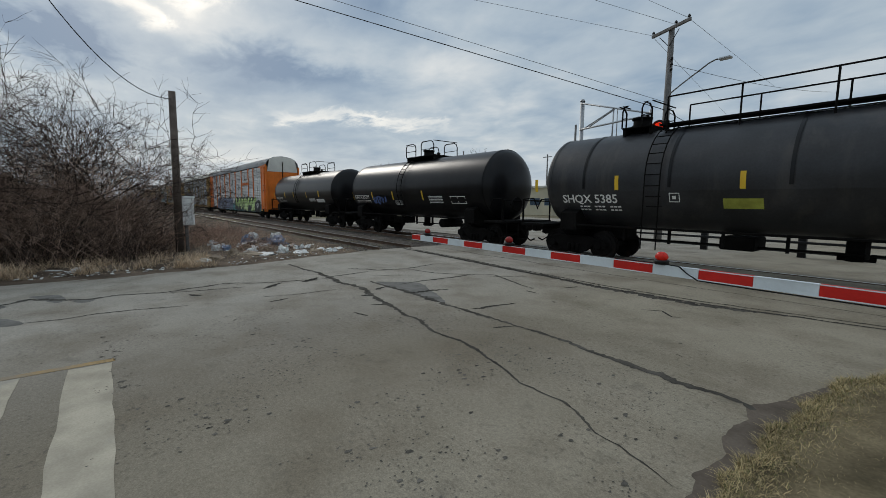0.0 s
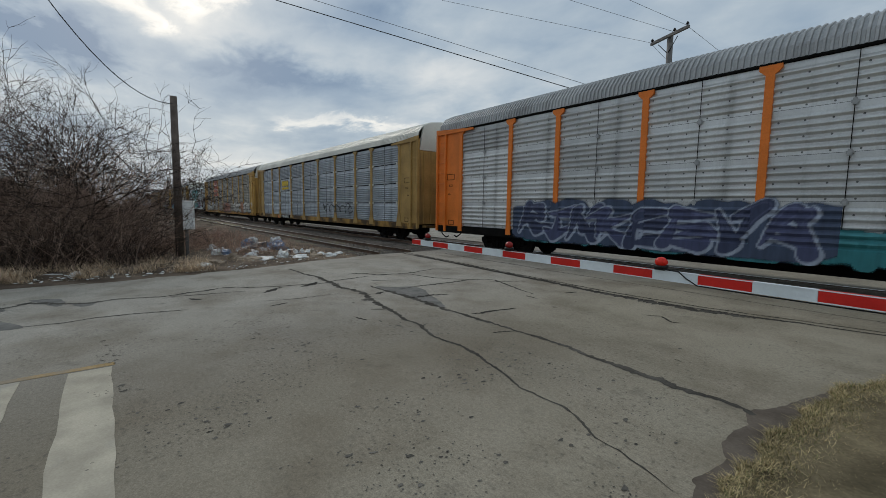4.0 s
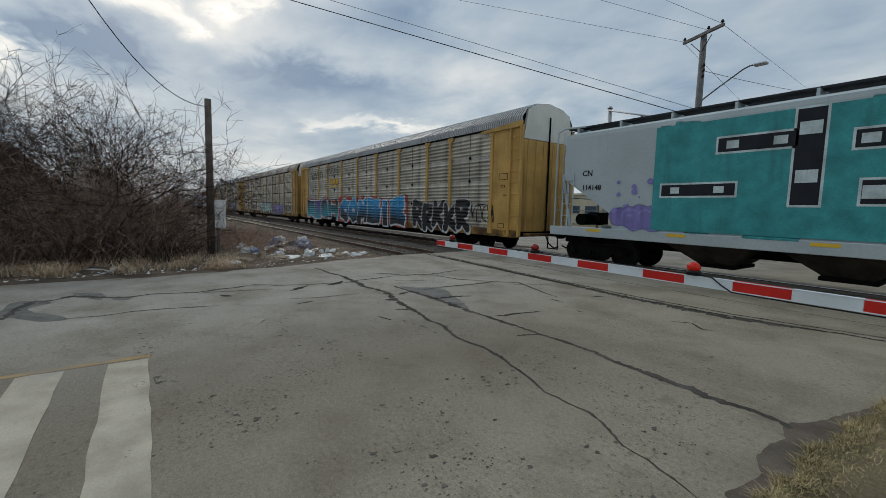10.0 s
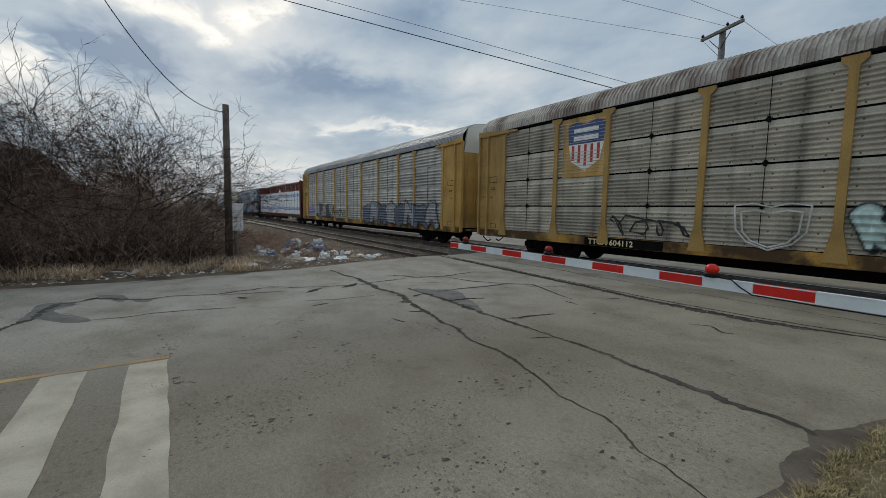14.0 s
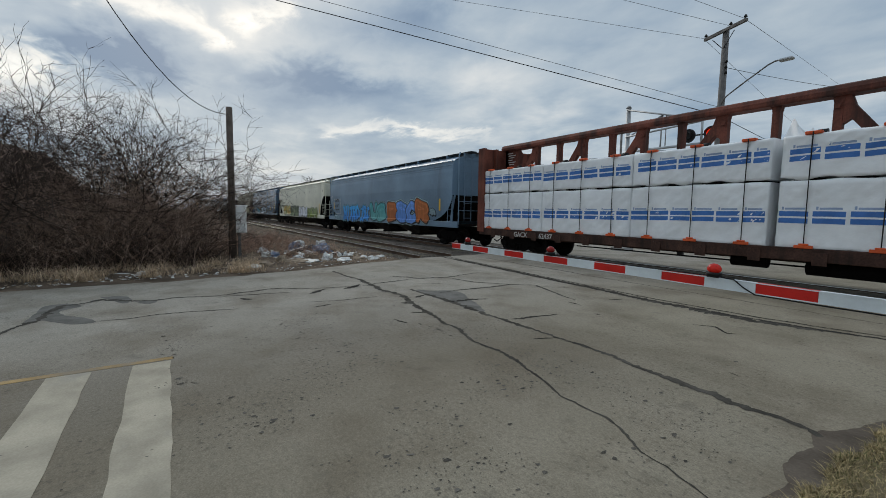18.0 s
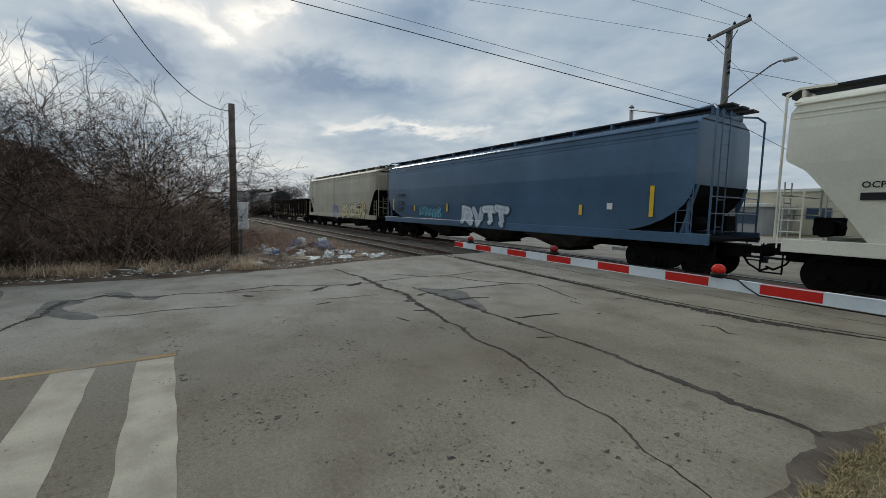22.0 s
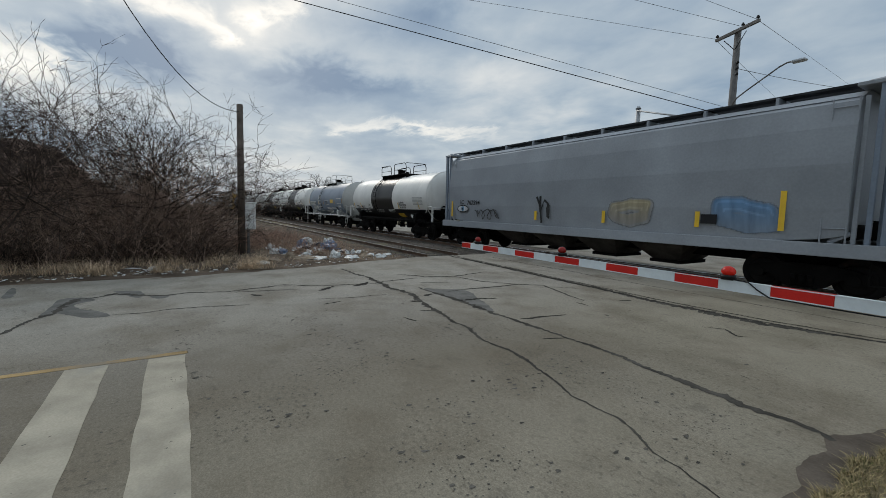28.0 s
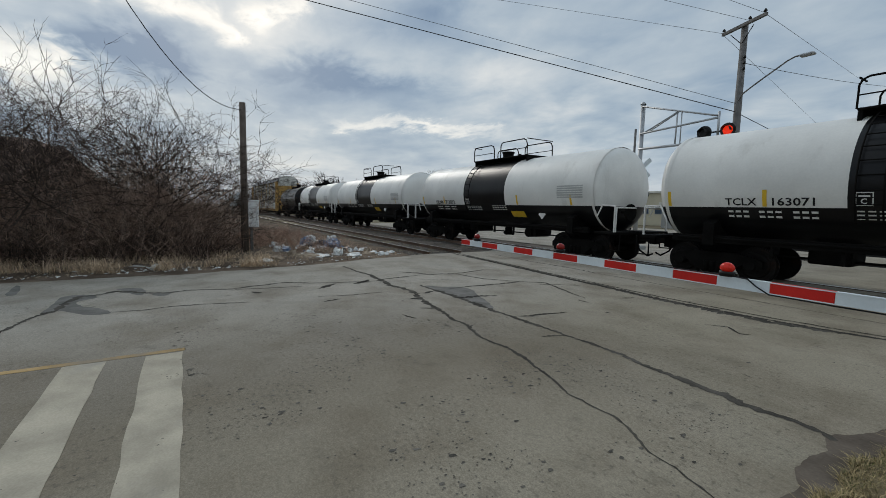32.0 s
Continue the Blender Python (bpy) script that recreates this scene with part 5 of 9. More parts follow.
# distant trees: bare crowns along the skyline
def far_trees(name, x0, x1, y0, y1, n, h, seed, label):
    rnd = random.Random(seed)
    for k in range(n):
        t = thing(name, label, "tree", (rnd.uniform(x0, x1), rnd.uniform(y0, y1), 0), group="skyline trees")
        hh = rnd.uniform(*h)
        v, f = [], []
        limb(v, f, Vector((0, 0, -0.2)), Vector((0.1, 0, hh * 0.4)), hh * 0.022, hh * 0.015)
        part("trunk", raw("trunk", v, f, M["far_tree"]), None, t)
        v, f = [], []
        for i in range(7):
            e = Vector((rnd.gauss(0, 0.5), rnd.gauss(0, 0.5), 1))
            grow(v, f, Vector((0.1, 0, hh * rnd.uniform(0.2, 0.42))), e, hh * rnd.uniform(0.3, 0.42), hh * 0.009, 3, rnd, fan=(3, 4), keep=0.6)
        part("crown", raw("crown", v, f, M["far_tree"]), None, t)


far_trees("bare_tree", -150, -75, 26, 60, 34, (6, 10), 51, "leafless tree on the skyline beyond the tracks")
far_trees("bare_tree", -73, -71, 69, 71, 1, (12, 12.5), 54, "lone leafless tree beyond the far road")
far_trees("bare_tree", -30, 30, 80, 110, 8, (5, 7.5), 55, "leafless tree behind the low buildings")
for k, (x, y, h) in enumerate(((-51.45, 45, 10.1), (-46.5, 60, 10.4), (-44.0, 60, 8.0), (-27.4, 40, 10.4))):
    q = thing("far_pole", "thin timber pole on the far side of the tracks", "pole", (x, y, 0))
    part("shaft", tube(bmesh.new(), (0, 0, -0.1), (0, 0, h), 0.14, 8, 0.11), M["pole_grey"], q)
    if k in (1,):
        part("crossarm", box(bmesh.new(), -0.9, 0.9, -0.06, 0.06, h - 0.5, h - 0.38), M["pole_grey"], q)
q = thing("far_street_lamp", "thin grey street lamp far beyond the tracks", "street lamp", (-41.0, 60, 0))
part("shaft", tube(bmesh.new(), (0, 0, -0.1), (0, 0, 8.6), 0.11, 8, 0.08), M["alu"], q)
part("lamp_arm", pipe(bmesh.new(), [(0, 0, 8.5), (-0.4, 0, 9.4), (-1.0, 0, 10.1), (-1.9, 0, 10.35)], 0.06, 6), M["alu"], q)
part("lamp_head", box(bmesh.new(), -2.6, -1.8, -0.15, 0.15, 10.28, 10.42, 0.04), M["alu"], q)

# ---- litter ----


def rag(name, x, y, s, material, label, seed, flat=0.5):
    """A crumpled bag or sheet."""
    bm = bmesh.new()
    bmesh.ops.create_icosphere(bm, subdivisions=3, radius=1.0)
    rnd = random.Random(seed)
    ax, ay = rnd.uniform(0.8, 1.6), rnd.uniform(0.7, 1.1)
    for v in bm.verts:
        n_ = v.co.normalized()
        k = 1 + 0.45 * noise.noise(n_ * 1.6 + Vector((seed * 1.7, 0, 0))) + 0.28 * noise.noise(n_ * 4.5 + Vector((0, seed * 0.9, 0)))
        v.co = Vector((n_.x * s * ax * k, n_.y * s * ay * k, max(-0.02, (n_.z + 0.25) * s * flat * k)))
    ob = solid(name, bm, material, label, "litter")
    ob.matrix_basis = pose(x, y, -0.005, 0, 0, rnd.uniform(0, 360))
    return ob


for i, (x, y, s, m, fl, nm) in enumerate([
        (-17.3, 3.1, 0.24, "litter_white", 0.8, "plastic_bag"), (-19.6, 4.7, 0.34, "litter_blue", 0.9, "rubbish_bag"), (-18.6, 5.0, 0.36, "litter_black", 0.7, "rubbish_bag"),
        (-18.2, 5.5, 0.38, "litter_blue", 0.9, "rubbish_bag"), (-18.5, 5.6, 0.30, "litter_white", 1.3, "plastic_bag"), (-19.8, 5.0, 0.26, "litter_white", 1.4, "plastic_bag"),
        (-15.3, 3.7, 0.42, "litter_tan", 0.25, "cardboard"), (-15.2, 4.2, 0.36, "litter_white", 0.25, "plastic_sheet"), (-15.0, 5.4, 0.3, "litter_white", 0.35, "plastic_sheet"),
        (-15.2, 6.0, 0.26, "litter_tan", 0.4, "cardboard"), (-14.9, 6.5, 0.22, "litter_white", 0.5, "plastic_bag"), (-15.5, 7.1, 0.2, "litter_white", 0.4, "plastic_bag"),
        (-14.4, -1.2, 0.13, "litter_white", 0.5, "plastic_bag"), (-14.2, -0.7, 0.14, "litter_white", 0.7, "plastic_bag"), (-14.6, 1.6, 0.2, "litter_tan", 0.4, "cardboard"),
        (-14.4, 2.2, 0.22, "litter_white", 0.4, "plastic_bag"), (-14.9, 2.6, 0.25, "litter_tan", 0.4, "cardboard"), (-16.2, 4.0, 0.2, "litter_white", 0.5, "plastic_bag"),
        (-16.6, 4.7, 0.25, "litter_tan", 0.5, "cardboard"), (-16.9, 5.8, 0.28, "litter_black", 0.4, "rubbish_bag"), (-16.5, 6.3, 0.22, "litter_white", 0.5, "plastic_bag")]):
    rag(nm, x, y, s, M[m], {"plastic_bag": "crumpled white plastic bag lying on the verge", "rubbish_bag": "slumped rubbish bag dumped on the verge", "cardboard": "sodden brown cardboard on the verge", "plastic_sheet": "torn pale plastic sheet on the verge"}[nm], i + 3, fl)
heap = random.Random(63)
for i in range(34):
    x, y = -15.2 - 4.2 * heap.random(), 3.2 + 3.4 * heap.random()
    m, nm = heap.choice((("litter_white", "plastic_bag"), ("litter_white", "plastic_sheet"), ("litter_tan", "cardboard"), ("litter_blue", "rubbish_bag"), ("litter_white", "plastic_bag"), ("litter_tan", "cardboard")))
    rag(nm, x, y, heap.uniform(0.10, 0.24), M[m], {"plastic_bag": "small crumpled white plastic bag among the rubbish", "rubbish_bag": "torn bluish rubbish bag in the heap", "cardboard": "brown cardboard scrap in the rubbish heap", "plastic_sheet": "pale plastic scrap among the rubbish"}[nm], 60 + i, heap.uniform(0.3, 1.1))
v, f = [], []
for _ in range(420):
    x, y = -13.2 - 3.5 * r.random() ** 1.6, r.uniform(-7, 7.4)
    if y > 2.5:
        x -= (y - 2.5) * 0.3
    s = r.uniform(0.015, 0.07)
    b = len(v)
    for j in range(5):
        a = j * 1.257
        v.append((x + s * math.cos(a) * r.uniform(0.5, 1.3), y + s * math.sin(a) * r.uniform(0.5, 1.3), r.uniform(0.01, 0.05)))
    f.append(tuple(range(b, b + 5)))
tagged(new("scattered_litter", raw("scattered_litter", v, f, M["litter_white"])), "scraps of pale paper and plastic along the verge", "litter", kind="stuff")
v, f = [], []
for _ in range(900):
    x, y = -13.2 - 3.5 * r.random() ** 1.6, r.uniform(-7, 7.4)
    if y > 2.5:
        x -= (y - 2.5) * 0.3
    s = r.uniform(0.012, 0.05)
    b = len(v)
    for j in range(5):
        a = j * 1.257
        v.append((x + s * math.cos(a) * r.uniform(0.5, 1.3), y + s * math.sin(a) * r.uniform(0.5, 1.3), r.uniform(0.01, 0.05)))
    f.append(tuple(range(b, b + 5)))
tagged(new("scattered_litter", raw("scattered_litter", v, f, M["litter_tan"])), "brown leaves and scraps strewn over the verge", "litter", kind="stuff")

# ---- the freight train: parts that every car has ----
WHEELS = []
CARS = []          # (car, distance of its middle along the line at the start)


def cached(key, make, store={}):
    if key not in store:
        store[key] = make()
    return store[key]


def wheelset_mesh():
    bm = bmesh.new()
    for s in (-1, 1):
        y = s * 0.7525
        tube(bm, (0, y - s * 0.02 - 0.07, 0), (0, y - s * 0.02 + 0.07, 0), 0.458, 28)
        tube(bm, (0, y - s * 0.085 - 0.014, 0), (0, y - s * 0.085 + 0.014, 0), 0.485, 28)
        tube(bm, (0, y + s * 0.045, 0), (0, y + s * 0.075, 0), 0.36, 24, 0.30)
        tube(bm, (0, y + s * 0.05, 0), (0, y + s * 0.19, 0), 0.12, 12)
    tube(bm, (0, -0.95, 0), (0, 0.95, 0), 0.085, 10)
    for k in range(3):
        a = k * 2.094
        for s in (-1, 1):
            tube(bm, (0.09 * math.cos(a), s * 0.94, 0.09 * math.sin(a)), (0.09 * math.cos(a), s * 0.965, 0.09 * math.sin(a)), 0.022, 6)
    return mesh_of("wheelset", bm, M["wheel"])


def side_frame_mesh():
    bm = bmesh.new()
    prof = [(-1.15, 0.40), (-1.15, 0.58), (-0.95, 0.66), (-0.55, 0.74), (0.55, 0.74), (0.95, 0.66), (1.15, 0.58), (1.15, 0.40), (0.95, 0.36), (0.70, 0.46), (0.42, 0.24), (0.25, 0.18), (-0.25, 0.18), (-0.42, 0.24), (-0.70, 0.46), (-0.95, 0.36)]
    prism(bm, prof, -0.07, 0.07, "y")
    for x in (-0.89, 0.89):
        tube(bm, (x, -0.13, 0.46), (x, 0.13, 0.46), 0.13, 12)
    for x in (-0.16, 0.0, 0.16):
        tube(bm, (x, -0.10, 0.24), (x, -0.10, 0.48), 0.06, 8)
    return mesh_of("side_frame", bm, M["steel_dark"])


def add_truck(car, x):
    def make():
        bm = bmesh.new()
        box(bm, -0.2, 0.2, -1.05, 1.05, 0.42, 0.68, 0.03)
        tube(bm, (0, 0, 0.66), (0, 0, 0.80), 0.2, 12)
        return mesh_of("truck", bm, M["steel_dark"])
    tr = part("truck", cached("truck", make), None, car, "black four-wheel truck", at=(x, 0, 0))
    for y in (-1.0, 1.0):
        part("side_frame", cached("side_frame", side_frame_mesh), None, tr, at=(0, y, 0))
    for dx in (-0.89, 0.89):
        w = part("wheelset", cached("wheelset", wheelset_mesh), None, tr)
        w.matrix_parent_inverse = Matrix.Translation((dx, 0, 0.46))
        WHEELS.append(w)


def add_coupler(car, x, s):
    def make():
        bm = bmesh.new()
        box(bm, -0.75, -0.1, -0.12, 0.12, 0.78, 0.98, 0.02)
        box(bm, -0.14, 0.12, -0.17, 0.15, 0.72, 1.02, 0.05)
        pipe(bm, [(-0.5, -0.3, 0.8), (-0.3, -0.34, 0.5), (-0.05, -0.30, 0.34), (0.12, -0.26, 0.42)], 0.028, 6)
        return mesh_of("coupler", bm, M["steel_dark"])
    part("coupler", cached("coupler", make), None, car, "black coupler and hose", at=pose(x, 0, 0, 0, 0, 0 if s > 0 else 180))


def ladder(x, y, z0, z1, w, n, material, parent, label="", along="x", r=0.014):
    bm = bmesh.new()

    def at(k, z):
        return (x + k, y, z) if along == "x" else (x, y + k, z)
    for k in (-w / 2, w / 2):
        tube(bm, at(k, z0), at(k, z1), r * 1.3, 6)
    for i in range(n):
        z = z0 + (z1 - z0) * (i + 0.5) / n
        tube(bm, at(-w / 2, z), at(w / 2, z), r, 5)
    return part("ladder", bm, material, parent, label)


def new_car(name, label, cat, front, back):
    """front and back: the coupling points along the line at the start."""
    car = thing(name, label, cat, ((front + back) / 2, SIDE_Y, RAIL_Z), group="cars of the freight train")
    CARS.append((car, (front + back) / 2))
    return car, front - back


def colour(c, store={}):
    if c not in store:
        if isinstance(c[0], tuple):
            store[c] = fade(*c)
        else:
            store[c] = mat("spray paint", c, 0.6, 0.0, 0.22, 2.5, 25, 0.0, (tuple(q * 0.45 + 0.02 for q in c), 0.56, 0.6), 1.0)
    return store[c]


def fade(top, low):
    """Spray paint that passes from one colour at its top to another at its foot."""
    m = mat("faded spray paint", top, 0.6, 0.0, 0.2, 2.5, 25, 0.0)
    nt = m.node_tree
    b = nt.nodes["Principled BSDF"]
    src = b.inputs["Base Color"].links[0].from_socket
    co, sep, nz = nt.nodes.new("ShaderNodeTexCoord"), nt.nodes.new("ShaderNodeSeparateXYZ"), nt.nodes.new("ShaderNodeTexNoise")
    nz.inputs["Scale"].default_value = 1.6
    add, rg, mx = nt.nodes.new("ShaderNodeMath"), nt.nodes.new("ShaderNodeMapRange"), nt.nodes.new("ShaderNodeMixRGB")
    add.operation = "ADD"
    nt.links.new(co.outputs["Object"], sep.inputs[0]); nt.links.new(co.outputs["Object"], nz.inputs["Vector"])
    nt.links.new(sep.outputs[2], add.inputs[0]); nt.links.new(nz.outputs["Fac"], add.inputs[1])
    rg.inputs["From Min"].default_value, rg.inputs["From Max"].default_value = 1.55, 2.15
    nt.links.new(add.outputs[0], rg.inputs["Value"]); nt.links.new(rg.outputs[0], mx.inputs[0])
    mx.inputs[1].default_value = (*low, 1)
    nt.links.new(src, mx.inputs[2]); nt.links.new(mx.outputs[0], b.inputs["Base Color"])
    return m


BAYS = [1.63, 2.8, 2.1, 2.9, 2.8, 2.88, 2.87, 2.93, 1.99, 2.93, 1.73]
AL = sum(BAYS)


def rack_profile(h, ribs=5):
    """Pressed side sheet from foot to head: a plain lap, a run of ribs, a plain lap; (y, z) pairs."""
    out, p = [(0.0, 0.0), (0.0, h * 0.06)], h * 0.82 / ribs
    for i in range(ribs):
        z = h * 0.06 + i * p
        out += [(0.0, z + p * 0.12), (-0.050, z + p * 0.46), (-0.050, z + p * 0.58), (0.0, z + p * 0.94)]
    return out + [(0.0, h)]


SIDES = {}         # side surface of a car, where paint lies on it


def rack_side(z, x):
    """Depth of an autorack's side: ribbed sheets, flat over posts and sill."""
    h = (5.07 - 1.02) / 4
    prof = rack_profile(h)
    y = -1.475 - 0.050 + np.interp((z - 1.02) % h, [q[1] for q in prof], [q[0] for q in prof])
    flat = z < 1.03
    for k in range(1, len(BAYS)):
        flat = flat | (np.abs(x - (sum(BAYS[:k]) - AL / 2)) < 0.17)
    return np.where(flat, -1.564, y)


def paint_material():
    """Sprayed enamel whose colour is laid on the mesh, dulled by dirt."""
    m = bpy.data.materials.new("sprayed enamel")
    m.use_nodes = True
    nt = m.node_tree
    N, Lk = nt.nodes.new, nt.links.new
    b = nt.nodes["Principled BSDF"]
    b.inputs["Roughness"].default_value, b.inputs["Specular IOR Level"].default_value = 0.55, 0.3
    at, co, nz, rp, mx = N("ShaderNodeVertexColor"), N("ShaderNodeTexCoord"), N("ShaderNodeTexNoise"), N("ShaderNodeMapRange"), N("ShaderNodeMixRGB")
    at.layer_name = "paint"
    mp = N("ShaderNodeMapping"); mp.inputs["Scale"].default_value = (2.6, 2.6, 0.5)
    Lk(co.outputs["Object"], mp.inputs[0]); Lk(mp.outputs[0], nz.inputs["Vector"])
    nz.inputs["Scale"].default_value, nz.inputs["Detail"].default_value = 2.2, 7.0
    rp.inputs["From Min"].default_value, rp.inputs["From Max"].default_value = 0.3, 0.7
    rp.inputs["To Min"].default_value, rp.inputs["To Max"].default_value = 0.68, 1.12
    Lk(nz.outputs["Fac"], rp.inputs["Value"])
    mx.blend_type = "MULTIPLY"; mx.inputs[0].default_value = 1.0
    Lk(at.outputs["Color"], mx.inputs[1]); Lk(rp.outputs[0], mx.inputs[2])
    Lk(mx.outputs[0], b.inputs["Base Color"])
    Lk(at.outputs["Alpha"], b.inputs["Alpha"])
    return m


ENAMEL = paint_material()
GLYPHS = {      # letter skeletons in a unit square
    "A": [[(0, 0), (0.45, 1), (0.6, 1), (1, 0)], [(0.2, 0.35), (0.8, 0.35)]], "B": [[(0, 0), (0, 1), (0.8, 0.9), (0.8, 0.6), (0.1, 0.52), (1, 0.4), (0.9, 0.05), (0, 0)]],
    "C": [[(1, 0.85), (0.5, 1), (0, 0.6), (0.1, 0.15), (0.6, 0), (1, 0.2)]], "G": [[(1, 0.85), (0.5, 1), (0, 0.6), (0.1, 0.15), (0.6, 0), (1, 0.15), (1, 0.5), (0.6, 0.5)]], "E": [[(1, 1), (0, 0.95), (0.05, 0), (1, 0.03)], [(0.05, 0.5), (0.8, 0.52)]],
    "H": [[(0.05, 0), (0, 1)], [(0.95, 0), (1, 1)], [(0, 0.5), (1, 0.5)]], "I": [[(0.5, 0), (0.5, 1)]], "M": [[(0, 0), (0.1, 1), (0.5, 0.4), (0.9, 1), (1, 0)]],
    "N": [[(0, 0), (0.05, 1), (0.95, 0), (1, 1)]], "O": [[(0.5, 1), (0.05, 0.8), (0, 0.25), (0.45, 0), (0.95, 0.2), (1, 0.75), (0.5, 1)]], "P": [[(0.05, 0), (0, 1), (0.85, 0.95), (1, 0.65), (0.8, 0.45), (0.05, 0.45)]],
    "R": [[(0, 0), (0, 1), (0.85, 0.92), (0.9, 0.6), (0.1, 0.5), (1, 0)]], "S": [[(1, 0.85), (0.5, 1), (0.05, 0.8), (0.15, 0.55), (0.9, 0.42), (0.95, 0.12), (0.4, 0), (0, 0.15)]],
    "T": [[(0, 0.95), (1, 1)], [(0.5, 1), (0.5, 0)]], "U": [[(0, 1), (0.05, 0.2), (0.5, 0), (0.95, 0.2), (1, 1)]], "V": [[(0, 1), (0.5, 0), (1, 1)]],
    "L": [[(0.05, 1), (0, 0.05), (1, 0)]], "K": [[(0, 0), (0.05, 1)], [(1, 1), (0.1, 0.5), (1, 0)]], "W": [[(0, 1), (0.2, 0), (0.5, 0.6), (0.8, 0), (1, 1)]], "Z": [[(0, 1), (1, 0.95), (0, 0.05), (1, 0)]],
}


def graffiti(car, x0, x1, z0, z1, n, outline, fills, seed, y, label="sprayed graffiti lettering", cloud=None, lean=0.0, fat=1.0, word="", style="wild", halo=None, backing=None):
    """Sprayed letter forms on a car's side: fill, edge, drop shadow, halo and a backing cloud, laid on one fine sheet."""
    rnd = random.Random(seed)
    glyphs = word or "".join(rnd.choice("ABEHKMNRSTVWZ") for _ in range(n))
    n = len(glyphs)
    step, h = 0.034, z1 - z0
    X, Z = np.meshgrid(np.arange(x0 - 0.4, x1 + 0.4, step), np.arange(z0 - 0.10, z1 + 0.28, step))
    fuzz = 0.008 * np.sin(X * 9.0 + 3 * np.sin(Z * 7.0 + seed)) + 0.006 * np.sin(Z * 13.0 + X * 6.0 + seed)
    U = X + 0.05 * np.sin(Z * 4.1 + X * 1.3 + seed) - lean * (Z - (z0 + z1) / 2)
    V = Z + 0.05 * np.sin(X * 2.9 + seed * 1.7)
    col, alpha = np.zeros(X.shape + (3,)), np.zeros(X.shape)

    def lay(d, c, soft=0.022):
        """Paints where d is negative, with a soft sprayed edge."""
        k = np.clip(0.5 - d / soft, 0, 1)[..., None]
        first = (alpha == 0)[..., None]
        col[:] = np.where(first & (k > 0), c, col * (1 - k) + c * k)
        alpha[:] = np.maximum(alpha, k[..., 0])

    def blend(c):
        if not isinstance(c[0], tuple):
            return np.broadcast_to(np.array(c), col.shape)
        k = np.clip((Z - z0) / h * 1.5 - 0.28 + 0.12 * np.sin(X * 1.7 + seed), 0, 1)[..., None]
        return np.array(c[0]) * k + np.array(c[1]) * (1 - k)

    def reach(lines, r, du=0.0, dv=0.0):
        """How far each point lies outside the fat strokes."""
        best = np.full(X.shape, 9.0)
        for line in lines:
            for (ax, az), (bx, bz) in zip(line, line[1:]):
                ex, ez = bx - ax, bz - az
                ll = ex * ex + ez * ez + 1e-9
                t = ((U + du - ax) * ex + (V + dv - az) * ez) / ll
                if style == "block":
                    ln = math.sqrt(ll)
                    along, side = (np.abs(t - 0.5) - 0.5) * ln, np.abs((U + du - ax) * ez - (V + dv - az) * ex) / ln
                    d = np.maximum(along, side) - r
                else:
                    t = np.clip(t, 0, 1)
                    k = r * (0.25 + 1.0 * t) if style == "wild" else r
                    d = np.hypot(U + du - ax - t * ex, V + dv - az - t * ez) - k
                best = np.minimum(best, d)
        return best

    w = (x1 - x0) / n
    r = min(w * 0.21, h * 0.15) * fat * (1.25 if style == "bubble" else 1.0)
    o = min(0.055, max(0.028, r * 0.24))
    if backing or cloud:
        puff = np.full(X.shape, 9.0)
        for i in range(2 * n + 1):
            cx, cr = x0 + (x1 - x0) * i / (2 * n), h * rnd.uniform(0.42, 0.62)
            puff = np.minimum(puff, np.hypot((X - cx) * 0.8, (Z - (z0 + z1) / 2 - rnd.uniform(-0.08, 0.06) * h)) - cr)
        lay(np.maximum(puff + 2 * fuzz, z0 - 0.06 - Z), np.array(backing or cloud), 0.06)
    letters = []
    for i, ch in enumerate(glyphs):
        m = r + o
        gx, gw = x0 + w * i + m * 0.55, max(0.12, w - m * 1.1)
        up, wide_ = rnd.uniform(-0.05, 0.06) * h, rnd.uniform(0.95, 1.15)
        lines = [[(gx + gw * wide_ * px + rnd.uniform(-0.05, 0.05) * w, z0 + m + (h - 2 * m) * pz + up + rnd.uniform(-0.04, 0.04) * h) for px, pz in line] for line in GLYPHS[ch]]
        for _ in range(2 if style == "wild" else 0):      # a spike that flies off the letter
            a = rnd.choice(lines)[-1]
            sx = rnd.choice((-1, 1))
            lines.append([(a[0] + sx * w * 0.5, a[1] + rnd.uniform(0.1, 0.3) * h * (1 if a[1] < (z0 + z1) / 2 else -1)), a])
        letters.append(lines)
    if halo:
        every = np.min([reach(g, r) for g in letters], axis=0)
        lay(every + fuzz - o - 0.06, np.array(halo), 0.05)
    for i, g in enumerate(letters):
        d = reach(g, r)
        lay(np.minimum(d, reach(g, r, -0.05, 0.04)) + fuzz * 0.5 - o, np.array(outline))
        f = blend(fills[i % len(fills)])
        lay(d + fuzz * 0.4, f)
        shine = np.maximum(np.abs(d + r * 0.45) - r * 0.13, (z0 + z1) / 2 + 0.12 * h * math.sin(i * 2.1) - V)
        lay(shine, np.minimum(1.0, f * 1.3 + 0.02))
    on = alpha > 0
    cell = on[:-1, :-1] | on[1:, :-1] | on[:-1, 1:] | on[1:, 1:]
    for ax, sh in ((0, 1), (0, -1), (1, 1), (1, -1)):      # rim colour passes to the bare neighbours
        take = ~on & np.roll(on, sh, ax) & (col.sum(axis=2) == 0)
        col[take] = np.roll(col, sh, ax)[take]
    side = SIDES.get(car.name)
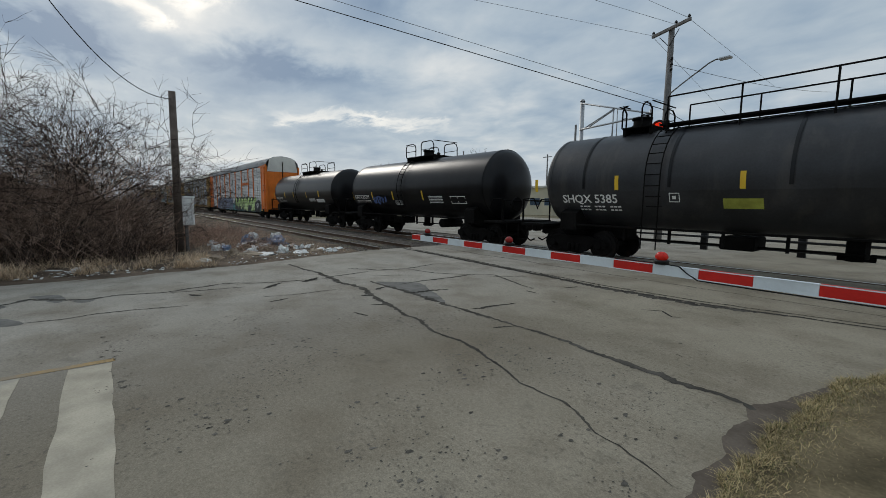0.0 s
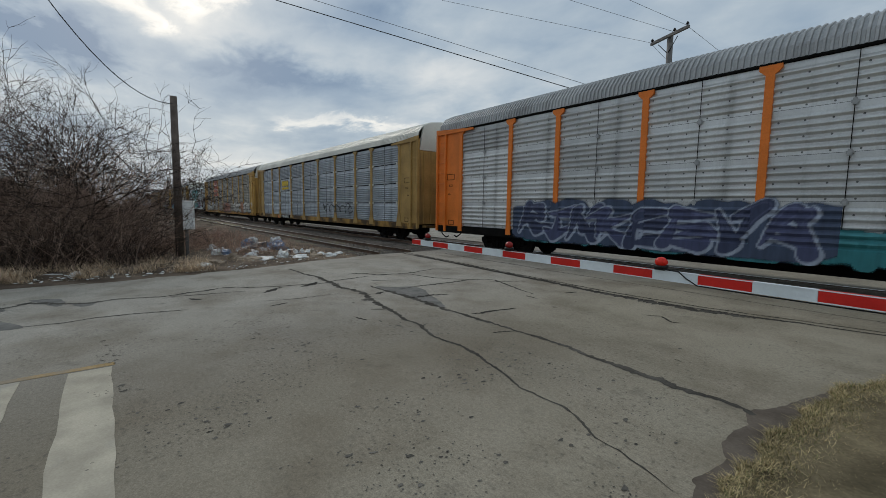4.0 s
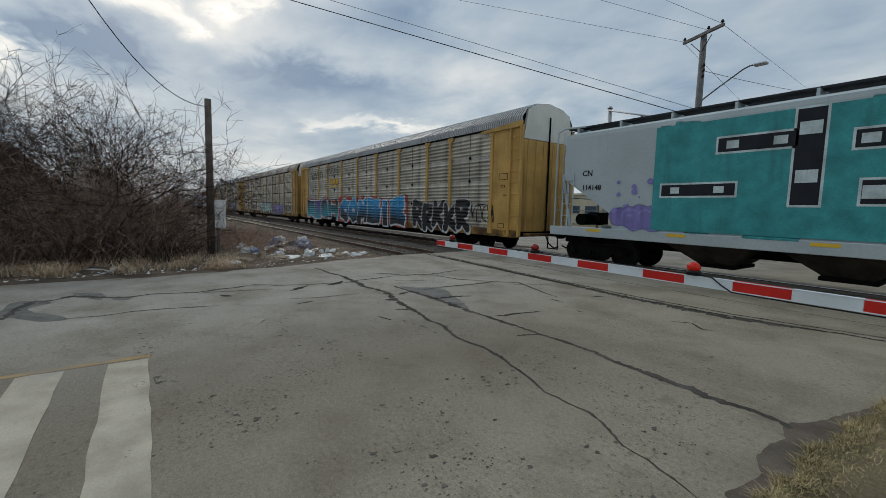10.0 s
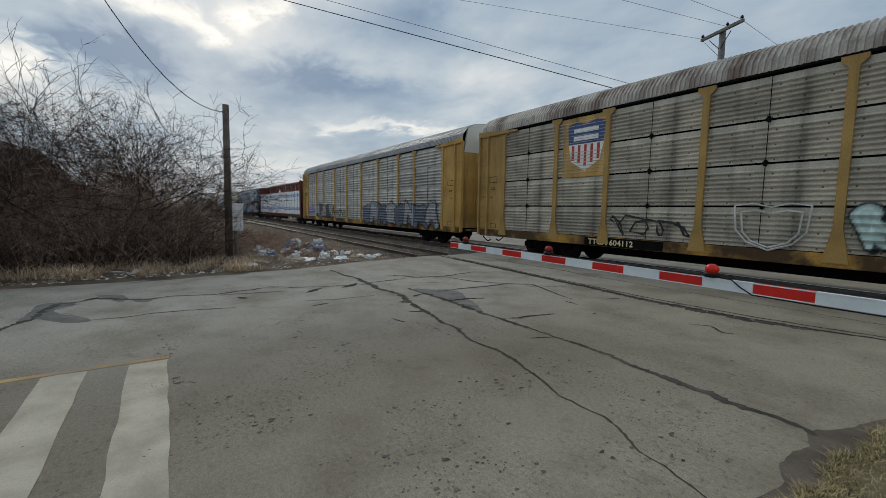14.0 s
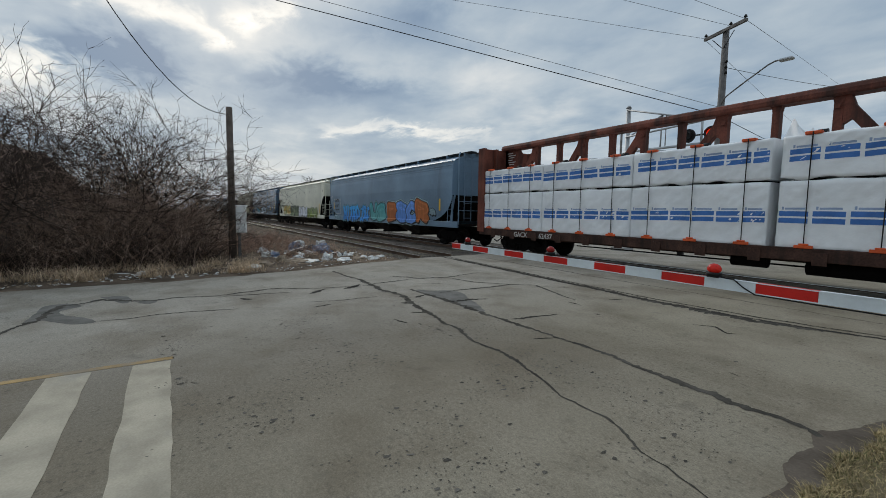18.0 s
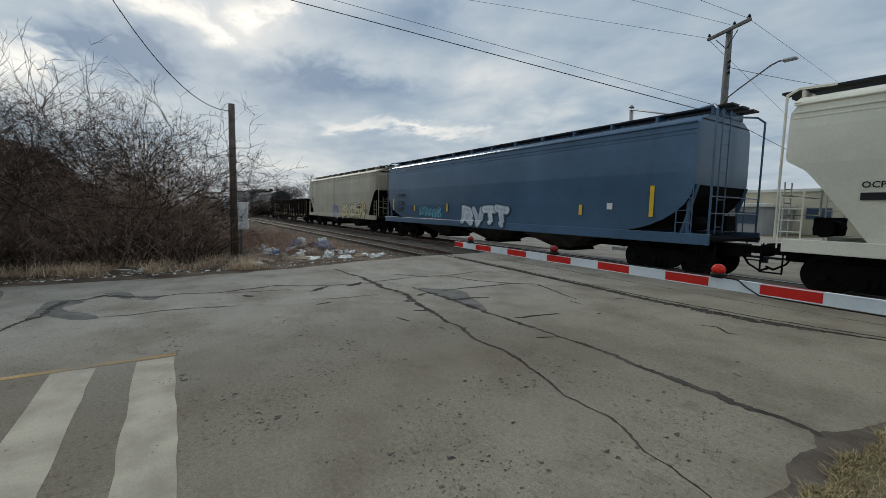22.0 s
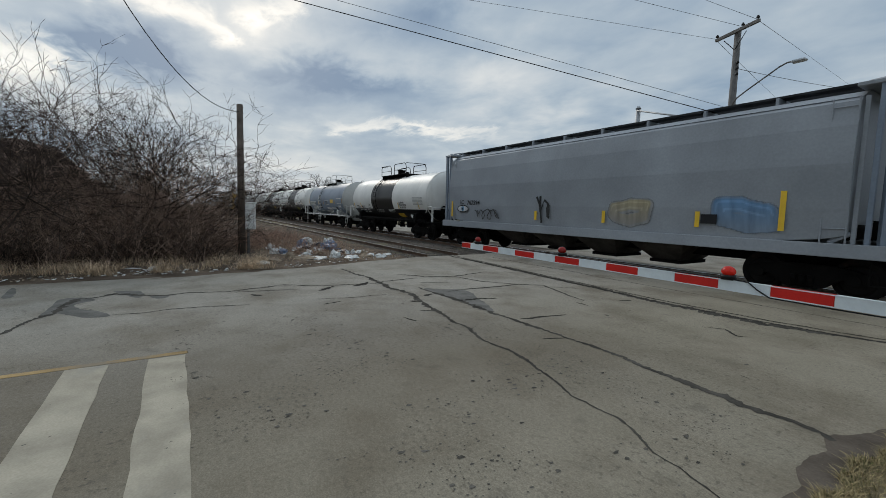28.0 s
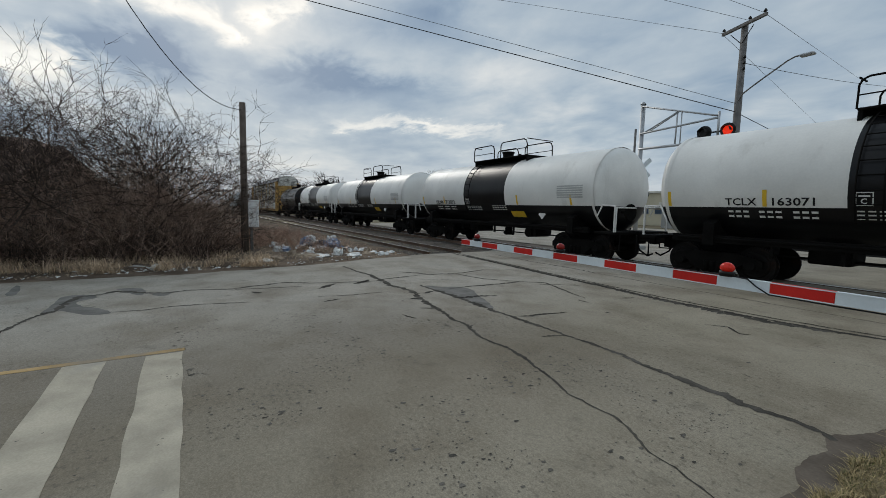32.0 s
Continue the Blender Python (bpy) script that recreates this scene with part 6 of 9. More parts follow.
    depth = (side(Z, X) - 0.004 - max(0.0, abs(y) - 1.56) * 0.5) if side else np.full(X.shape, y)
    idx = -np.ones(X.shape, int)
    used = np.zeros(X.shape, bool)
    for a, b in ((slice(None, -1), slice(None, -1)), (slice(1, None), slice(None, -1)), (slice(None, -1), slice(1, None)), (slice(1, None), slice(1, None))):
        used[a, b] |= cell
    idx[used] = np.arange(used.sum())
    verts = np.stack([X[used], depth[used], Z[used]], axis=1).tolist()
    jj, ii = np.nonzero(cell)
    faces = np.stack([idx[jj, ii], idx[jj, ii + 1], idx[jj + 1, ii + 1], idx[jj + 1, ii]], axis=1).tolist()
    me = raw("graffiti", verts, faces, ENAMEL)
    layer = me.color_attributes.new("paint", "FLOAT_COLOR", "POINT")
    layer.data.foreach_set("color", np.concatenate([np.clip(col[used], 0, 1), alpha[used][:, None]], axis=1).ravel())
    return part("graffiti", me, None, car, label)


def scrawl(car, x0, x1, z0, z1, n, c, seed, y, r=0.02, label="thin sprayed scrawl"):
    """A tag drawn in one running line."""
    rnd = random.Random(seed)
    bm = bmesh.new()
    w = (x1 - x0) / n
    zc, h = (z0 + z1) / 2, (z1 - z0) / 2
    pts, steps = [], 7
    amp = [rnd.uniform(0.45, 1.0) for _ in range(n + 1)]
    roll_ = [rnd.uniform(0.25, 0.75) for _ in range(n + 1)]
    for i in range(n):
        for j in range(steps):
            t = j / steps
            k = amp[i] * (1 - t) + amp[i + 1] * t
            pts.append((x0 + w * (i + t) + roll_[i] * w * math.sin(2 * math.pi * t) + rnd.uniform(-0.16, 0.16) * w, zc + h * k * math.cos(2 * math.pi * t * (1 if i % 3 else 1.5)) + rnd.uniform(-0.22, 0.22) * h))
    d = Vector((1.0, 0.0))
    rim = []
    for i, p in enumerate(pts):
        q = pts[min(i + 1, len(pts) - 1)]
        e = Vector((q[0] - p[0], q[1] - p[1]))
        d = e.normalized() if e.length > 1e-6 else d
        rim.append([bm.verts.new((p[0] + k * r * d.y, y - 0.004 - 0.00002 * i, p[1] - k * r * d.x)) for k in (-1, 1)])
    for p, q in zip(rim, rim[1:]):
        bm.faces.new((p[0], q[0], q[1], p[1]))
    return part("graffiti", bm, colour(c), car, label)


def emblem(car, x0, x1, z0, z1, n, c, edge, y, label, slant=0.0):
    """A company mark as a row of plain chamfered blocks with a dark edge."""
    w, h = (x1 - x0) / n, z1 - z0
    for i in range(n):
        g = None
        for grow_, cc, yy_ in ((0.03, edge, y), (0.0, c, y - 0.004)):
            a, b, k = x0 + w * (i + 0.06) - grow_, x0 + w * (i + 0.94) + grow_, 0.22 * w
            lo_, hi = z0 - grow_, z1 + grow_
            pts = [(a + k, lo_), (b - k, lo_), (b, lo_ + k), (b, hi - k), (b - k, hi), (a + k, hi), (a, hi - k), (a, lo_ + k)]
            bm = bmesh.new()
            bm.faces.new([bm.verts.new((px + slant * (pz - z0), yy_, pz)) for px, pz in pts])
            g = part("emblem_block", bm, colour(cc), car, label) if g is None else part("block_face", bm, colour(cc), g)


# ---- autoracks ----
def rack_panel(w, h, ribs):
    bm = bmesh.new()
    prof = rack_profile(h, ribs)
    a = [bm.verts.new((-w / 2, y, z)) for y, z in prof]
    b = [bm.verts.new((w / 2, y, z)) for y, z in prof]
    for i in range(len(prof) - 1):
        bm.faces.new((a[i], b[i], b[i + 1], a[i + 1]))
    me = bpy.data.meshes.new("side_panel")
    bm.to_mesh(me)
    bm.free()
    return me


def with_material(me, m):
    c = me.copy()
    c.materials.clear()
    c.materials.append(m)
    return c


ROOF = [(-1.52, 5.10), (-1.46, 5.40), (-1.22, 5.70), (-0.75, 5.92), (0.0, 6.02), (0.75, 5.92), (1.22, 5.70), (1.46, 5.40), (1.52, 5.10)]


def rack_roof():
    bm = bmesh.new()
    n = 210
    xs = []
    step = (AL - 0.2) / n
    for i in range(n):
        x = -AL / 2 + 0.1 + i * step
        xs += [(x, 0.0), (x + step * 0.45, 0.0), (x + step * 0.55, 0.035), (x + step * 0.9, 0.035)]
    xs.append((AL / 2 - 0.1, 0.0))
    rows = [[bm.verts.new((x, y * (1 + o * 0.5), z + o)) for y, z in ROOF] for x, o in xs]
    for a, b in zip(rows, rows[1:]):
        for i in range(len(ROOF) - 1):
            bm.faces.new((a[i], a[i + 1], b[i + 1], b[i]))
    return mesh_of("roof", bm, M["roof_grey"])


def autorack(front, back, post, panel, roof, label, end=None, sill=None, doors="yellow", foot=0.34, upper=None, clips=False, wide=0.085):
    end, sill, upper = end or post, sill or "sill_dirty", upper or panel
    car, span = new_car("autorack_car", label, "autorack", front, back)
    SIDES[car.name] = rack_side
    part("inner_wall", cached("rack_core", lambda: mesh_of("inner_wall", box(bmesh.new(), -AL / 2 + 0.25, AL / 2 - 0.25, -1.40, 1.40, 0.95, 5.2), M["steel_dark"])), None, car, "dark inner wall")
    part("roof", cached(("rack_roof", roof), lambda: with_material(cached("rack_roof", rack_roof), M[roof])), None, car, "ribbed curved roof")
    # deck sill
    def deck():
        bm = bmesh.new()
        box(bm, -AL / 2 + 0.1, AL / 2 - 0.1, -1.53, -1.40, 0.70, 1.00, 0.012)
        box(bm, -AL / 2 + 0.1, AL / 2 - 0.1, 1.40, 1.53, 0.70, 1.00, 0.012)
        return mesh_of("side_sill", bm, M[sill])
    part("side_sill", cached(("rack_sill", sill), deck), None, car, "long side sill")
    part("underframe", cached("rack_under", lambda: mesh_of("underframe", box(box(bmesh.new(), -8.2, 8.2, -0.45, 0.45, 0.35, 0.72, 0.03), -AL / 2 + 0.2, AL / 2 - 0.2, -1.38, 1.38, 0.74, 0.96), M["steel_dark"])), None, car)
    x = -AL / 2
    H4 = (5.07 - 1.02) / 4
    for i, w in enumerate(BAYS):
        mid = x + w / 2
        first = i in (0, len(BAYS) - 1)
        for s in (-1, 1):
            if first:
                me = cached(("rack_end_side", end, w), lambda: mesh_of("end_panel", box(bmesh.new(), -w / 2, w / 2, -0.03, 0.03, 0.78, 5.08, 0.01), M[end]))
                ep = part("end_panel", me, None, car, "flat painted end panel", at=(mid, s * 1.49, 0))
                if s < 0:
                    sg = -1 if i == 0 else 1
                    for fx, fz, fw, fh in ((-0.15, 3.0, 0.5, 0.26), (-0.15, 2.7, 0.22, 0.10), (-0.2, 1.05, 0.36, 0.2), (-0.05, 2.35, 0.16, 0.06)):
                        part("plate", cached(("rack_plate", fw, fh), lambda: mesh_of("plate", box(box(box(box(bmesh.new(), -fw / 2, fw / 2, -0.006, 0, 0, 0.02), -fw / 2, fw / 2, -0.006, 0, fh - 0.02, fh), -fw / 2, -fw / 2 + 0.02, -0.006, 0, 0.02, fh - 0.02), fw / 2 - 0.02, fw / 2, -0.006, 0, 0.02, fh - 0.02), M["steel_dark"])), None, ep, "dark outlined stencil plate", at=(sg * fx, -0.0305, fz))
                    part("door_seam", cached("rack_dseam", lambda: mesh_of("door_seam", box(bmesh.new(), -0.012, 0.012, -0.006, 0, 0.95, 4.9), M["steel_dark"])), None, ep, "dark door seam", at=(sg * 0.17, -0.0305, 0))
                    part("door_seam", cached("rack_dseam2", lambda: mesh_of("door_seam", box(bmesh.new(), -0.4, 0.17, -0.006, 0, 0, 0.02), M["steel_dark"])), None, ep, "dark door seam", at=pose(0, -0.0305, 0.93, 0, 0, 0))
            else:
                for k in range(4):
                    mt = upper if k > 1 else panel
                    me = cached(("rack_panel", w, mt, clips), lambda: with_material(cached(("rack_panel", w, clips), lambda: rack_panel(w - 0.06, H4 - (0.05 if clips else 0.008), 7 if clips else 5)), M[mt]))
                    part("side_panel", me, None, car, at=pose(mid, s * 1.475, 1.02 + k * H4, 0, 0, 0 if s < 0 else 180))
        if w > 2.5 and panel != "galv_sooty":
            part("panel_seam", cached("rack_seam", lambda: mesh_of("panel_seam", box(bmesh.new(), -0.007, 0.007, -0.006, 0.006, 1.04, 5.05), M["steel_dark"])), None, car, "dark upright seam", at=(mid, -1.523, 0))
            for k in range(1, 4):
                part("latch", cached(("rack_latch", upper in ("galv_brown", "galv_sooty")), lambda: mesh_of("latch", box(box(bmesh.new(), -0.035, 0.035, -0.03, 0.02, -0.07, 0.07, 0.008), -0.06, 0.06, -0.02, 0.02, -0.03, 0.03), M["roof_grey" if upper not in ("galv_brown", "galv_sooty") else "steel_dark"])), None, car, "small panel latch", at=(mid, -1.52, 1.0 + k * H4))
        x += w
        if clips == "round" and i < len(BAYS) - 1:
            for dx in ((0.2,) if i == 0 else (-0.2,) if i == len(BAYS) - 2 else (-0.2, 0.2)):
                for k in range(1, 4):
                    part("clip", cached("rack_clip", lambda: mesh_of("clip", tube(bmesh.new(), (0, 0.02, 0), (0, -0.03, 0), 0.07, 8), M["roof_white"])), None, car, "round pale panel clip", at=(x + dx, -1.52, 1.0 + k * H4))
        if i < len(BAYS) - 1:
            def post_mesh():
                bm = bmesh.new()
                prism(bm, [(-wide - foot * 0.35, 0.80), (-wide, 1.55), (-wide, 4.86), (-wide - 0.13, 4.98), (-wide - 0.13, 5.08), (wide + 0.13, 5.08), (wide + 0.13, 4.98), (wide, 4.86), (wide, 1.55), (wide + foot * 0.35, 0.80)], -0.035, 0.035, "y")
                return mesh_of("post", bm, M[post])
            for s in (-1, 1):
                part("post", cached(("rack_post", post, foot, wide), post_mesh), None, car, at=(x, s * 1.525, 0))
    # eave rail
    for s in (-1, 1):
        me = cached(("rack_eave", sill), lambda: mesh_of("eave_rail", box(bmesh.new(), -AL / 2, AL / 2, -0.03, 0.03, 5.07, 5.13, 0.008), M["steel_dark"]))
        part("eave_rail", me, None, car, "dark rail under the roof edge", at=(0, s * 1.51, 0))
    for s in (-1, 1):
        e = s * AL / 2

        def end_door():
            bm = bmesh.new()
            box(bm, -0.05, 0.05, -0.705, 0.705, 0.95, 4.55, 0.02)
            return mesh_of("end_door", bm, M[end])
        for side in (-1, 1):
            dr = part("end_door", cached(("rack_end_door", end), end_door), None, car, "ribbed leaf of the end door", at=(e - s * 0.1, side * 0.735, 0))
            for y in (-0.465, -0.015, 0.435):
                part("rib", cached(("rack_rib", end), lambda: mesh_of("rib", box(bmesh.new(), -0.075, 0.075, -0.03, 0.03, 0.98, 4.5), M[end])), None, dr, at=(0, y * side, 0))
        part("lock_rod", cached("rack_rod", lambda: mesh_of("lock_rod", tube(bmesh.new(), (0, 0, 0.9), (0, 0, 5.5), 0.03, 6), M["steel_dark"])), None, dr, at=(s * 0.09, -0.735, 0))

        def cap():
            bm = bmesh.new()
            prism(bm, [(y * 0.985, z if abs(y) < 1.45 else 4.56) for y, z in ROOF], -0.06, 0.06)
            return mesh_of("end_cap", bm, M["roof_white"])
        part("end_cap", cached("rack_cap", cap), None, car, "pale roof end cap", at=(e - s * 0.1, 0, 0))

        def corner():
            bm = bmesh.new()
            box(bm, -0.05, 0.05, -0.05, 0.05, 0.75, 5.02, 0.01)
            return mesh_of("corner_post", bm, M[end])
        part("end_beam", cached(("rack_beam", end), lambda: mesh_of("end_beam", prism(bmesh.new(), [(-1.25, 4.98), (-1.25, 5.06), (1.15, 5.22), (1.15, 5.04), (0.9, 4.98)], -0.03, 0.03, "y"), M[end])), None, car, "painted beam under the roof corner", at=pose(e - s * 1.15, -1.575, 0, 0, 0, 0 if s > 0 else 180))
        for y in (-1.56, 1.56):
            part("corner_post", cached(("rack_corner", end), corner), None, car, at=(e - s * 0.05, y, 0))
            part("corner_post", cached(("rack_corner", end), corner), None, car, at=(e - s * 0.62, y, 0))
            ladder(e - s * 0.335, y * 1.015, 0.9, 4.85, 0.5, 9, M[end], car, "side ladder")
        bm = bmesh.new()
        box(bm, min(e, e + s * 0.35), max(e, e + s * 0.35), -1.3, 1.3, 0.80, 0.90, 0.01)
        part("end_platform", bm, M[sill], car)
        add_coupler(car, s * span / 2, s)
        add_truck(car, s * 10.1)
    return car


def band(car, x0, x1, z0, z1, material, label, name="sign_panel", y=-1.512):
    return part(name, box(bmesh.new(), x0, x1, y - 0.004, y, z0, z1), M[material] if isinstance(material, str) else material, car, label)


# ---- covered hoppers ----


def hopper(front, back, paint, label, bays=4, cut=2.6, bow=0.10, ribs=True, smooth_end=False, top=4.38, side_z=(0.98, 1.28), straight=False, bulge=False):
    car, span = new_car("covered_hopper", label, "hopper car", front, back)
    a = span / 2 - (1.5 if smooth_end else 0.72 if bulge else 1.25)
    z1 = top
    zs0, zs1 = side_z
    lo = zs1 - 0.04
    # side outline with curved end cut-outs
    curve = [(a - 2.3 + 2.3 * math.sin(k * math.pi / 2 / 8) ** 1.25, lo + (cut - lo) * (1 - math.cos(k * math.pi / 2 / 8))) for k in range(9)]
    if straight:      # plain diagonal over a short upright edge
        curve = [(a - 1.9, lo), (a - 1.9, lo + 0.45), (a - 1.3, lo + 0.45 + (cut - lo - 0.45) * 0.32), (a - 0.6, lo + 0.45 + (cut - lo - 0.45) * 0.68), (a, cut)]
    if bulge:      # full ends that overhang a long diagonal
        curve = [(a - 1.5, lo), (a - 1.23, 1.65), (a - 0.52, 2.63), (a - 0.38, 2.80), (a - 0.03, cut), (a, cut + 0.12), (a, top - 0.28), (a - 0.17, top)]
    bm = bmesh.new()
    # bowed cross-section: several slices across
    rows = []
    lv = [lo, lo + (z1 - lo) * 0.25, lo + (z1 - lo) * 0.55, lo + (z1 - lo) * 0.8, z1 - 0.12, z1]
    off = [0.0, 0.06, 0.09, 0.06, 0.0, -0.10]
    SIDES[car.name] = lambda z, x: -np.maximum(1.50 + np.interp(z, lv, off) * bow / 0.10, np.where(z < zs1 + 0.02, 1.582, 0.0))

    def half(z):
        x = a
        for (xa, za), (xb, zb) in zip(curve, curve[1:]):
            if za <= z <= zb:
                x = xa + (xb - xa) * (z - za) / max(1e-6, zb - za)
        return x
    zz = sorted(set([round(q, 4) for q in lv] + [round(c[1], 4) for c in curve]))
    for z in zz:
        w = 1.50 + np.interp(z, lv, off) * bow / 0.10
        x = half(z)
        rows.append([bm.verts.new((sx * x, sy * w, z)) for sx, sy in ((-1, -1), (1, -1), (1, 1), (-1, 1))])
    # end slopes below the cut go near-black: the overhang's shade put into their colour
    slopes = (bmesh.new(), bmesh.new())
    for p, q in zip(rows, rows[1:]):
        for i in range(4):
            quad = (p[i], p[(i + 1) % 4], q[(i + 1) % 4], q[i])
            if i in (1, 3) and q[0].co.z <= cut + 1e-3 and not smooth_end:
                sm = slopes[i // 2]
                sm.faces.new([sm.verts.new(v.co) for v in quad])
            else:
                bm.faces.new(quad)
    bm.faces.new(rows[0]); bm.faces.new(rows[-1])
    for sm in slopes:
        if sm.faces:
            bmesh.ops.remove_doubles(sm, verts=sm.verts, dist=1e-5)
            part("slope_sheet", sm, M["steel_dark"], car, "sloped end sheet coloured dark for the shade under the overhang")
        else:
            sm.free()
    part("hopper_body", bm, M[paint], car, "painted steel hopper body")
    bm = bmesh.new()
    prism(bm, [(-1.42, z1 - 0.03), (-1.05, z1 + 0.14), (-0.4, z1 + 0.22), (0.4, z1 + 0.22), (1.05, z1 + 0.14), (1.42, z1 - 0.03)], -a, a)
    part("roof", bm, M[paint], car)
    for s in (-1, 1):
        bm = bmesh.new()
        box(bm, -span / 2 + 0.78, span / 2 - 0.78, s * 1.53 - 0.05, s * 1.53 + 0.05, zs0, zs1, 0.012)
        part("side_sill", bm, M[paint], car, "long side sill")
        if ribs:
            for z in (z1 - 0.12, z1 - 0.30, z1 - 0.42):
                bm = bmesh.new()
                box(bm, -a + 0.05, a - 0.05, s * 1.515 - 0.03, s * 1.515 + 0.03, z, z + 0.04, 0.008)
                part("side_rib", bm, M[paint], car)
    # roof walk with its brackets
    for y in (-0.62, 0.0, 0.62):
        bm = bmesh.new()
        box(bm, -a - 0.45, a + 0.45, y - 0.2, y + 0.2, z1 + 0.34, z1 + 0.39)
        part("running_board", bm, M["grate"], car, "steel grating walk on the roof")
    n = int(a * 2 / 1.55)
    for i in range(n + 1):
        me = cached(("walk_bracket", paint, z1), lambda: mesh_of("walk_bracket", box(bmesh.new(), -0.03, 0.03, -0.9, 0.9, z1 + 0.16, z1 + 0.345), M[paint]))
        part("walk_bracket", me, None, car, at=(-a + 2 * a * i / n, 0, 0))
    for s in (-1, 1):
        part("hatch_trough", box(bmesh.new(), -a * 0.93, a * 0.93, s * 0.30 - 0.05, s * 0.30 + 0.05, z1 + 0.22, z1 + 0.30), M[paint], car)
    # centre sill and outlets
    part("centre_sill", box(bmesh.new(), -span / 2 + 0.5, span / 2 - 0.5, -0.35, 0.35, 0.66, 1.0, 0.02), M["steel_dark"], car)
    reach = a - 3.2
    for k in range(bays):
        x = -reach + 2 * reach * (k + 0.5) / bays
        w = reach / bays
        bm = bmesh.new()
        t0 = [bm.verts.new((x + sx * w * 0.80, sy * 1.40, zs0 + 0.02)) for sx, sy in ((-1, -1), (1, -1), (1, 1), (-1, 1))]
        t1 = [bm.verts.new((x + sx * 0.42, sy * 0.62, 0.42)) for sx, sy in ((-1, -1), (1, -1), (1, 1), (-1, 1))]
        for i in range(4):
            bm.faces.new((t0[i], t0[(i + 1) % 4], t1[(i + 1) % 4], t1[i]))
        bm.faces.new(t1)
        ou = part("outlet_hopper", bm, M["steel_dust"], car, "dark sloped discharge hopper")
        part("outlet_gate", box(bmesh.new(), x - 0.5, x + 0.5, -0.72, 0.72, 0.34, 0.44, 0.01), M["steel_dark"], ou)
    for s in (-1, 1):
        e = s * (span / 2 - (0.60 if bulge else 0.86))
        # end cage
        for y in (-1.45, 1.45):
            if not bulge:
                part("corner_post", box(bmesh.new(), e - s * 0.55 - 0.04, e - s * 0.55 + 0.04, y - 0.04, y + 0.04, zs1, z1 - 0.05, 0.008), M[paint], car)
            ladder(e - s * 0.3 if bulge else s * (a - 0.22), y * 1.075, 1.05, z1 - 0.05 if smooth_end else 2.35 if bulge else cut + 0.15, 0.42, 5 if not smooth_end else 9, M[paint], car, "side ladder")
            bm = bmesh.new()
            pipe(bm, [(e, y, zs1), (e, y, z1 + 0.15), (e - s * 0.15, y * 0.9, z1 + 0.30), (e - s * 0.7, y * 0.62, z1 + 0.36)], 0.03, 6)
            part("end_rail", bm, M[paint], car)
            if not bulge:
                part("end_brace", tube(bmesh.new(), (s * (a - 0.3), y, zs1), (s * (a + 0.05), y, cut), 0.05, 6), M[paint], car)
        ladder(e, -0.9, zs1, 2.6 if bulge else z1 + 0.2, 0.42, 4 if bulge else 9, M[paint], car, "end ladder", along="y")
        for z in (zs1 + 0.55, zs1 + 1.0):
            part("end_handrail", tube(bmesh.new(), (e, -1.45, z), (e, 1.45, z), 0.018, 6), M[paint], car)
        part("end_platform", box(bmesh.new(), min(e - s * 0.9, e + s * 0.12), max(e - s * 0.9, e + s * 0.12), -1.5, 1.5, zs0 + 0.08, zs0 + 0.16, 0.01), M["steel_dark"], car)
        if smooth_end:      # tall cage of posts that carries the roof platform
            for x in (s * a + s * 0.3, e - s * 0.1):
                for y in (-1.42, -0.5, 0.5, 1.42):
                    part("cage_post", box(bmesh.new(), x - 0.045, x + 0.045, y - 0.045, y + 0.045, zs1 - 0.1, z1 + 0.16, 0.006), M["tank_grey"], car, "upright post of the end cage")
            part("roof_platform", box(bmesh.new(), min(s * (a - 0.1), e + s * 0.05), max(s * (a - 0.1), e + s * 0.05), -1.5, 1.5, z1 + 0.16, z1 + 0.24, 0.01), M[paint], car, "grated platform over the end cage")
            part("brake_wheel", tube(bmesh.new(), (e + s * 0.02, -0.7, 2.3), (e + s * 0.08, -0.7, 2.3), 0.3, 16), M["steel_dark"], car, "dark hand brake wheel")
        part("brake_gear", tube(box(bmesh.new(), e - s * 0.5 - 0.25, e - s * 0.5 + 0.25, 0.1, 0.7, zs1 + 0.05, zs1 + 0.5, 0.03), (e - s * 0.75, -1.0, zs1 + 0.25), (e - s * 0.75, -0.1, zs1 + 0.25), 0.2, 10), M["steel_dark"], car)
        for y in (-1.5, 1.5):
            part("step", pipe(bmesh.new(), [(e - 0.22, y, zs0), (e - 0.22, y, 0.45), (e + 0.22, y, 0.45), (e + 0.22, y, zs0)], 0.02, 5), M["steel_dark"], car)
        add_coupler(car, s * span / 2, s)
        add_truck(car, s * (span / 2 - 2.3))
    return car


# ---- tank cars ----


def shell(x0, x1, a0, a1, r, zc, nx=1, na=None):
    """Part of a cylinder's skin; angles in degrees from the +y side over the top."""
    bm = bmesh.new()
    na = na or max(3, int(abs(a1 - a0) / 9))
    rows = []
    for i in range(nx + 1):
        x = x0 + (x1 - x0) * i / nx
        rows.append([bm.verts.new((x, r * math.cos(radians(a0 + (a1 - a0) * j / na)), zc + r * math.sin(radians(a0 + (a1 - a0) * j / na)))) for j in range(na + 1)])
    for p, q in zip(rows, rows[1:]):
        for j in range(na):
            f = bm.faces.new((p[j], p[j + 1], q[j + 1], q[j]))
            f.smooth = True
    return bm


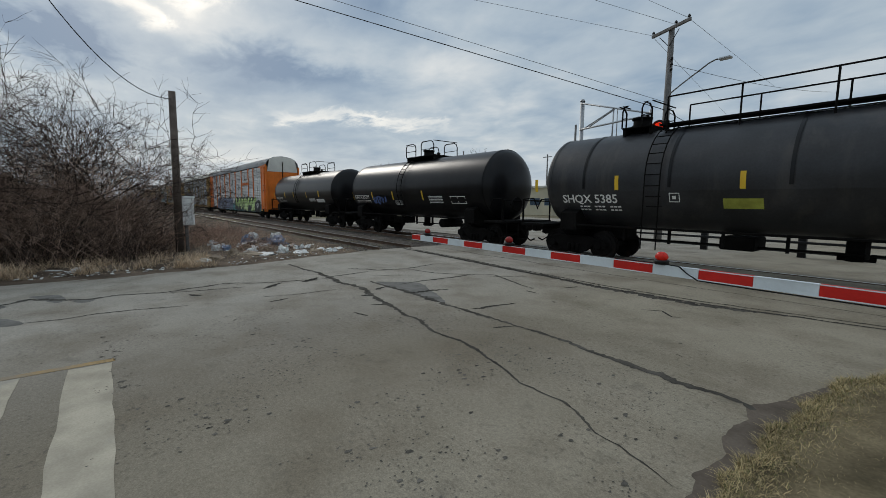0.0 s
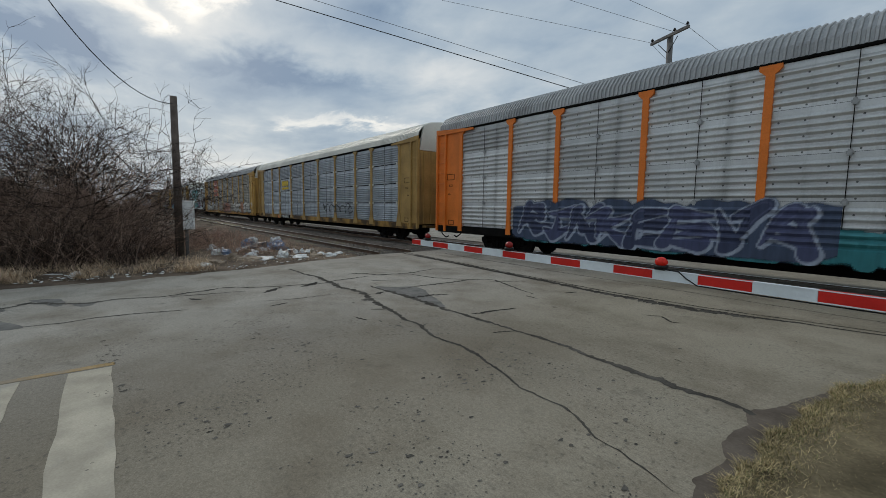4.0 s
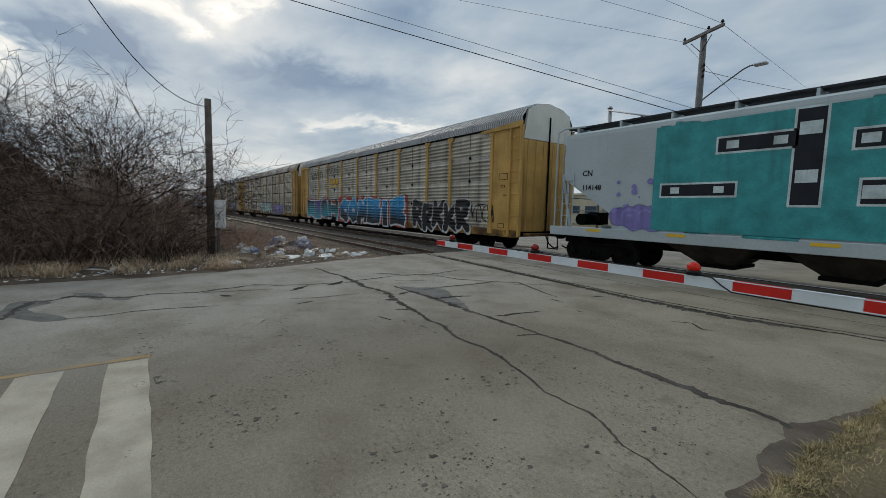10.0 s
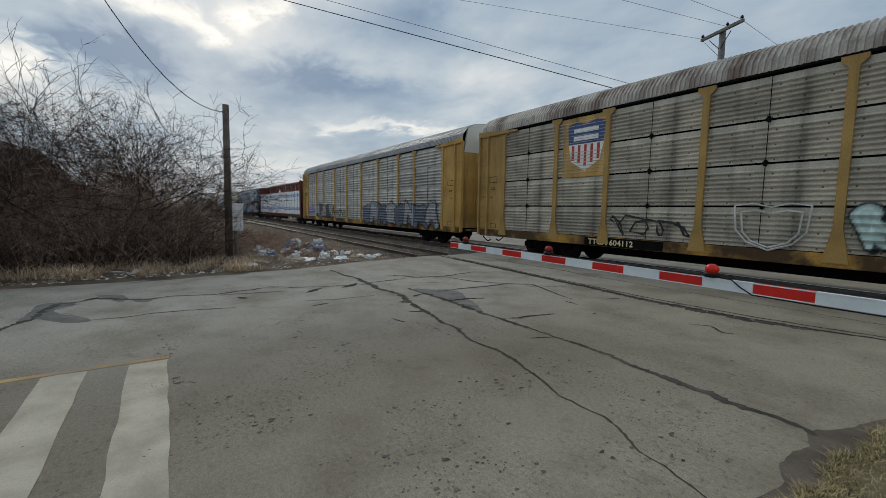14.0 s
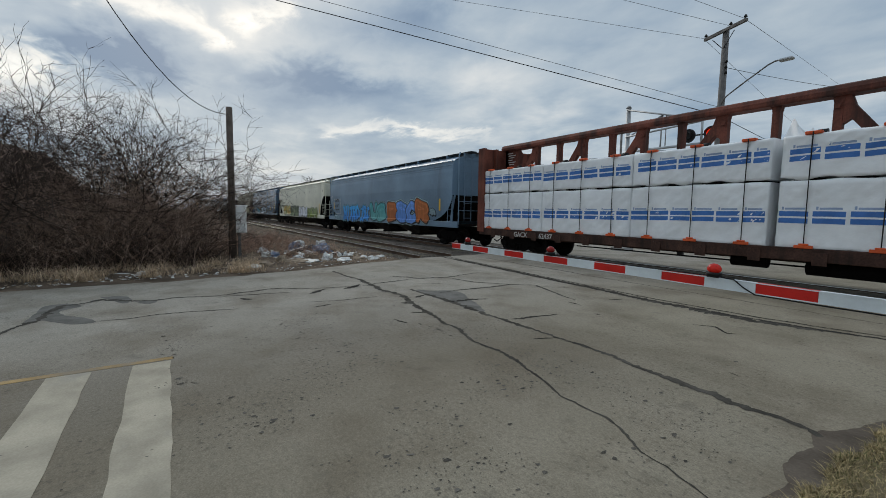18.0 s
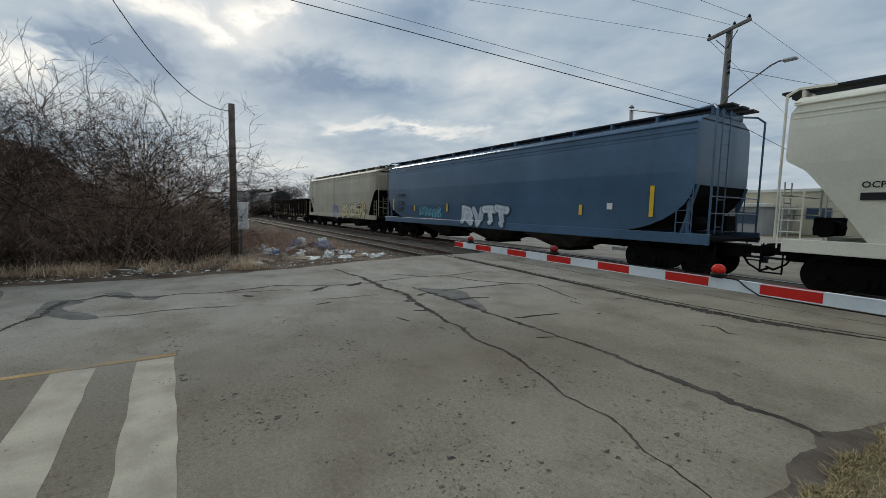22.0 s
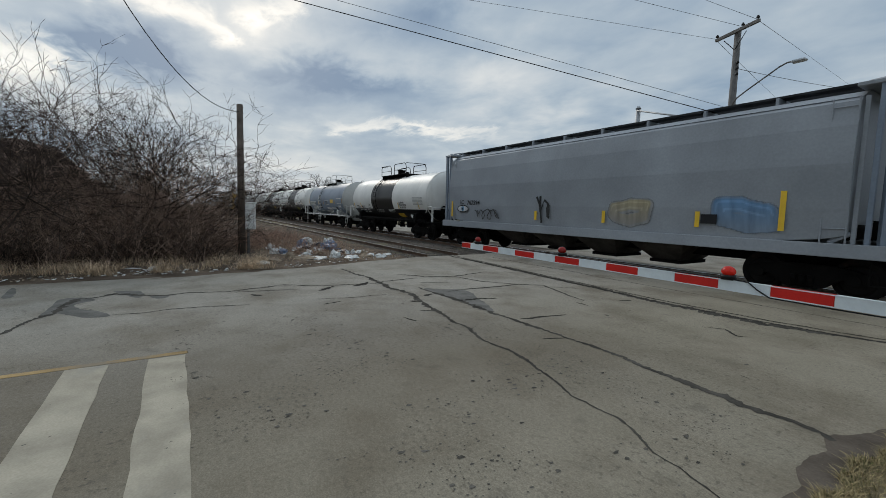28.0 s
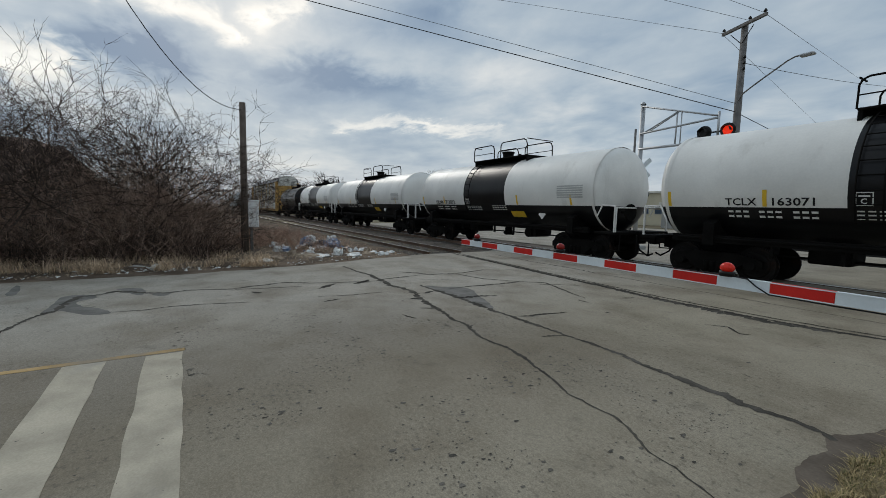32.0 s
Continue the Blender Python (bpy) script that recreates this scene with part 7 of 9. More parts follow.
def head(x, s, a0, a1, r, zc, bulge=0.55):
    bm = bmesh.new()
    na, nr = max(4, int(abs(a1 - a0) / 9)), 7
    rows = []
    for i in range(nr + 1):
        k = i / nr * math.pi / 2
        rr, dx = r * math.cos(k), bulge * math.sin(k)
        if i == nr:
            rr = 0.002
        rows.append([bm.verts.new((x + s * dx, rr * math.cos(radians(a0 + (a1 - a0) * j / na)), zc + rr * math.sin(radians(a0 + (a1 - a0) * j / na)))) for j in range(na + 1)])
    for p, q in zip(rows, rows[1:]):
        for j in range(na):
            f = bm.faces.new((p[j], p[j + 1], q[j + 1], q[j]))
            f.smooth = True
    return bm


class Curve:
    """Bends flat writing onto the tank's side."""

    def __init__(self, car, r, zc):
        self.car, self.r, self.zc = car, r + 0.006, zc

    def y(self, z):
        return -math.sqrt(max(0.01, self.r ** 2 - (z - self.zc) ** 2))

    def text(self, words, size, material, x, z, wide=1.0, label="", name="lettering"):
        ob = lettering(words, size, M[material], self.car, (0, 0, 0), name, label, wide)
        me = ob.data
        for v in me.vertices:
            px, pz = x + v.co.x, z + v.co.y
            v.co = Vector((px, self.y(pz) - (0.002 if v.co.z > 0 else 0), pz))
        ob.matrix_basis = Matrix.Identity(4)
        return ob

    def mark(self, x0, x1, z0, z1, material, label="", name="marking"):
        a = 180 - math.degrees(math.asin((z0 - self.zc) / self.r))
        b = 180 - math.degrees(math.asin((z1 - self.zc) / self.r))
        return part(name, shell(x0, x1, a, b, self.r, self.zc, 1, 3), M[material] if isinstance(material, str) else material, self.car, label)

    def lines(self, rows, material, label="small printed lines"):
        bm = bmesh.new()
        for x0, x1, z0, z1 in rows:
            vs = [bm.verts.new((x, self.y(z), z)) for x, z in ((x0, z0), (x1, z0), (x1, z1), (x0, z1))]
            bm.faces.new(vs)
        return part("marking", bm, M[material], self.car, label)


def tank(front, back, label, paint="tank_black", low=None, mid=None, r=1.50, zc=2.54, belt=-14, midspan=(-1.6, 1.6), overhang=1.15, dome=(-0.9, 1.5), long_walk=False, rail=True, frame="steel_dark", headpaint=None, under=1.0, inset=0.75):
    """paint: upper skin; low: skin under the belt line; mid: band round the middle."""
    car, span = new_car("tank_car", label, "tank car", front, back)
    low = low or paint
    headpaint = headpaint or paint
    a = span / 2 - overhang - 0.55
    parts_ = [(-a, midspan[0], paint, low), (midspan[0], midspan[1], mid or paint, mid or low), (midspan[1], a, paint, low)]
    for x0, x1, up, dn in parts_:
        part("tank_shell", shell(x0, x1, belt, 180 - belt, r, zc), M[up], car, "rounded tank shell")
        part("tank_belly", shell(x0, x1, 180 - belt, 360 + belt, r, zc), M[dn], car, "underside of the tank")
    for s in (-1, 1):
        for up in (True, False):
            bm = head(s * a, s, -90, 270, r, zc)
            bmesh.ops.remove_doubles(bm, verts=bm.verts, dist=1e-4)
            bmesh.ops.bisect_plane(bm, geom=bm.verts[:] + bm.edges[:] + bm.faces[:], plane_co=(0, 0, zc + r * math.sin(radians(belt))), plane_no=(0, 0, 1), clear_inner=up, clear_outer=not up)
            part("tank_head", bm, M[headpaint if up else low], car, "domed tank end")
        bm = bmesh.new()
        for i in range(24):
            k0, k1 = i * 15, i * 15 + 15
        rows = shell(s * a - 0.05, s * a + 0.05, 0, 360, r + 0.012, zc, 1, 40)
        part("end_seam", rows, M[paint], car)
        # saddle, stub sill, end deck
        bm = bmesh.new()
        prism(bm, [(-1.45, 0.95), (-1.45, 1.5), (-1.2, 1.62), (-0.6, 1.2), (0.6, 1.2), (1.2, 1.62), (1.45, 1.5), (1.45, 0.95)], s * (a - inset) - (0.3 if inset < 0.8 else 0.14), s * (a - inset) + (0.3 if inset < 0.8 else 0.14))
        part("saddle", bm, M[frame], car)
        part("stub_sill", box(bmesh.new(), min(s * (a - 2.2), s * (span / 2 - 0.5)), max(s * (a - 2.2), s * (span / 2 - 0.5)), -0.33, 0.33, 0.68, 1.12, 0.03), M[frame], car)
        part("end_deck", box(bmesh.new(), min(s * (a + 0.2), s * (span / 2 - 0.45)), max(s * (a + 0.2), s * (span / 2 - 0.45)), -1.5, 1.5, 1.02, 1.10, 0.01), M[frame], car)
        bm = bmesh.new()
        e = s * (span / 2 - 0.5)
        bm.free()
        rails = M["tank_white"] if paint == "tank_white" else M[frame]
        for y in (-1.42, 1.42):
            part("end_handrail", pipe(bmesh.new(), [(e, y * 0.28, 1.9), (e, y, 1.9), (e, y, 1.1)], 0.024, 6), rails, car)
            part("end_handrail", pipe(bmesh.new(), [(e - s * 0.02, y * 1.04, 1.1), (e - s * 0.02, y * 1.04, 1.95), (e - s * 0.5, y * 1.04, 1.98), (e - s * 0.7, y * 1.04, 1.6)], 0.022, 6), rails, car)
            part("step", pipe(bmesh.new(), [(e - 0.2, y * 1.02, 1.05), (e - 0.2, y * 1.02, 0.5), (e + 0.2, y * 1.02, 0.5), (e + 0.2, y * 1.02, 1.05)], 0.02, 5), M[frame], car)
        part("brake_wheel", tube(tube(bmesh.new(), (e - s * 0.1, -0.6, 1.75), (e - s * 0.02, -0.6, 1.75), 0.28, 16), (e - s * 0.4, -0.6, 1.75), (e, -0.6, 1.75), 0.04, 6), M[frame], car) if s > 0 else None
        add_coupler(car, s * span / 2, s)
        add_truck(car, s * (a - inset))
    # side running bar and fittings under the belly
    if low != paint:
        part("side_sill", box(bmesh.new(), -a + 0.2, a - 0.2, -1.36, -1.24, 1.0, 1.2, 0.01), M["steel_dark"], car, "black side sill")
    for y in (-1.38, 1.38):
        part("side_bar", tube(bmesh.new(), (-a + 0.4, y, 1.12), (a - 0.4, y, 1.12), 0.035, 6), M[frame], car)
    bm = bmesh.new()
    tube(bm, (0, 0, 0.55), (0, 0, 1.1), 0.17, 10)
    tube(bm, (-0.3, 0, 0.62), (0.35, 0, 0.62), 0.07, 8)
    box(bm, -2.6, -1.8, -0.5, 0.5, 0.62, 0.98, 0.04)
    tube(bm, (2.0, -0.6, 0.8), (2.0, 0.6, 0.8), 0.22, 12)
    tube(bm, (-a + 1.2, -0.2, 0.72), (a - 1.2, -0.2, 0.72), 0.03, 6)
    part("valve_gear", bm, M["steel_dark"], car)
    for x in np.arange(-a + 2.6, a - 2.5, 1.3):
        part("belly_bracket", box(bmesh.new(), x - 0.03, x + 0.03, -1.3, -1.22, 0.72, 1.15), M["steel_dark"], car)
    # top platform, manway and rails
    zt = zc + r
    bm = bmesh.new()
    x0, x1 = dome
    box(bm, x0, x1, -0.75, 0.75, zt + 0.05, zt + 0.10, 0.01)
    for x in (x0 + 0.05, x1 - 0.05):
        box(bm, x - 0.04, x + 0.04, -0.7, 0.7, zt - 0.25, zt + 0.06)
    pl = part("top_platform", bm, M[frame], car, "grated platform on the tank top")
    xm = (x0 + x1) / 2 - 0.2
    part("manway", tube(tube(bmesh.new(), (xm, 0, zt - 0.05), (xm, 0, zt + 0.42), 0.26, 14), (xm, 0, zt + 0.40), (xm, 0, zt + 0.46), 0.30, 14), M["steel_dark"], pl, "dark manway dome")
    part("relief_valve", tube(bmesh.new(), (xm + 0.7, 0.1, zt), (xm + 0.7, 0.1, zt + 0.3), 0.09, 10), M["steel_dark"], pl)
    if rail:
        for y in (-0.75, 0.75):
            for xa, xb, zr in ((x0, xm - 0.12, 0.74), (xm + 0.35, x1, 0.78)):
                bm = bmesh.new()
                pipe(bm, [(xa, y, zt + 0.08), (xa, y, zt + zr - 0.16), (xa + 0.05, y, zt + zr - 0.05), (xa + 0.16, y, zt + zr), (xb - 0.24, y, zt + zr), (xb - 0.08, y, zt + zr - 0.07), (xb, y, zt + zr - 0.24), (xb, y, zt + 0.08)], 0.024, 6)
                tube(bm, (xa, y, zt + zr * 0.5), (xb, y, zt + zr * 0.5), 0.016, 5)
                part("guard_rail", bm, M[frame], pl, "bent tube guard rail")
        for x in (x0, x1):
            part("guard_rail", pipe(bmesh.new(), [(x, -0.75, zt + 0.74), (x, -0.3, zt + 0.74)] if x == x0 else [(x, -0.75, zt + 0.78), (x, 0.75, zt + 0.78)], 0.02, 6), M[frame], pl)
    # side ladder bent round the shell
    bm = bmesh.new()
    xl = -3.98 if long_walk else x0 + 0.55
    for k in (-0.21, 0.21):
        pts = [(xl + k, -(r + 0.09) * math.cos(radians(q)), zc + (r + 0.09) * math.sin(radians(q))) for q in range(-35, 76, 10)]
        if long_walk:
            pts = [(xl + k, -1.60, 0.55), (xl + k, -1.60, 2.3)] + [p for p in pts if p[2] > 2.6]
        pipe(bm, pts, 0.018, 5)
    for q in range(-30, 72, 11):
        y, z = -(r + 0.09) * math.cos(radians(q)), zc + (r + 0.09) * math.sin(radians(q))
        tube(bm, (xl - 0.21, y, z), (xl + 0.21, y, z), 0.014, 5)
    part("ladder", bm, M["steel_dark"], car, "ladder over the tank side")
    if long_walk:
        for y in (-0.45, 0.45):
            part("long_walk", box(bmesh.new(), -a + 3.2, a - 0.6, y - 0.25, y + 0.25, zt + 0.03, zt + 0.08), M["steel_dark"], car, "walkway along the tank top")
        bm = bmesh.new()
        n = 6
        for i in range(n + 1):
            x = -a + 3.4 + (2 * a - 4.2) * i / n
            for y in (-0.75, 0.75):
                tube(bm, (x, y, zt - 0.25), (x, y, zt + 0.80), 0.025, 6)
        for y in (-0.75, 0.75):
            tube(bm, (-a + 3.4, y, zt + 0.80), (a - 0.8, y, zt + 0.80), 0.022, 6)
        part("long_rail", bm, M["steel_dark"], car, "guard rail along the tank top")
        for x in np.arange(-a + 1.3, a, 2.6):
            part("tank_strap", shell(x - 0.04, x + 0.04, -10, 190, r + 0.02, zc), M["tank_black"], car)
    return car, Curve(car, r, zc), a

# ---- the cars, first to last ----
def oval(car, x, z, w, h, material, y, label):
    bm = bmesh.new()
    bm.faces.new([bm.verts.new((x + w * math.cos(k * math.pi / 10), y, z + h * math.sin(k * math.pi / 10) * (1 if k < 10 else 0.8))) for k in range(20)])
    return part("graffiti", bm, material, car, label)


J = [7.6, -10.73, -25.48, -40.9, -70.0, -99.0, -128.3, -145.3, -174.4, -203.4, -232.1, -256.65, -277.97, -298.03, -319.4, -337.46, -355.3, -374.0, -392.2, -406.3, -419.8, -433.4, -448.3, -464.4, -478.9, -491.3, -520.3, -536.0, -551.0, -571.0]
YR, GY = -1.515, -1.512     # sides of the autoracks

# black tanks at the head
c, k, a = tank(J[0], J[1], "long black tank car with guard rails and walkways", "tank_soot", long_walk=True, dome=(-5.4, -4.5))
k.text("SHQX 5385", 0.36, "white", -7.0, 1.84, 1.08, "white painted car mark")
k.lines([(-6.4 + 0.13 * i, -6.3 + 0.13 * i, z, z + 0.045) for i in range(12) for z in (1.60, 1.70) if i % 4 != 3], "white")
for x, z in ((-8.1, 2.2), (-5.13, 2.22), (-1.94, 2.2)):
    k.mark(x, x + 0.12, z, z + 0.42, "reflect", "yellow reflective strip")
k.lines([(-3.58, -3.31, 1.87, 1.89), (-3.58, -3.31, 2.10, 2.12), (-3.58, -3.56, 1.87, 2.12), (-3.33, -3.31, 1.87, 2.12), (-3.5, -3.4, 1.95, 2.04)], "white", "white outlined panel")
k.mark(-2.3, -1.47, 1.72, 1.97, mat("olive notice", (0.32, 0.33, 0.06), 0.5), "olive notice with black lines")

c, k, a = tank(J[1], J[2], "black tank car with white lettering", dome=(-0.9, 1.5))
k.text("GATX 23299", 0.30, "white", -5.54, 1.98, 1.08, "white painted car mark")
k.lines([(-5.4 + 0.13 * i, -5.3 + 0.13 * i, z, z + 0.04) for i in range(13) for z in (1.76, 1.85)], "white")
for x in (-5.75, -3.45, -1.25, 1.46):
    k.mark(x, x + 0.11, 1.9, 2.35, "reflect", "yellow reflective strip")
scrawl(c, -3.2, -1.6, 1.6, 2.2, 5, (0.03, 0.06, 0.16), 4, -1.50, 0.05, "dark blue sprayed scrawl")
k.lines([(-1.1, -0.42, 1.66 + 0.06 * i, 1.69 + 0.06 * i) for i in range(4)] + [(1.98, 3.04, 1.78 + 0.07 * i, 1.81 + 0.07 * i) for i in range(5)] + [(3.6, 4.6, 1.75, 1.78), (3.6, 4.6, 2.05, 2.08), (3.6, 3.63, 1.75, 2.08), (4.57, 4.6, 1.75, 2.08), (4.08, 4.11, 1.75, 2.08)], "white")

c, k, a = tank(J[2], J[3], "black tank car with yellow reflective strips", dome=(-1.3, 1.75))
k.text("UTLX 681758", 0.28, "white", -5.88, 1.94, 1.02, "white painted car mark")
k.lines([(-5.3 + 0.15 * i, -5.2 + 0.15 * i, z, z + 0.035) for i in range(12) for z in (1.70, 1.79)], "white")
for x in (-6.4, -3.6, -1.45, 1.36, 3.76):
    k.mark(x, x + 0.12, 2.08, 2.5, "reflect", "yellow reflective strip")
k.lines([(1.8, 3.0, 1.78 + 0.06 * i, 1.81 + 0.06 * i) for i in range(4)], "white")
k.mark(3.2, 4.6, 1.72, 1.95, "white", "white notice board")
k.lines([(3.3 + 0.11 * i, 3.37 + 0.11 * i, 1.78, 1.89) for i in range(11)], "black")

# autoracks
LIME, TEAL = (0.42, 0.55, 0.06), (0.03, 0.18, 0.20)
c = autorack(J[3], J[4], "orange", "galv_clean", "roof_grey", "autorack with orange ends and bright galvanised panels", sill="steel_dark", foot=0.1)
graffiti(c, -8.6, 11.6, 0.72, 1.5, 22, TEAL, [TEAL], 7, -1.560, "dark teal sprayed background", backing=TEAL, style="bubble")
graffiti(c, 1.3, 9.7, 0.75, 2.1, 6, (0.006, 0.008, 0.009), [((0.52, 0.68, 0.25), (0.12, 0.17, 0.05)), ((0.34, 0.48, 0.15), (0.55, 0.68, 0.30))], 8, -1.575, "lime green and black graffiti", cloud=(0.008, 0.011, 0.013), lean=0.35, fat=1.0)
graffiti(c, 9.6, 11.2, 0.72, 1.75, 2, (0.010, 0.012, 0.014), [(0.012, 0.014, 0.018)], 6, -1.570, "black sprayed field", backing=(0.010, 0.012, 0.015), style="bubble")
graffiti(c, -8.7, -0.5, 0.75, 1.95, 8, (0.30, 0.34, 0.42), [(0.04, 0.05, 0.10), (0.06, 0.07, 0.14)], 9, -1.572, "silver and dark blue graffiti", cloud=(0.05, 0.07, 0.12), lean=0.3, fat=0.9)
scrawl(c, 10.2, 11.1, 1.0, 1.55, 4, (0.7, 0.7, 0.7), 5, -1.585, 0.02)
emblem(c, 4.45, 6.9, 3.42, 3.70, 6, (0.62, 0.14, 0.025), (0.30, 0.16, 0.10), YR - 0.012, "faded orange block of a company emblem", 0.35)
band(c, 10.6, 12.3, 0.82, 0.92, "reflect", "yellow reflective strip", y=-1.555)

c = autorack(J[4], J[5], "yellow_dull", "galv_blue", "roof_white", "autorack with mustard posts and blue-grey panels", doors="yellow", foot=0.5, clips="round")
emblem(c, -6.62, -5.0, 3.40, 3.86, 3, (0.62, 0.42, 0.03), (0.12, 0.07, 0.03), YR - 0.012, "yellow block of a company emblem")
band(c, -6.67, -4.97, 3.14, 3.32, colour((0.62, 0.42, 0.03)), "yellow line under the emblem", y=YR - 0.012)
scrawl(c, -10.98, -8.4, 1.15, 1.85, 6, (0.55, 0.57, 0.6), 6, -1.515, 0.03, "pale sprayed scrawl")
scrawl(c, 2.2, 7.0, 1.3, 2.0, 6, (0.02, 0.02, 0.02), 16, -1.575, 0.035, "black sprayed scrawl")
band(c, -7.1, -4.1, 0.71, 0.99, "steel_dark", "dark number panel", y=-1.532)
lettering("TTGX 977025", 0.27, M["white"], c, (-6.85, -1.540, 0.76), label="white painted car mark", wide=1.1)
band(c, -7.9, -7.38, 0.72, 0.94, "orange", "orange tag", y=-1.534)

c = autorack(J[5], J[6], "yellow", "galv_sooty", "roof_grey", "autorack with yellow posts, brown-grey panels and a red sign", sill="yellow_rust", foot=0.3, wide=0.075)
band(c, -7.11, -4.35, 2.98, 5.0, mat("faded red sign panel", (0.46, 0.085, 0.045), 0.55, 0, 0.15, 1.0, 20, 0.1, (GRIME, 0.6, 0.3), 1.0), "faded red company sign panel", y=-1.513)
bars([(-6.9, -5.0, 4.3, 4.5), (-6.9, -5.3, 3.8, 4.0), (-6.9, -5.1, 3.3, 3.5)], colour((0.55, 0.36, 0.30)), c, -1.5185, "marking", "three pale lines of company lettering as plain bars")
graffiti(c, -12.3, -7.2, 0.95, 2.05, 6, (0.012, 0.012, 0.014), [((0.58, 0.58, 0.54), (0.34, 0.34, 0.31))], 14, -1.568, "silver graffiti with thin black outline", style="bubble", fat=0.66, word="SEANZS", lean=0.25)
graffiti(c, -1.1, 2.9, 0.85, 2.05, 4, (0.03, 0.014, 0.012), [((0.36, 0.13, 0.08), (0.24, 0.075, 0.045)), ((0.30, 0.10, 0.06), (0.38, 0.17, 0.12))], 15, -1.568, "faded red bubble graffiti with pale edge", style="bubble", halo=(0.36, 0.30, 0.27), fat=0.85, word="LEAK")
graffiti(c, 4.1, 8.0, 0.95, 2.05, 3, (0.02, 0.018, 0.016), [((0.55, 0.53, 0.48), (0.40, 0.38, 0.34))], 17, -1.568, "silver graffiti with black outline", word="SOC", style="bubble", fat=0.72)
graffiti(c, 7.9, 9.2, 0.9, 2.1, 2, (0.05, 0.025, 0.015), [(0.36, 0.15, 0.07)], 21, -1.572, "orange graffiti figure", style="bubble", fat=0.9)
graffiti(c, 9.1, 12.2, 0.9, 2.0, 3, (0.02, 0.018, 0.016), [((0.55, 0.53, 0.48), (0.40, 0.38, 0.34))], 22, -1.568, "silver graffiti with black outline", word="EML", style="block", fat=0.8)
scrawl(c, 12.2, 13.1, 1.46, 2.12, 3, (0.6, 0.58, 0.55), 18, -1.545, 0.03)
scrawl(c, -13.7, -12.7, 2.0, 2.42, 5, (0.03, 0.025, 0.02), 19, -1.545, 0.022, "thin black sprayed tag")
lettering("TTGX 996482", 0.22, M["cream"], c, (-6.75, -1.54, 0.73), label="pale painted car mark", wide=1.2)

# grey hopper with teal piece
c = hopper(J[6], J[7], "hop_grey", "pale grey covered hopper with a large teal graffiti panel", bays=3, ribs=False, cut=2.9, bow=0.02, top=4.35, straight=True)
graffiti(c, -3.9, 2.15, 1.34, 4.05, 8, (0.045, 0.27, 0.275), [(0.045, 0.27, 0.275)], 54, -1.522, "ragged edge of the teal sprayed panel", word="HHHHHHHH", style="block", fat=1.6)
band(c, -4.1, 2.4, 1.32, 4.18, colour((0.045, 0.27, 0.275)), "flat teal sprayed panel", "graffiti", -1.530)
for x0, x1, z0, z1 in ((-0.95, -0.45, 2.05, 4.15), (-2.5, -0.9, 3.36, 3.70), (-3.85, -2.05, 2.28, 2.58), (0.03, 1.15, 3.22, 3.58), (0.2, 1.2, 2.08, 2.56), (0.85, 1.15, 2.5, 3.3), (2.1, 2.5, 2.4, 3.95), (2.45, 2.9, 2.2, 2.5)):
    g_ = part("graffiti", box(bmesh.new(), x0 - 0.05, x1 + 0.05, -1.536, -1.533, z0 - 0.05, z1 + 0.05, 0.001), colour((0.50, 0.58, 0.58)), c, "black sprayed bar with white edge")
    part("bar_core", box(bmesh.new(), x0, x1, -1.540, -1.5365, z0, z1), colour((0.012, 0.013, 0.018)), g_)
    xm_, zm_, k_ = (x0 + x1) / 2, (z0 + z1) / 2, min(x1 - x0, z1 - z0) * 0.28
    for dx, dz in (((x1 - x0) * 0.3, 0.0), (-(x1 - x0) * 0.3, 0.0)) if x1 - x0 > z1 - z0 else ((0.0, (z1 - z0) * 0.3), (0.0, -(z1 - z0) * 0.2)):
        part("bar_window", box(bmesh.new(), xm_ + dx - k_ * 1.4, xm_ + dx + k_ * 1.4, -1.5435, -1.5405, zm_ + dz - k_, zm_ + dz + k_), colour((0.50, 0.58, 0.58)), g_)
for i, (x0, x1, z0, z1, w_) in enumerate(((-5.1, -3.95, 1.32, 1.95, "OO"), (2.3, 3.9, 1.30, 2.2, "OA"))):
    graffiti(c, x0, x1, z0, z1, 2, (0.22, 0.19, 0.44), [(0.23, 0.20, 0.47)], 55 + i, -1.530, "purple sprayed cloud", backing=(0.22, 0.19, 0.45), word=w_, style="bubble", fat=1.3)
drip = random.Random(8)
for i in range(16):
    x_, z_, r_ = drip.choice((-4.9, 3.2)) + drip.uniform(-0.5, 1.0), drip.uniform(1.5, 2.9), drip.uniform(0.03, 0.10)
    oval(c, x_, z_, r_, r_, colour((0.22, 0.19, 0.45)), -1.536 - 0.0004 * i, "purple paint splash")
lettering("CN", 0.26, M["black"], c, (-6.5, -1.53, 2.96), label="dark painted car mark")
lettering("114148", 0.24, M["black"], c, (-6.5, -1.53, 2.5), label="dark painted car number")
for x in (-6.2, -3.6, -0.5, 2.6, 5.6):
    band(c, x, x + 0.5, 1.16, 1.24, "reflect", "yellow reflective strip", y=-1.583)

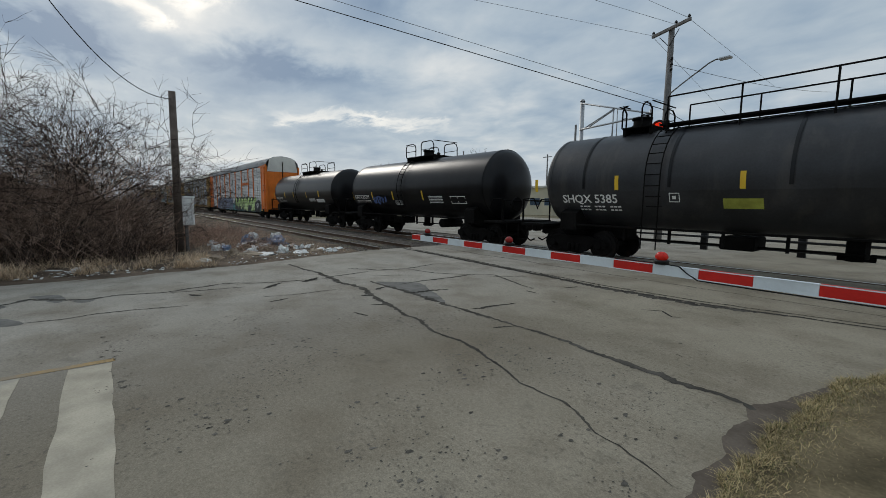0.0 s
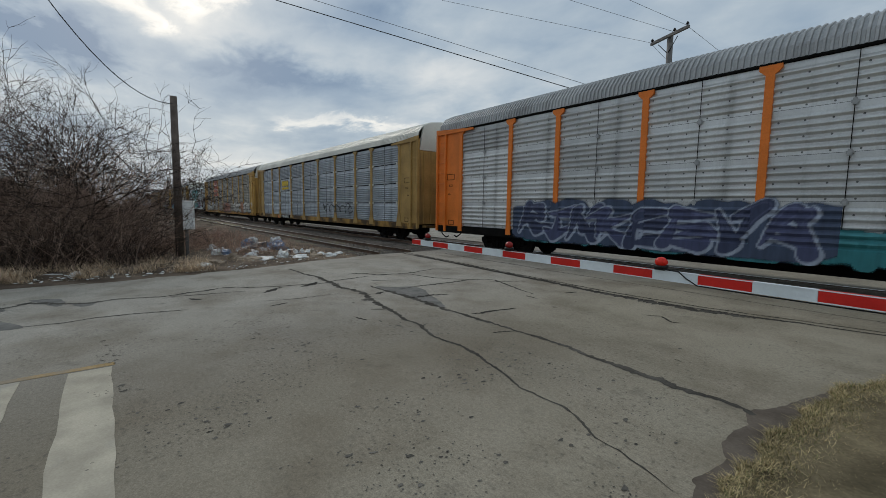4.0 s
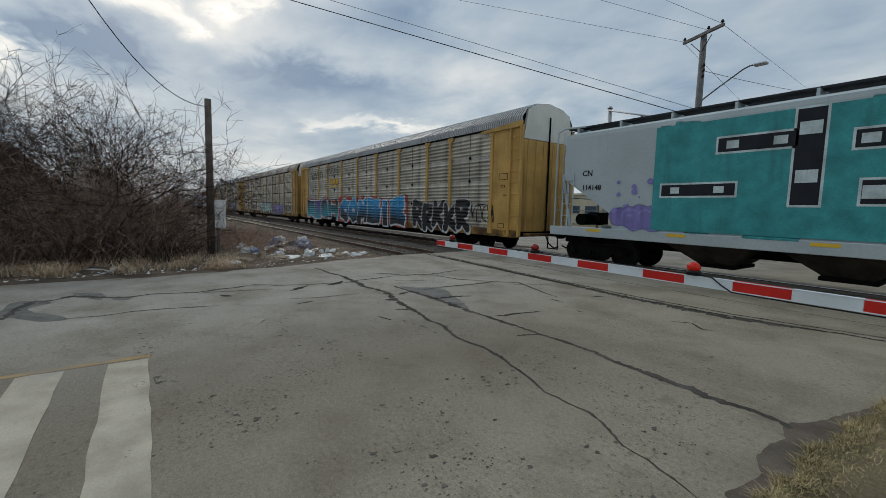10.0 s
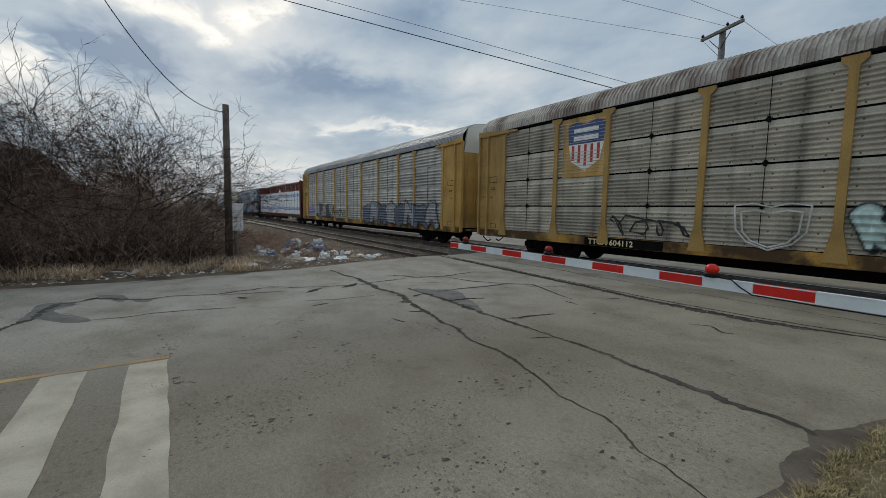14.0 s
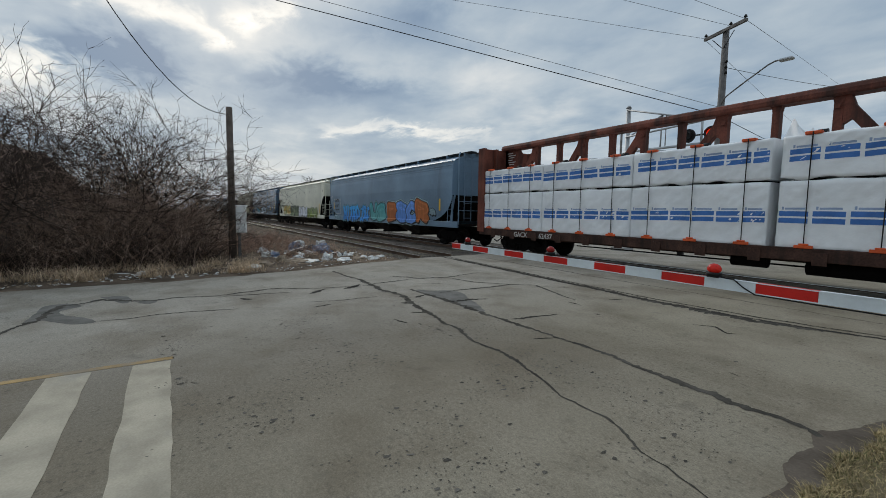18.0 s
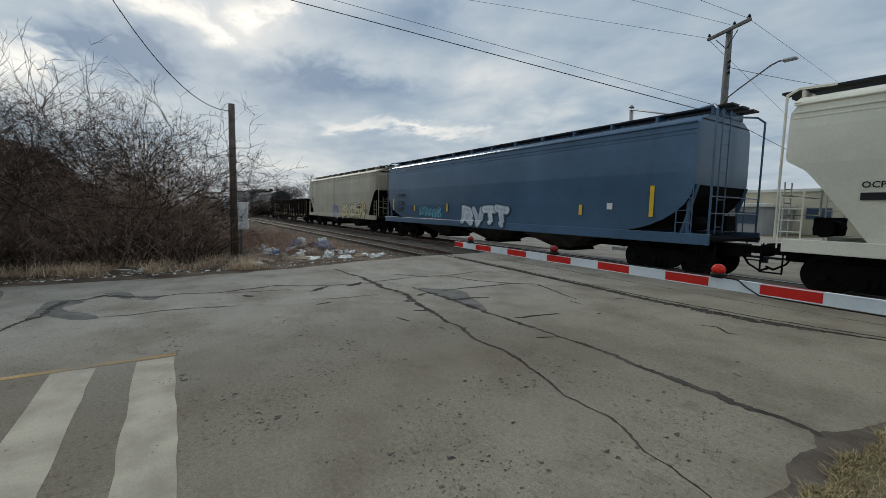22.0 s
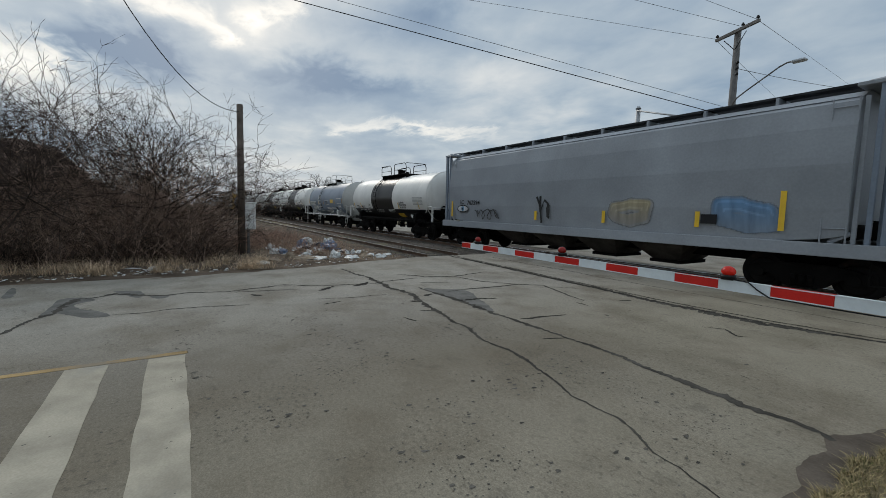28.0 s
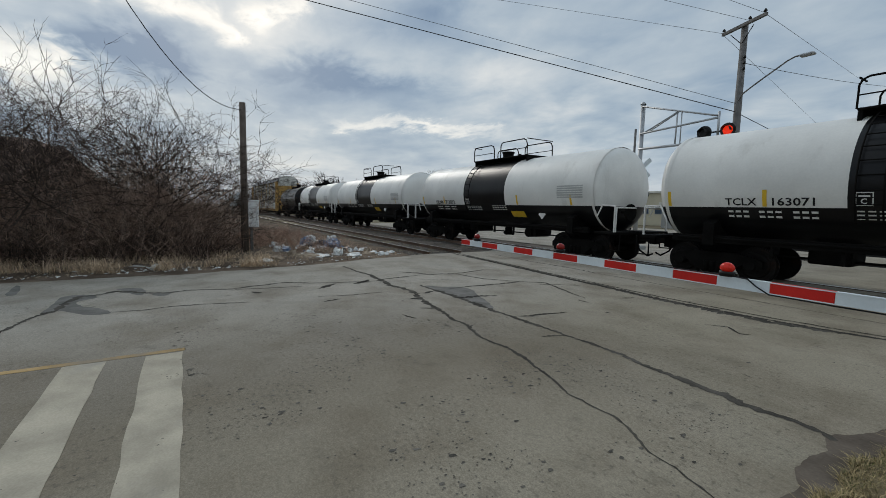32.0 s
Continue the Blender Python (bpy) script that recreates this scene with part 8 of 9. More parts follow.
# autoracks again
c = autorack(J[7], J[8], "yellow", "galv_brown", "roof_grey", "autorack with yellow posts and broad blue graffiti", foot=0.15)
graffiti(c, -12.0, -5.2, 0.78, 2.35, 4, (0.55, 0.60, 0.62), [((0.014, 0.015, 0.02), (0.03, 0.30, 0.36)), ((0.10, 0.045, 0.20), (0.06, 0.24, 0.34)), ((0.014, 0.015, 0.02), (0.02, 0.24, 0.32))], 61, -1.57, "teal, black and purple block graffiti with white edges", cloud=(0.36, 0.065, 0.045), style="block", fat=1.25)
graffiti(c, -4.4, 4.9, 0.72, 2.4, 6, (0.62, 0.66, 0.68), [((0.03, 0.30, 0.58), (0.010, 0.012, 0.02))], 62, -1.575, "large blue and black graffiti with white outline", cloud=(0.36, 0.065, 0.045), fat=1.25, word="COMBIE", style="block")
graffiti(c, 5.9, 10.7, 0.66, 2.2, 5, (0.60, 0.60, 0.59), [(0.012, 0.012, 0.014)], 63, -1.57, "black bubble graffiti with pale outline", fat=0.78, style="bubble")
scrawl(c, -11.0, -8.0, 3.9, 4.6, 6, (0.03, 0.03, 0.03), 64, -1.565, 0.028, "black sprayed scrawl")
scrawl(c, -7.6, -4.5, 4.0, 4.8, 5, (0.03, 0.03, 0.03), 65, -1.565, 0.03, "black sprayed scrawl")
band(c, -7.95, -5.3, 0.70, 0.99, "steel_dark", "dark number panel", y=-1.590)
lettering("TTGX 986127", 0.25, M["white"], c, (-7.8, -1.598, 0.76), label="white painted car mark", wide=1.1)
emblem(c, -6.65, -4.95, 3.42, 3.88, 3, (0.60, 0.36, 0.03), (0.08, 0.05, 0.03), YR - 0.012, "yellow block of a company emblem")
band(c, -6.7, -4.9, 3.22, 3.34, colour((0.60, 0.36, 0.03)), "yellow line under the emblem", y=YR - 0.012)
scrawl(c, 10.7, 12.4, 1.2, 2.1, 4, (0.02, 0.02, 0.02), 67, -1.545, 0.03)

c = autorack(J[8], J[9], "yellow_dull", "galv_brown", "roof_rust", "autorack with rust-streaked roof and purple graffiti", foot=0.4, clips="plain")
graffiti(c, -1.26, 3.83, 0.85, 1.98, 6, (0.02, 0.03, 0.03), [(0.42, 0.54, 0.51), (0.34, 0.46, 0.45)], 71, -1.57, "pale green graffiti", fat=1.1)
graffiti(c, 4.46, 8.9, 0.75, 1.85, 5, (0.30, 0.30, 0.34), [((0.20, 0.16, 0.38), (0.09, 0.07, 0.20))], 72, -1.57, "purple graffiti", word="ANTOS", fat=1.0, style="bubble", halo=(0.03, 0.02, 0.05))
scrawl(c, 9.3, 12.2, 1.05, 1.95, 5, (0.03, 0.03, 0.03), 73, -1.575, 0.05, "black sprayed scrawl")
scrawl(c, -7.0, -4.4, 1.05, 1.75, 4, (0.03, 0.03, 0.03), 74, -1.575, 0.035, "black sprayed scrawl")
pts_ = [(-0.5, 0.95), (-0.25, 1.0), (0, 0.92), (0.25, 1.0), (0.5, 0.95), (0.46, 0.4), (0.3, 0.15), (0.0, 0.0), (-0.3, 0.15), (-0.46, 0.4), (-0.5, 0.95)]
bm = bmesh.new()
for k_ in (1.0, 0.8):
    pipe(bm, [(-2.75 + q[0] * 1.5 * k_, -1.56, 0.98 + 0.06 * (1 - k_) * 5 + q[1] * 1.1 * k_) for q in pts_], 0.022, 4)
part("graffiti", bm, colour((0.55, 0.55, 0.53)), c, "pale sprayed outline of a shield")
SHX = -8.1
band(c, -7.95, -5.25, 0.71, 0.99, "steel_dark", "dark number panel", y=-1.532)
lettering("TTGX 604112", 0.25, M["cream"], c, (-7.8, -1.540, 0.76), label="pale painted car mark", wide=1.1)
band(c, SHX - 0.95, SHX + 0.95, 3.0, 5.0, "yellow", "yellow sign backing", y=-1.513)
def shield(car, x, zb, w, h, y):
    out = [(-0.5, 0.95), (-0.25, 1.0), (0, 0.94), (0.25, 1.0), (0.5, 0.95), (0.46, 0.5), (0.38, 0.2), (0.0, 0.0), (-0.38, 0.2), (-0.46, 0.5)]
    bm = bmesh.new()
    bm.faces.new([bm.verts.new((x + px * w, y, zb + pz * h)) for px, pz in out])
    s_ = part("sign_shield", bm, M["white"], car, "white shield emblem")
    bm = bmesh.new()
    bm.faces.new([bm.verts.new((x + px * w, y - 0.003, zb + pz * h)) for px, pz in ((-0.5, 0.95), (-0.25, 1.0), (0, 0.94), (0.25, 1.0), (0.5, 0.95), (0.47, 0.55), (-0.47, 0.55))])
    part("emblem_field", bm, colour((0.05, 0.09, 0.22)), s_, "blue field with pale bars")
    for i in range(-2, 3):
        bm = bmesh.new()
        box(bm, x + i * 0.17 * w - 0.035 * w, x + i * 0.17 * w + 0.035 * w, y - 0.003, y - 0.001, zb + (0.10 + 0.06 * abs(i)) * h, zb + 0.53 * h)
        part("emblem_stripe", bm, colour((0.45, 0.06, 0.05)), s_)
    bm = bmesh.new()
    for z in (0.62, 0.78):
        box(bm, x - 0.33 * w, x + 0.33 * w, y - 0.006, y - 0.004, zb + z * h, zb + (z + 0.09) * h)
    part("emblem_bar", bm, M["white"], s_)
shield(c, SHX, 3.2, 1.5, 1.65, -1.519)

c = autorack(J[9], J[10], "yellow", "galv", "roof_grey", "autorack with yellow ends and grey panels", foot=0.1)
graffiti(c, 1.9, 11.7, 0.85, 2.2, 8, (0.02, 0.02, 0.025), [(0.10, 0.12, 0.16), (0.30, 0.31, 0.33)], 81, -1.57, "dark blue-black block graffiti", style="block")
scrawl(c, -4.6, -1.5, 1.1, 1.7, 5, (0.03, 0.03, 0.03), 82, -1.57, 0.04)
graffiti(c, -9.3, -4.8, 1.05, 2.15, 5, (0.02, 0.02, 0.02), [(0.32, 0.32, 0.32), (0.03, 0.03, 0.03)], 83, -1.57, "black and silver graffiti")
graffiti(c, -11.9, -10.2, 1.3, 1.95, 4, (0.26, 0.20, 0.46), [(0.32, 0.25, 0.55)], 84, -1.574, "purple graffiti")
for q_, (x_, z_, w_, h_) in enumerate(((-12.72, 4.52, 0.30, 0.20), (-12.95, 4.30, 0.26, 0.26), (-12.50, 4.18, 0.24, 0.28), (-12.80, 3.98, 0.26, 0.24), (-12.45, 3.86, 0.20, 0.17))):
    oval(c, x_, z_, w_, h_, colour((0.015, 0.015, 0.015)), -1.5265 - 0.003 * q_, "black sprayed bubble outline")
    oval(c, x_, z_, w_ - 0.04, h_ - 0.04, M["yellow"], -1.528 - 0.003 * q_, "yellow inside of a bubble")
scrawl(c, -13.2, -12.0, 3.0, 3.35, 5, (0.02, 0.02, 0.02), 86, -1.53, 0.03, "black sprayed scrawl")
lettering("KCS", 0.14, M["black"], c, (-12.62, -1.53, 2.27), label="dark painted car mark")
lettering("9330", 0.14, M["black"], c, (-12.62, -1.53, 2.07), label="dark painted car number")


# centre-beam car with wrapped lumber
def film_skin(x, z, seed):
    """How far the wrap stands out from the boards: slack folds and sharp diagonal creases."""
    d = 0.026 * noise.noise(Vector((x * 1.3, z * 2.0, seed))) + 0.012 * noise.noise(Vector((x * 4.5, z * 4.5, seed + 9)))
    slack = max(0.0, min(1.0, 0.5 + 1.3 * noise.noise(Vector((x * 0.7, z * 0.9, seed + 31)))))
    for k, (turn, amp) in enumerate(((0.62, 0.022), (0.95, 0.014), (-0.35, 0.012))):
        c_, s_ = math.cos(turn), math.sin(turn)
        u, v = x * c_ + z * s_, -x * s_ + z * c_
        ridge = 1.0 - abs(noise.noise(Vector((u * 0.55, v * 4.2, seed + 17 * k))))
        d += amp * slack * ridge ** 7
    return 1.425 + d


def bundle(x0, x1, s, z0, z1, seed, nu, nv):
    """A block in crumpled film: its outer skin is wrinkled and sags at the foot."""
    bm = bmesh.new()
    rows = []
    for j in range(nv + 1):
        row = []
        for i in range(nu + 1):
            u, v = i / nu, j / nv
            x, z = x0 + (x1 - x0) * u, z0 + (z1 - z0) * v
            y = film_skin(x, z, seed) - (0.05 if i in (0, nu) else 0) - (0.035 if j in (0, nv) else 0)
            if j == 0:
                z += 0.06 * noise.noise(Vector((x * 2.3, 4, seed)))
            if j == nv:
                z += 0.03 * noise.noise(Vector((x * 1.7, 8, seed)))
            row.append(bm.verts.new((x, s * y, z)))
        rows.append(row)
    for a, b in zip(rows, rows[1:]):
        for i in range(nu):
            bm.faces.new((a[i], a[i + 1], b[i + 1], b[i])).smooth = True
    back = [[bm.verts.new((q.co.x, s * 0.32, q.co.z)) for q in row] for row in (rows[0], rows[-1])]
    for i in range(nu):
        bm.faces.new((rows[-1][i], rows[-1][i + 1], back[1][i + 1], back[1][i]))
        bm.faces.new((rows[0][i + 1], rows[0][i], back[0][i], back[0][i + 1]))
    for k in (0, nu):
        bm.faces.new([r_[k] for r_ in rows] + [back[1][k], back[0][k]])
    return bm


def film_print(bm, x0, x1, z0, z1, seed, slip=0.0):
    """A printed block that lies on the wrinkled wrap."""
    n = max(2, round((x1 - x0) / 0.07))
    low, high = [], []
    for i in range(n + 1):
        x = x0 + (x1 - x0) * i / n
        w = 0.008 * noise.noise(Vector((x * 3, z0, seed)))
        low.append(bm.verts.new((x, -film_skin(x, z0, seed) - 0.005, z0 + w + slip * i / n)))
        high.append(bm.verts.new((x, -film_skin(x, z1, seed) - 0.005, z1 + w + slip * i / n)))
    for i in range(n):
        bm.faces.new((low[i], low[i + 1], high[i + 1], high[i]))


def centrebeam(front, back):
    car, span = new_car("centrebeam_car", "oxide red centre-beam flat car loaded with wrapped lumber", "flat car", front, back)
    a = span / 2 - 0.85
    rnd = random.Random(88)
    part("deck", box(bmesh.new(), -a, a, -1.40, 1.40, 0.88, 1.04, 0.02), M["oxide"], car)
    for s in (-1, 1):
        part("side_sill", box(bmesh.new(), -a, a, min(s * 1.40, s * 1.47), max(s * 1.40, s * 1.47), 0.77, 1.07, 0.015), M["oxide_dirty"], car, "grimy side sill")
    part("centre_sill", box(bmesh.new(), -a + 1.2, a - 1.2, -0.4, 0.4, 0.64, 0.88, 0.03), M["oxide_dirty"], car)
    # brake gear slung under the middle
    part("air_reservoir", tube(bmesh.new(), (0.3, -0.85, 0.60), (1.7, -0.85, 0.60), 0.19, 12), M["steel_dark"], car)
    part("brake_cylinder", tube(bmesh.new(), (-1.3, -0.8, 0.62), (-0.5, -0.8, 0.62), 0.15, 10), M["steel_dark"], car)
    part("brake_valve", box(bmesh.new(), 2.2, 2.6, -1.05, -0.7, 0.42, 0.78, 0.03), M["steel_dark"], car)
    part("brake_rod", tube(bmesh.new(), (-6.5, -0.7, 0.58), (6.5, -0.7, 0.58), 0.022, 5), M["steel_dark"], car)
    bm = bmesh.new()
    for q in ((6.95, 7.35, 0.76, 0.78), (6.95, 7.35, 0.52, 0.54), (6.95, 6.97, 0.52, 0.78), (7.33, 7.35, 0.52, 0.78), (7.05, 7.12, 0.60, 0.70), (7.18, 7.25, 0.60, 0.70)):
        box(bm, q[0], q[1], -1.475, -1.462, q[2], q[3])
    part("placard_frame", bm, M["white"], car, "white framed placard holder under the sill")
    for s in (-1, 1):
        bm = bmesh.new()
        box(bm, min(s * a, s * (a - 0.12)), max(s * a, s * (a - 0.12)), -1.5, 1.5, 0.9, 4.62, 0.02)
        bh = part("bulkhead", bm, M["oxide"], car, "tall ribbed end bulkhead")
        for y in (-1.45, -0.75, 0.0, 0.75, 1.45):
            part("upright", box(bmesh.new(), min(s * (a + 0.1), s * (a - 0.32)), max(s * (a + 0.1), s * (a - 0.32)), y - 0.06, y + 0.06, 0.9, 4.62), M["oxide"], bh)
        for z in (0.95, 1.8, 2.7, 3.6, 4.56):
            part("crossbar", box(bmesh.new(), min(s * (a + 0.1), s * a) + 0.002, max(s * (a + 0.1), s * a) - 0.002, -1.5, 1.5, z - 0.05, z + 0.05), M["oxide"], bh)
        bm = bmesh.new()
        prism(bm, [(s * (a - 0.1), 3.2), (s * (a - 0.1), 4.6), (s * (a - 1.0), 4.6), (s * (a - 1.15), 4.3), (s * (a - 1.0), 3.9), (s * (a - 0.9), 3.2)], -0.06, 0.06, "y")
        part("gusset_plate", bm, M["oxide"], car, "plate between beam and bulkhead")
        x0 = min(s * (a - 0.25), s * (a - 0.9))
        bars([(x0 + 0.05 * (i % 3), x0 + 0.34 + 0.1 * ((i * 2) % 3), 4.46 - 0.10 * i, 4.495 - 0.10 * i) for i in range(6)], M["stencil"], car, -0.066, label="faint stencilled lines")
        add_coupler(car, s * span / 2, s)
        add_truck(car, s * (span / 2 - 3.05))
    chord = [(-0.20, 4.60), (-0.245, 4.64), (-0.25, 4.73), (-0.20, 4.82), (-0.10, 4.865), (0.10, 4.865), (0.20, 4.82), (0.25, 4.73), (0.245, 4.64), (0.20, 4.60)]
    bm = bmesh.new()
    prism(bm, chord, -a, a)
    part("top_chord", bm, M["oxide"], car, "long rounded top chord of the beam")
    for i in range(17):
        x = -9.33 + 1.214 * i
        s = -1 if x < 0 else 1
        braced = i % 2 == (0 if x < 1 else 1)
        bm = bmesh.new()
        prism(bm, [(x - 0.12, 4.62), (x - 0.085, 4.46), (x - 0.085, 1.02), (x + 0.085, 1.02), (x + 0.085, 4.46), (x + 0.12, 4.62)], -0.10, 0.10, "y")
        part("beam_post", bm, M["oxide"], car)
        if braced:
            bm = bmesh.new()
            prism(bm, [(x + s * q, z) for q, z in ((0.08, 4.61), (0.22, 4.60), (0.30, 4.36), (0.86, 3.58), (0.60, 3.58), (0.24, 4.05), (0.09, 3.95))], -0.09, 0.09, "y")
            part("beam_brace", bm, M["oxide"], car)
            part("brace_bolt", box(bmesh.new(), x - 0.05, x + 0.05, -0.16, -0.11, 4.32, 4.42), M["oxide"], car)
    # wrapped lumber: two tiers a side, three packs each side of a narrow gap
    ends = [(-11.28, -7.66), (-7.65, -3.95), (-3.94, -0.38), (-0.20, 3.52), (3.53, 7.24), (7.25, 10.98)]
    for s in (-1, 1):
        for tier, (z0, z1) in enumerate(((1.03, 2.585), (2.63, 3.60))):
            for i, (x0, x1) in enumerate(ends):
                seed = 7 * i + 3 * tier + s
                bm = bundle(x0, x1, s, z0, z1, seed, 64 if s < 0 else 12, 26 if s < 0 else 6)
                b_ = part("lumber_pack", bm, M["wrap"], car, "lumber bundle in white printed film")
                if s > 0:
                    continue
                zb = (1.58, 3.00)[tier] + rnd.uniform(-0.05, 0.05)
                slip = rnd.uniform(-0.012, 0.012)
                pitch = 0.60 + 0.02 * (i % 2)
                x = x0 + rnd.uniform(0.02, 0.20)
                while x + 0.25 < x1 - 0.05:
                    w = min(0.545, x1 - 0.04 - x)
                    for dz in (0.0, 0.155):
                        bm = bmesh.new()
                        film_print(bm, x, x + w, zb + dz, zb + dz + 0.115, seed, slip)
                        part("blue_band", bm, M["wrap_blue"], b_, "blue printed block")
                    bm = bmesh.new()
                    film_print(bm, x + 0.05, x + min(0.09, w), zb + 0.30, zb + 0.37, seed)
                    film_print(bm, x + 0.11, x + max(0.14, w - 0.06), zb + 0.30, zb + 0.345, seed)
                    part("print", bm, M["wrap_pale"], b_)
                    x += pitch
        for i in range(18):
            x = -10.73 + 1.232 * i
            bm = bmesh.new()
            pipe(bm, [(x, s * 1.47, 1.0), (x, s * 1.485, 2.5), (x, s * 1.47, 3.63), (x, s * 0.28, 3.74)], 0.011, 5)
            part("strap", bm, M["cable"], car, "tie-down cable")
            bm = bmesh.new()
            box(bm, x - 0.17, x + 0.17, s * 1.475 - 0.022, s * 1.475 + 0.022, 1.06, 1.13, 0.01)
            box(bm, x - 0.09, x + 0.09, s * 1.475 - 0.022, s * 1.475 + 0.022, 1.13, 1.17, 0.01)
            part("corner_guard", bm, M["strap"], car, "orange plastic corner guard")
            bm = bmesh.new()
            box(bm, x - 0.15, x + 0.15, s * 1.40 - 0.07, s * 1.40 + 0.07, 3.585, 3.655, 0.015)
            part("corner_guard", bm, M["strap"], car, "orange plastic corner guard")
            if s < 0 and i % 2:
                part("strap_winch", tube(bmesh.new(), (x - 0.08, -0.9, 3.68), (x + 0.10, -0.9, 3.68), 0.075, 8), M["cable"], car, "black cable winch")
    # battens in the slit between the tiers
    for (x0, x1) in ends:
        for q in (0.25, 1.1, 2.0, 3.0):
            part("batten", box(bmesh.new(), x0 + q, x0 + q + 0.45, -1.36, -0.4, 2.58, 2.64), M["steel_dark"], car)
    # torn wrap that stands up over the gap between the packs
    bm = bmesh.new()
    grid = []
    for j in range(9):
        v = j / 8
        grid.append([bm.verts.new((-0.30 + 0.62 * u * (1 - 0.35 * v) + 0.10 * v, -1.15 + 0.10 * math.sin(7 * u + 2 * v) + 0.12 * v, 3.56 + v * (0.40 + 0.12 * math.sin(5.5 * u + 0.8) - 0.16 * u))) for u in [k / 10 for k in range(11)]])
    for p, q in zip(grid, grid[1:]):
        for k in range(10):
            bm.faces.new((p[k], p[k + 1], q[k + 1], q[k])).smooth = True
    part("loose_film", bm, M["wrap"], car, "torn white film standing up")
    for i, x in enumerate(np.arange(-a + 1, a - 0.5, 1.232)):
        part("stake_pocket", cached("stake_pocket", lambda: mesh_of("stake_pocket", box(bmesh.new(), -0.13, 0.13, -1.50, -1.472, 0.70, 0.98), M["oxide_dirty"])), None, car, at=(x, 0, 0))
    for text, x in (("GACX", -9.07), ("62437", -7.68)):
        lettering(text, 0.27, M["stencil"], car, (x, -1.505, 0.80), label="white stencilled car mark")
    return car


centrebeam(J[10], J[11])

# covered hoppers
c = hopper(J[11], J[12], "hop_bluegrey", "slate blue covered hopper with bubble-letter graffiti", bays=3)
yy = -1.60
graffiti(c, -6.16, -2.89, 0.98, 2.16, 5, (0.010, 0.014, 0.03), [((0.06, 0.44, 0.95), (0.04, 0.28, 0.80))], 90, yy, "bright blue sprayed word with black edge and pale halo", word="NITRO", style="block", halo=(0.20, 0.42, 0.52), fat=0.95)
graffiti(c, -2.6, -1.0, 1.0, 2.1, 2, (0.01, 0.015, 0.03), [(0.06, 0.36, 0.88)], 91, yy, "bright blue graffiti", fat=1.0, word="ZBT", halo=(0.20, 0.42, 0.52))
for (x0, x1, z0, z1) in ((-8.45, -6.75, 2.66, 2.70), (-8.45, -8.41, 2.2, 2.66), (-6.9, -6.86, 1.5, 2.66), (-8.2, -6.9, 1.46, 1.50)):
    bars([(x0, x1, z0, z1)], colour((0.45, 0.50, 0.52)), c, -1.60, "marking", "pale sprayed frame")
lettering("OCPX", 0.33, M["black"], c, (-8.14, -1.606, 2.46), label="dark painted car mark", wide=1.0)
lettering("62257", 0.33, M["black"], c, (-8.12, -1.61, 2.03), label="dark painted car number", wide=1.0)
bars([(-8.1, -7.2, 1.80, 1.85), (-8.1, -7.4, 1.68, 1.73)], M["black"], c, -1.60)
graffiti(c, -8.5, -6.8, 1.05, 1.4, 5, (0.3, 0.4, 0.45), [(0.14, 0.24, 0.30)], 95, yy, "pale scrawled graffiti")
scrawl(c, -9.35, -8.75, 2.5, 3.0, 2, (0.5, 0.52, 0.54), 96, -1.60, 0.025, "white sprayed doodle")
graffiti(c, -0.8, 1.6, 1.0, 2.35, 2, (0.02, 0.06, 0.07), [((0.07, 0.36, 0.38), (0.16, 0.46, 0.46))], 92, yy, "teal graffiti", halo=(0.26, 0.40, 0.42), word="US", style="bubble", fat=0.95)
graffiti(c, 2.05, 7.0, 1.0, 2.4, 4, (0.014, 0.012, 0.014), [(0.48, 0.14, 0.035), (0.13, 0.30, 0.72), (0.15, 0.33, 0.76), (0.50, 0.15, 0.04)], 93, yy, "orange and blue bubble graffiti", halo=(0.42, 0.58, 0.60), word="BSCR", style="bubble", fat=0.92)
graffiti(c, 7.2, 7.75, 1.54, 1.96, 1, (0.02, 0.02, 0.02), [(0.26, 0.36, 0.40)], 94, yy, "small round graffiti face mark")
band(c, 8.19, 8.33, 1.82, 2.44, "reflect", "yellow reflective strip", y=-1.57)
band(c, -8.6, -8.45, 1.9, 2.5, "reflect", "yellow reflective strip", y=-1.57)

c = hopper(J[12], J[13], "hop_cream", "cream covered hopper with green and black graffiti", bays=3, cut=3.03, bulge=True)
graffiti(c, -6.95, -3.4, 1.15, 2.25, 4, (0.62, 0.62, 0.48), [((0.62, 0.42, 0.07), (0.55, 0.40, 0.10)), ((0.50, 0.30, 0.06), (0.26, 0.30, 0.10)), ((0.42, 0.40, 0.12), (0.58, 0.36, 0.08))], 101, yy, "yellow and green graffiti", word="VERO", style="bubble", fat=0.85, halo=(0.05, 0.06, 0.02))
graffiti(c, -3.3, 0.0, 1.1, 2.15, 4, (0.40, 0.46, 0.30), [((0.012, 0.020, 0.012), (0.12, 0.17, 0.07)), ((0.03, 0.05, 0.02), (0.16, 0.20, 0.09))], 102, yy, "dark green graffiti", cloud=(0.014, 0.018, 0.012), fat=1.1)
graffiti(c, 0.1, 3.6, 1.05, 2.1, 4, (0.012, 0.014, 0.03), [(0.78, 0.79, 0.84), (0.70, 0.72, 0.80)], 103, yy, "white and navy block graffiti", style="block", fat=1.15, word="GNGW")
graffiti(c, 3.7, 7.1, 0.98, 1.95, 6, (0.012, 0.016, 0.008), [((0.34, 0.40, 0.20), (0.22, 0.30, 0.04))], 104, yy, "olive green graffiti")
band(c, 7.76, 7.9, 1.5, 2.4, "reflect", "yellow reflective strip", y=-1.57)
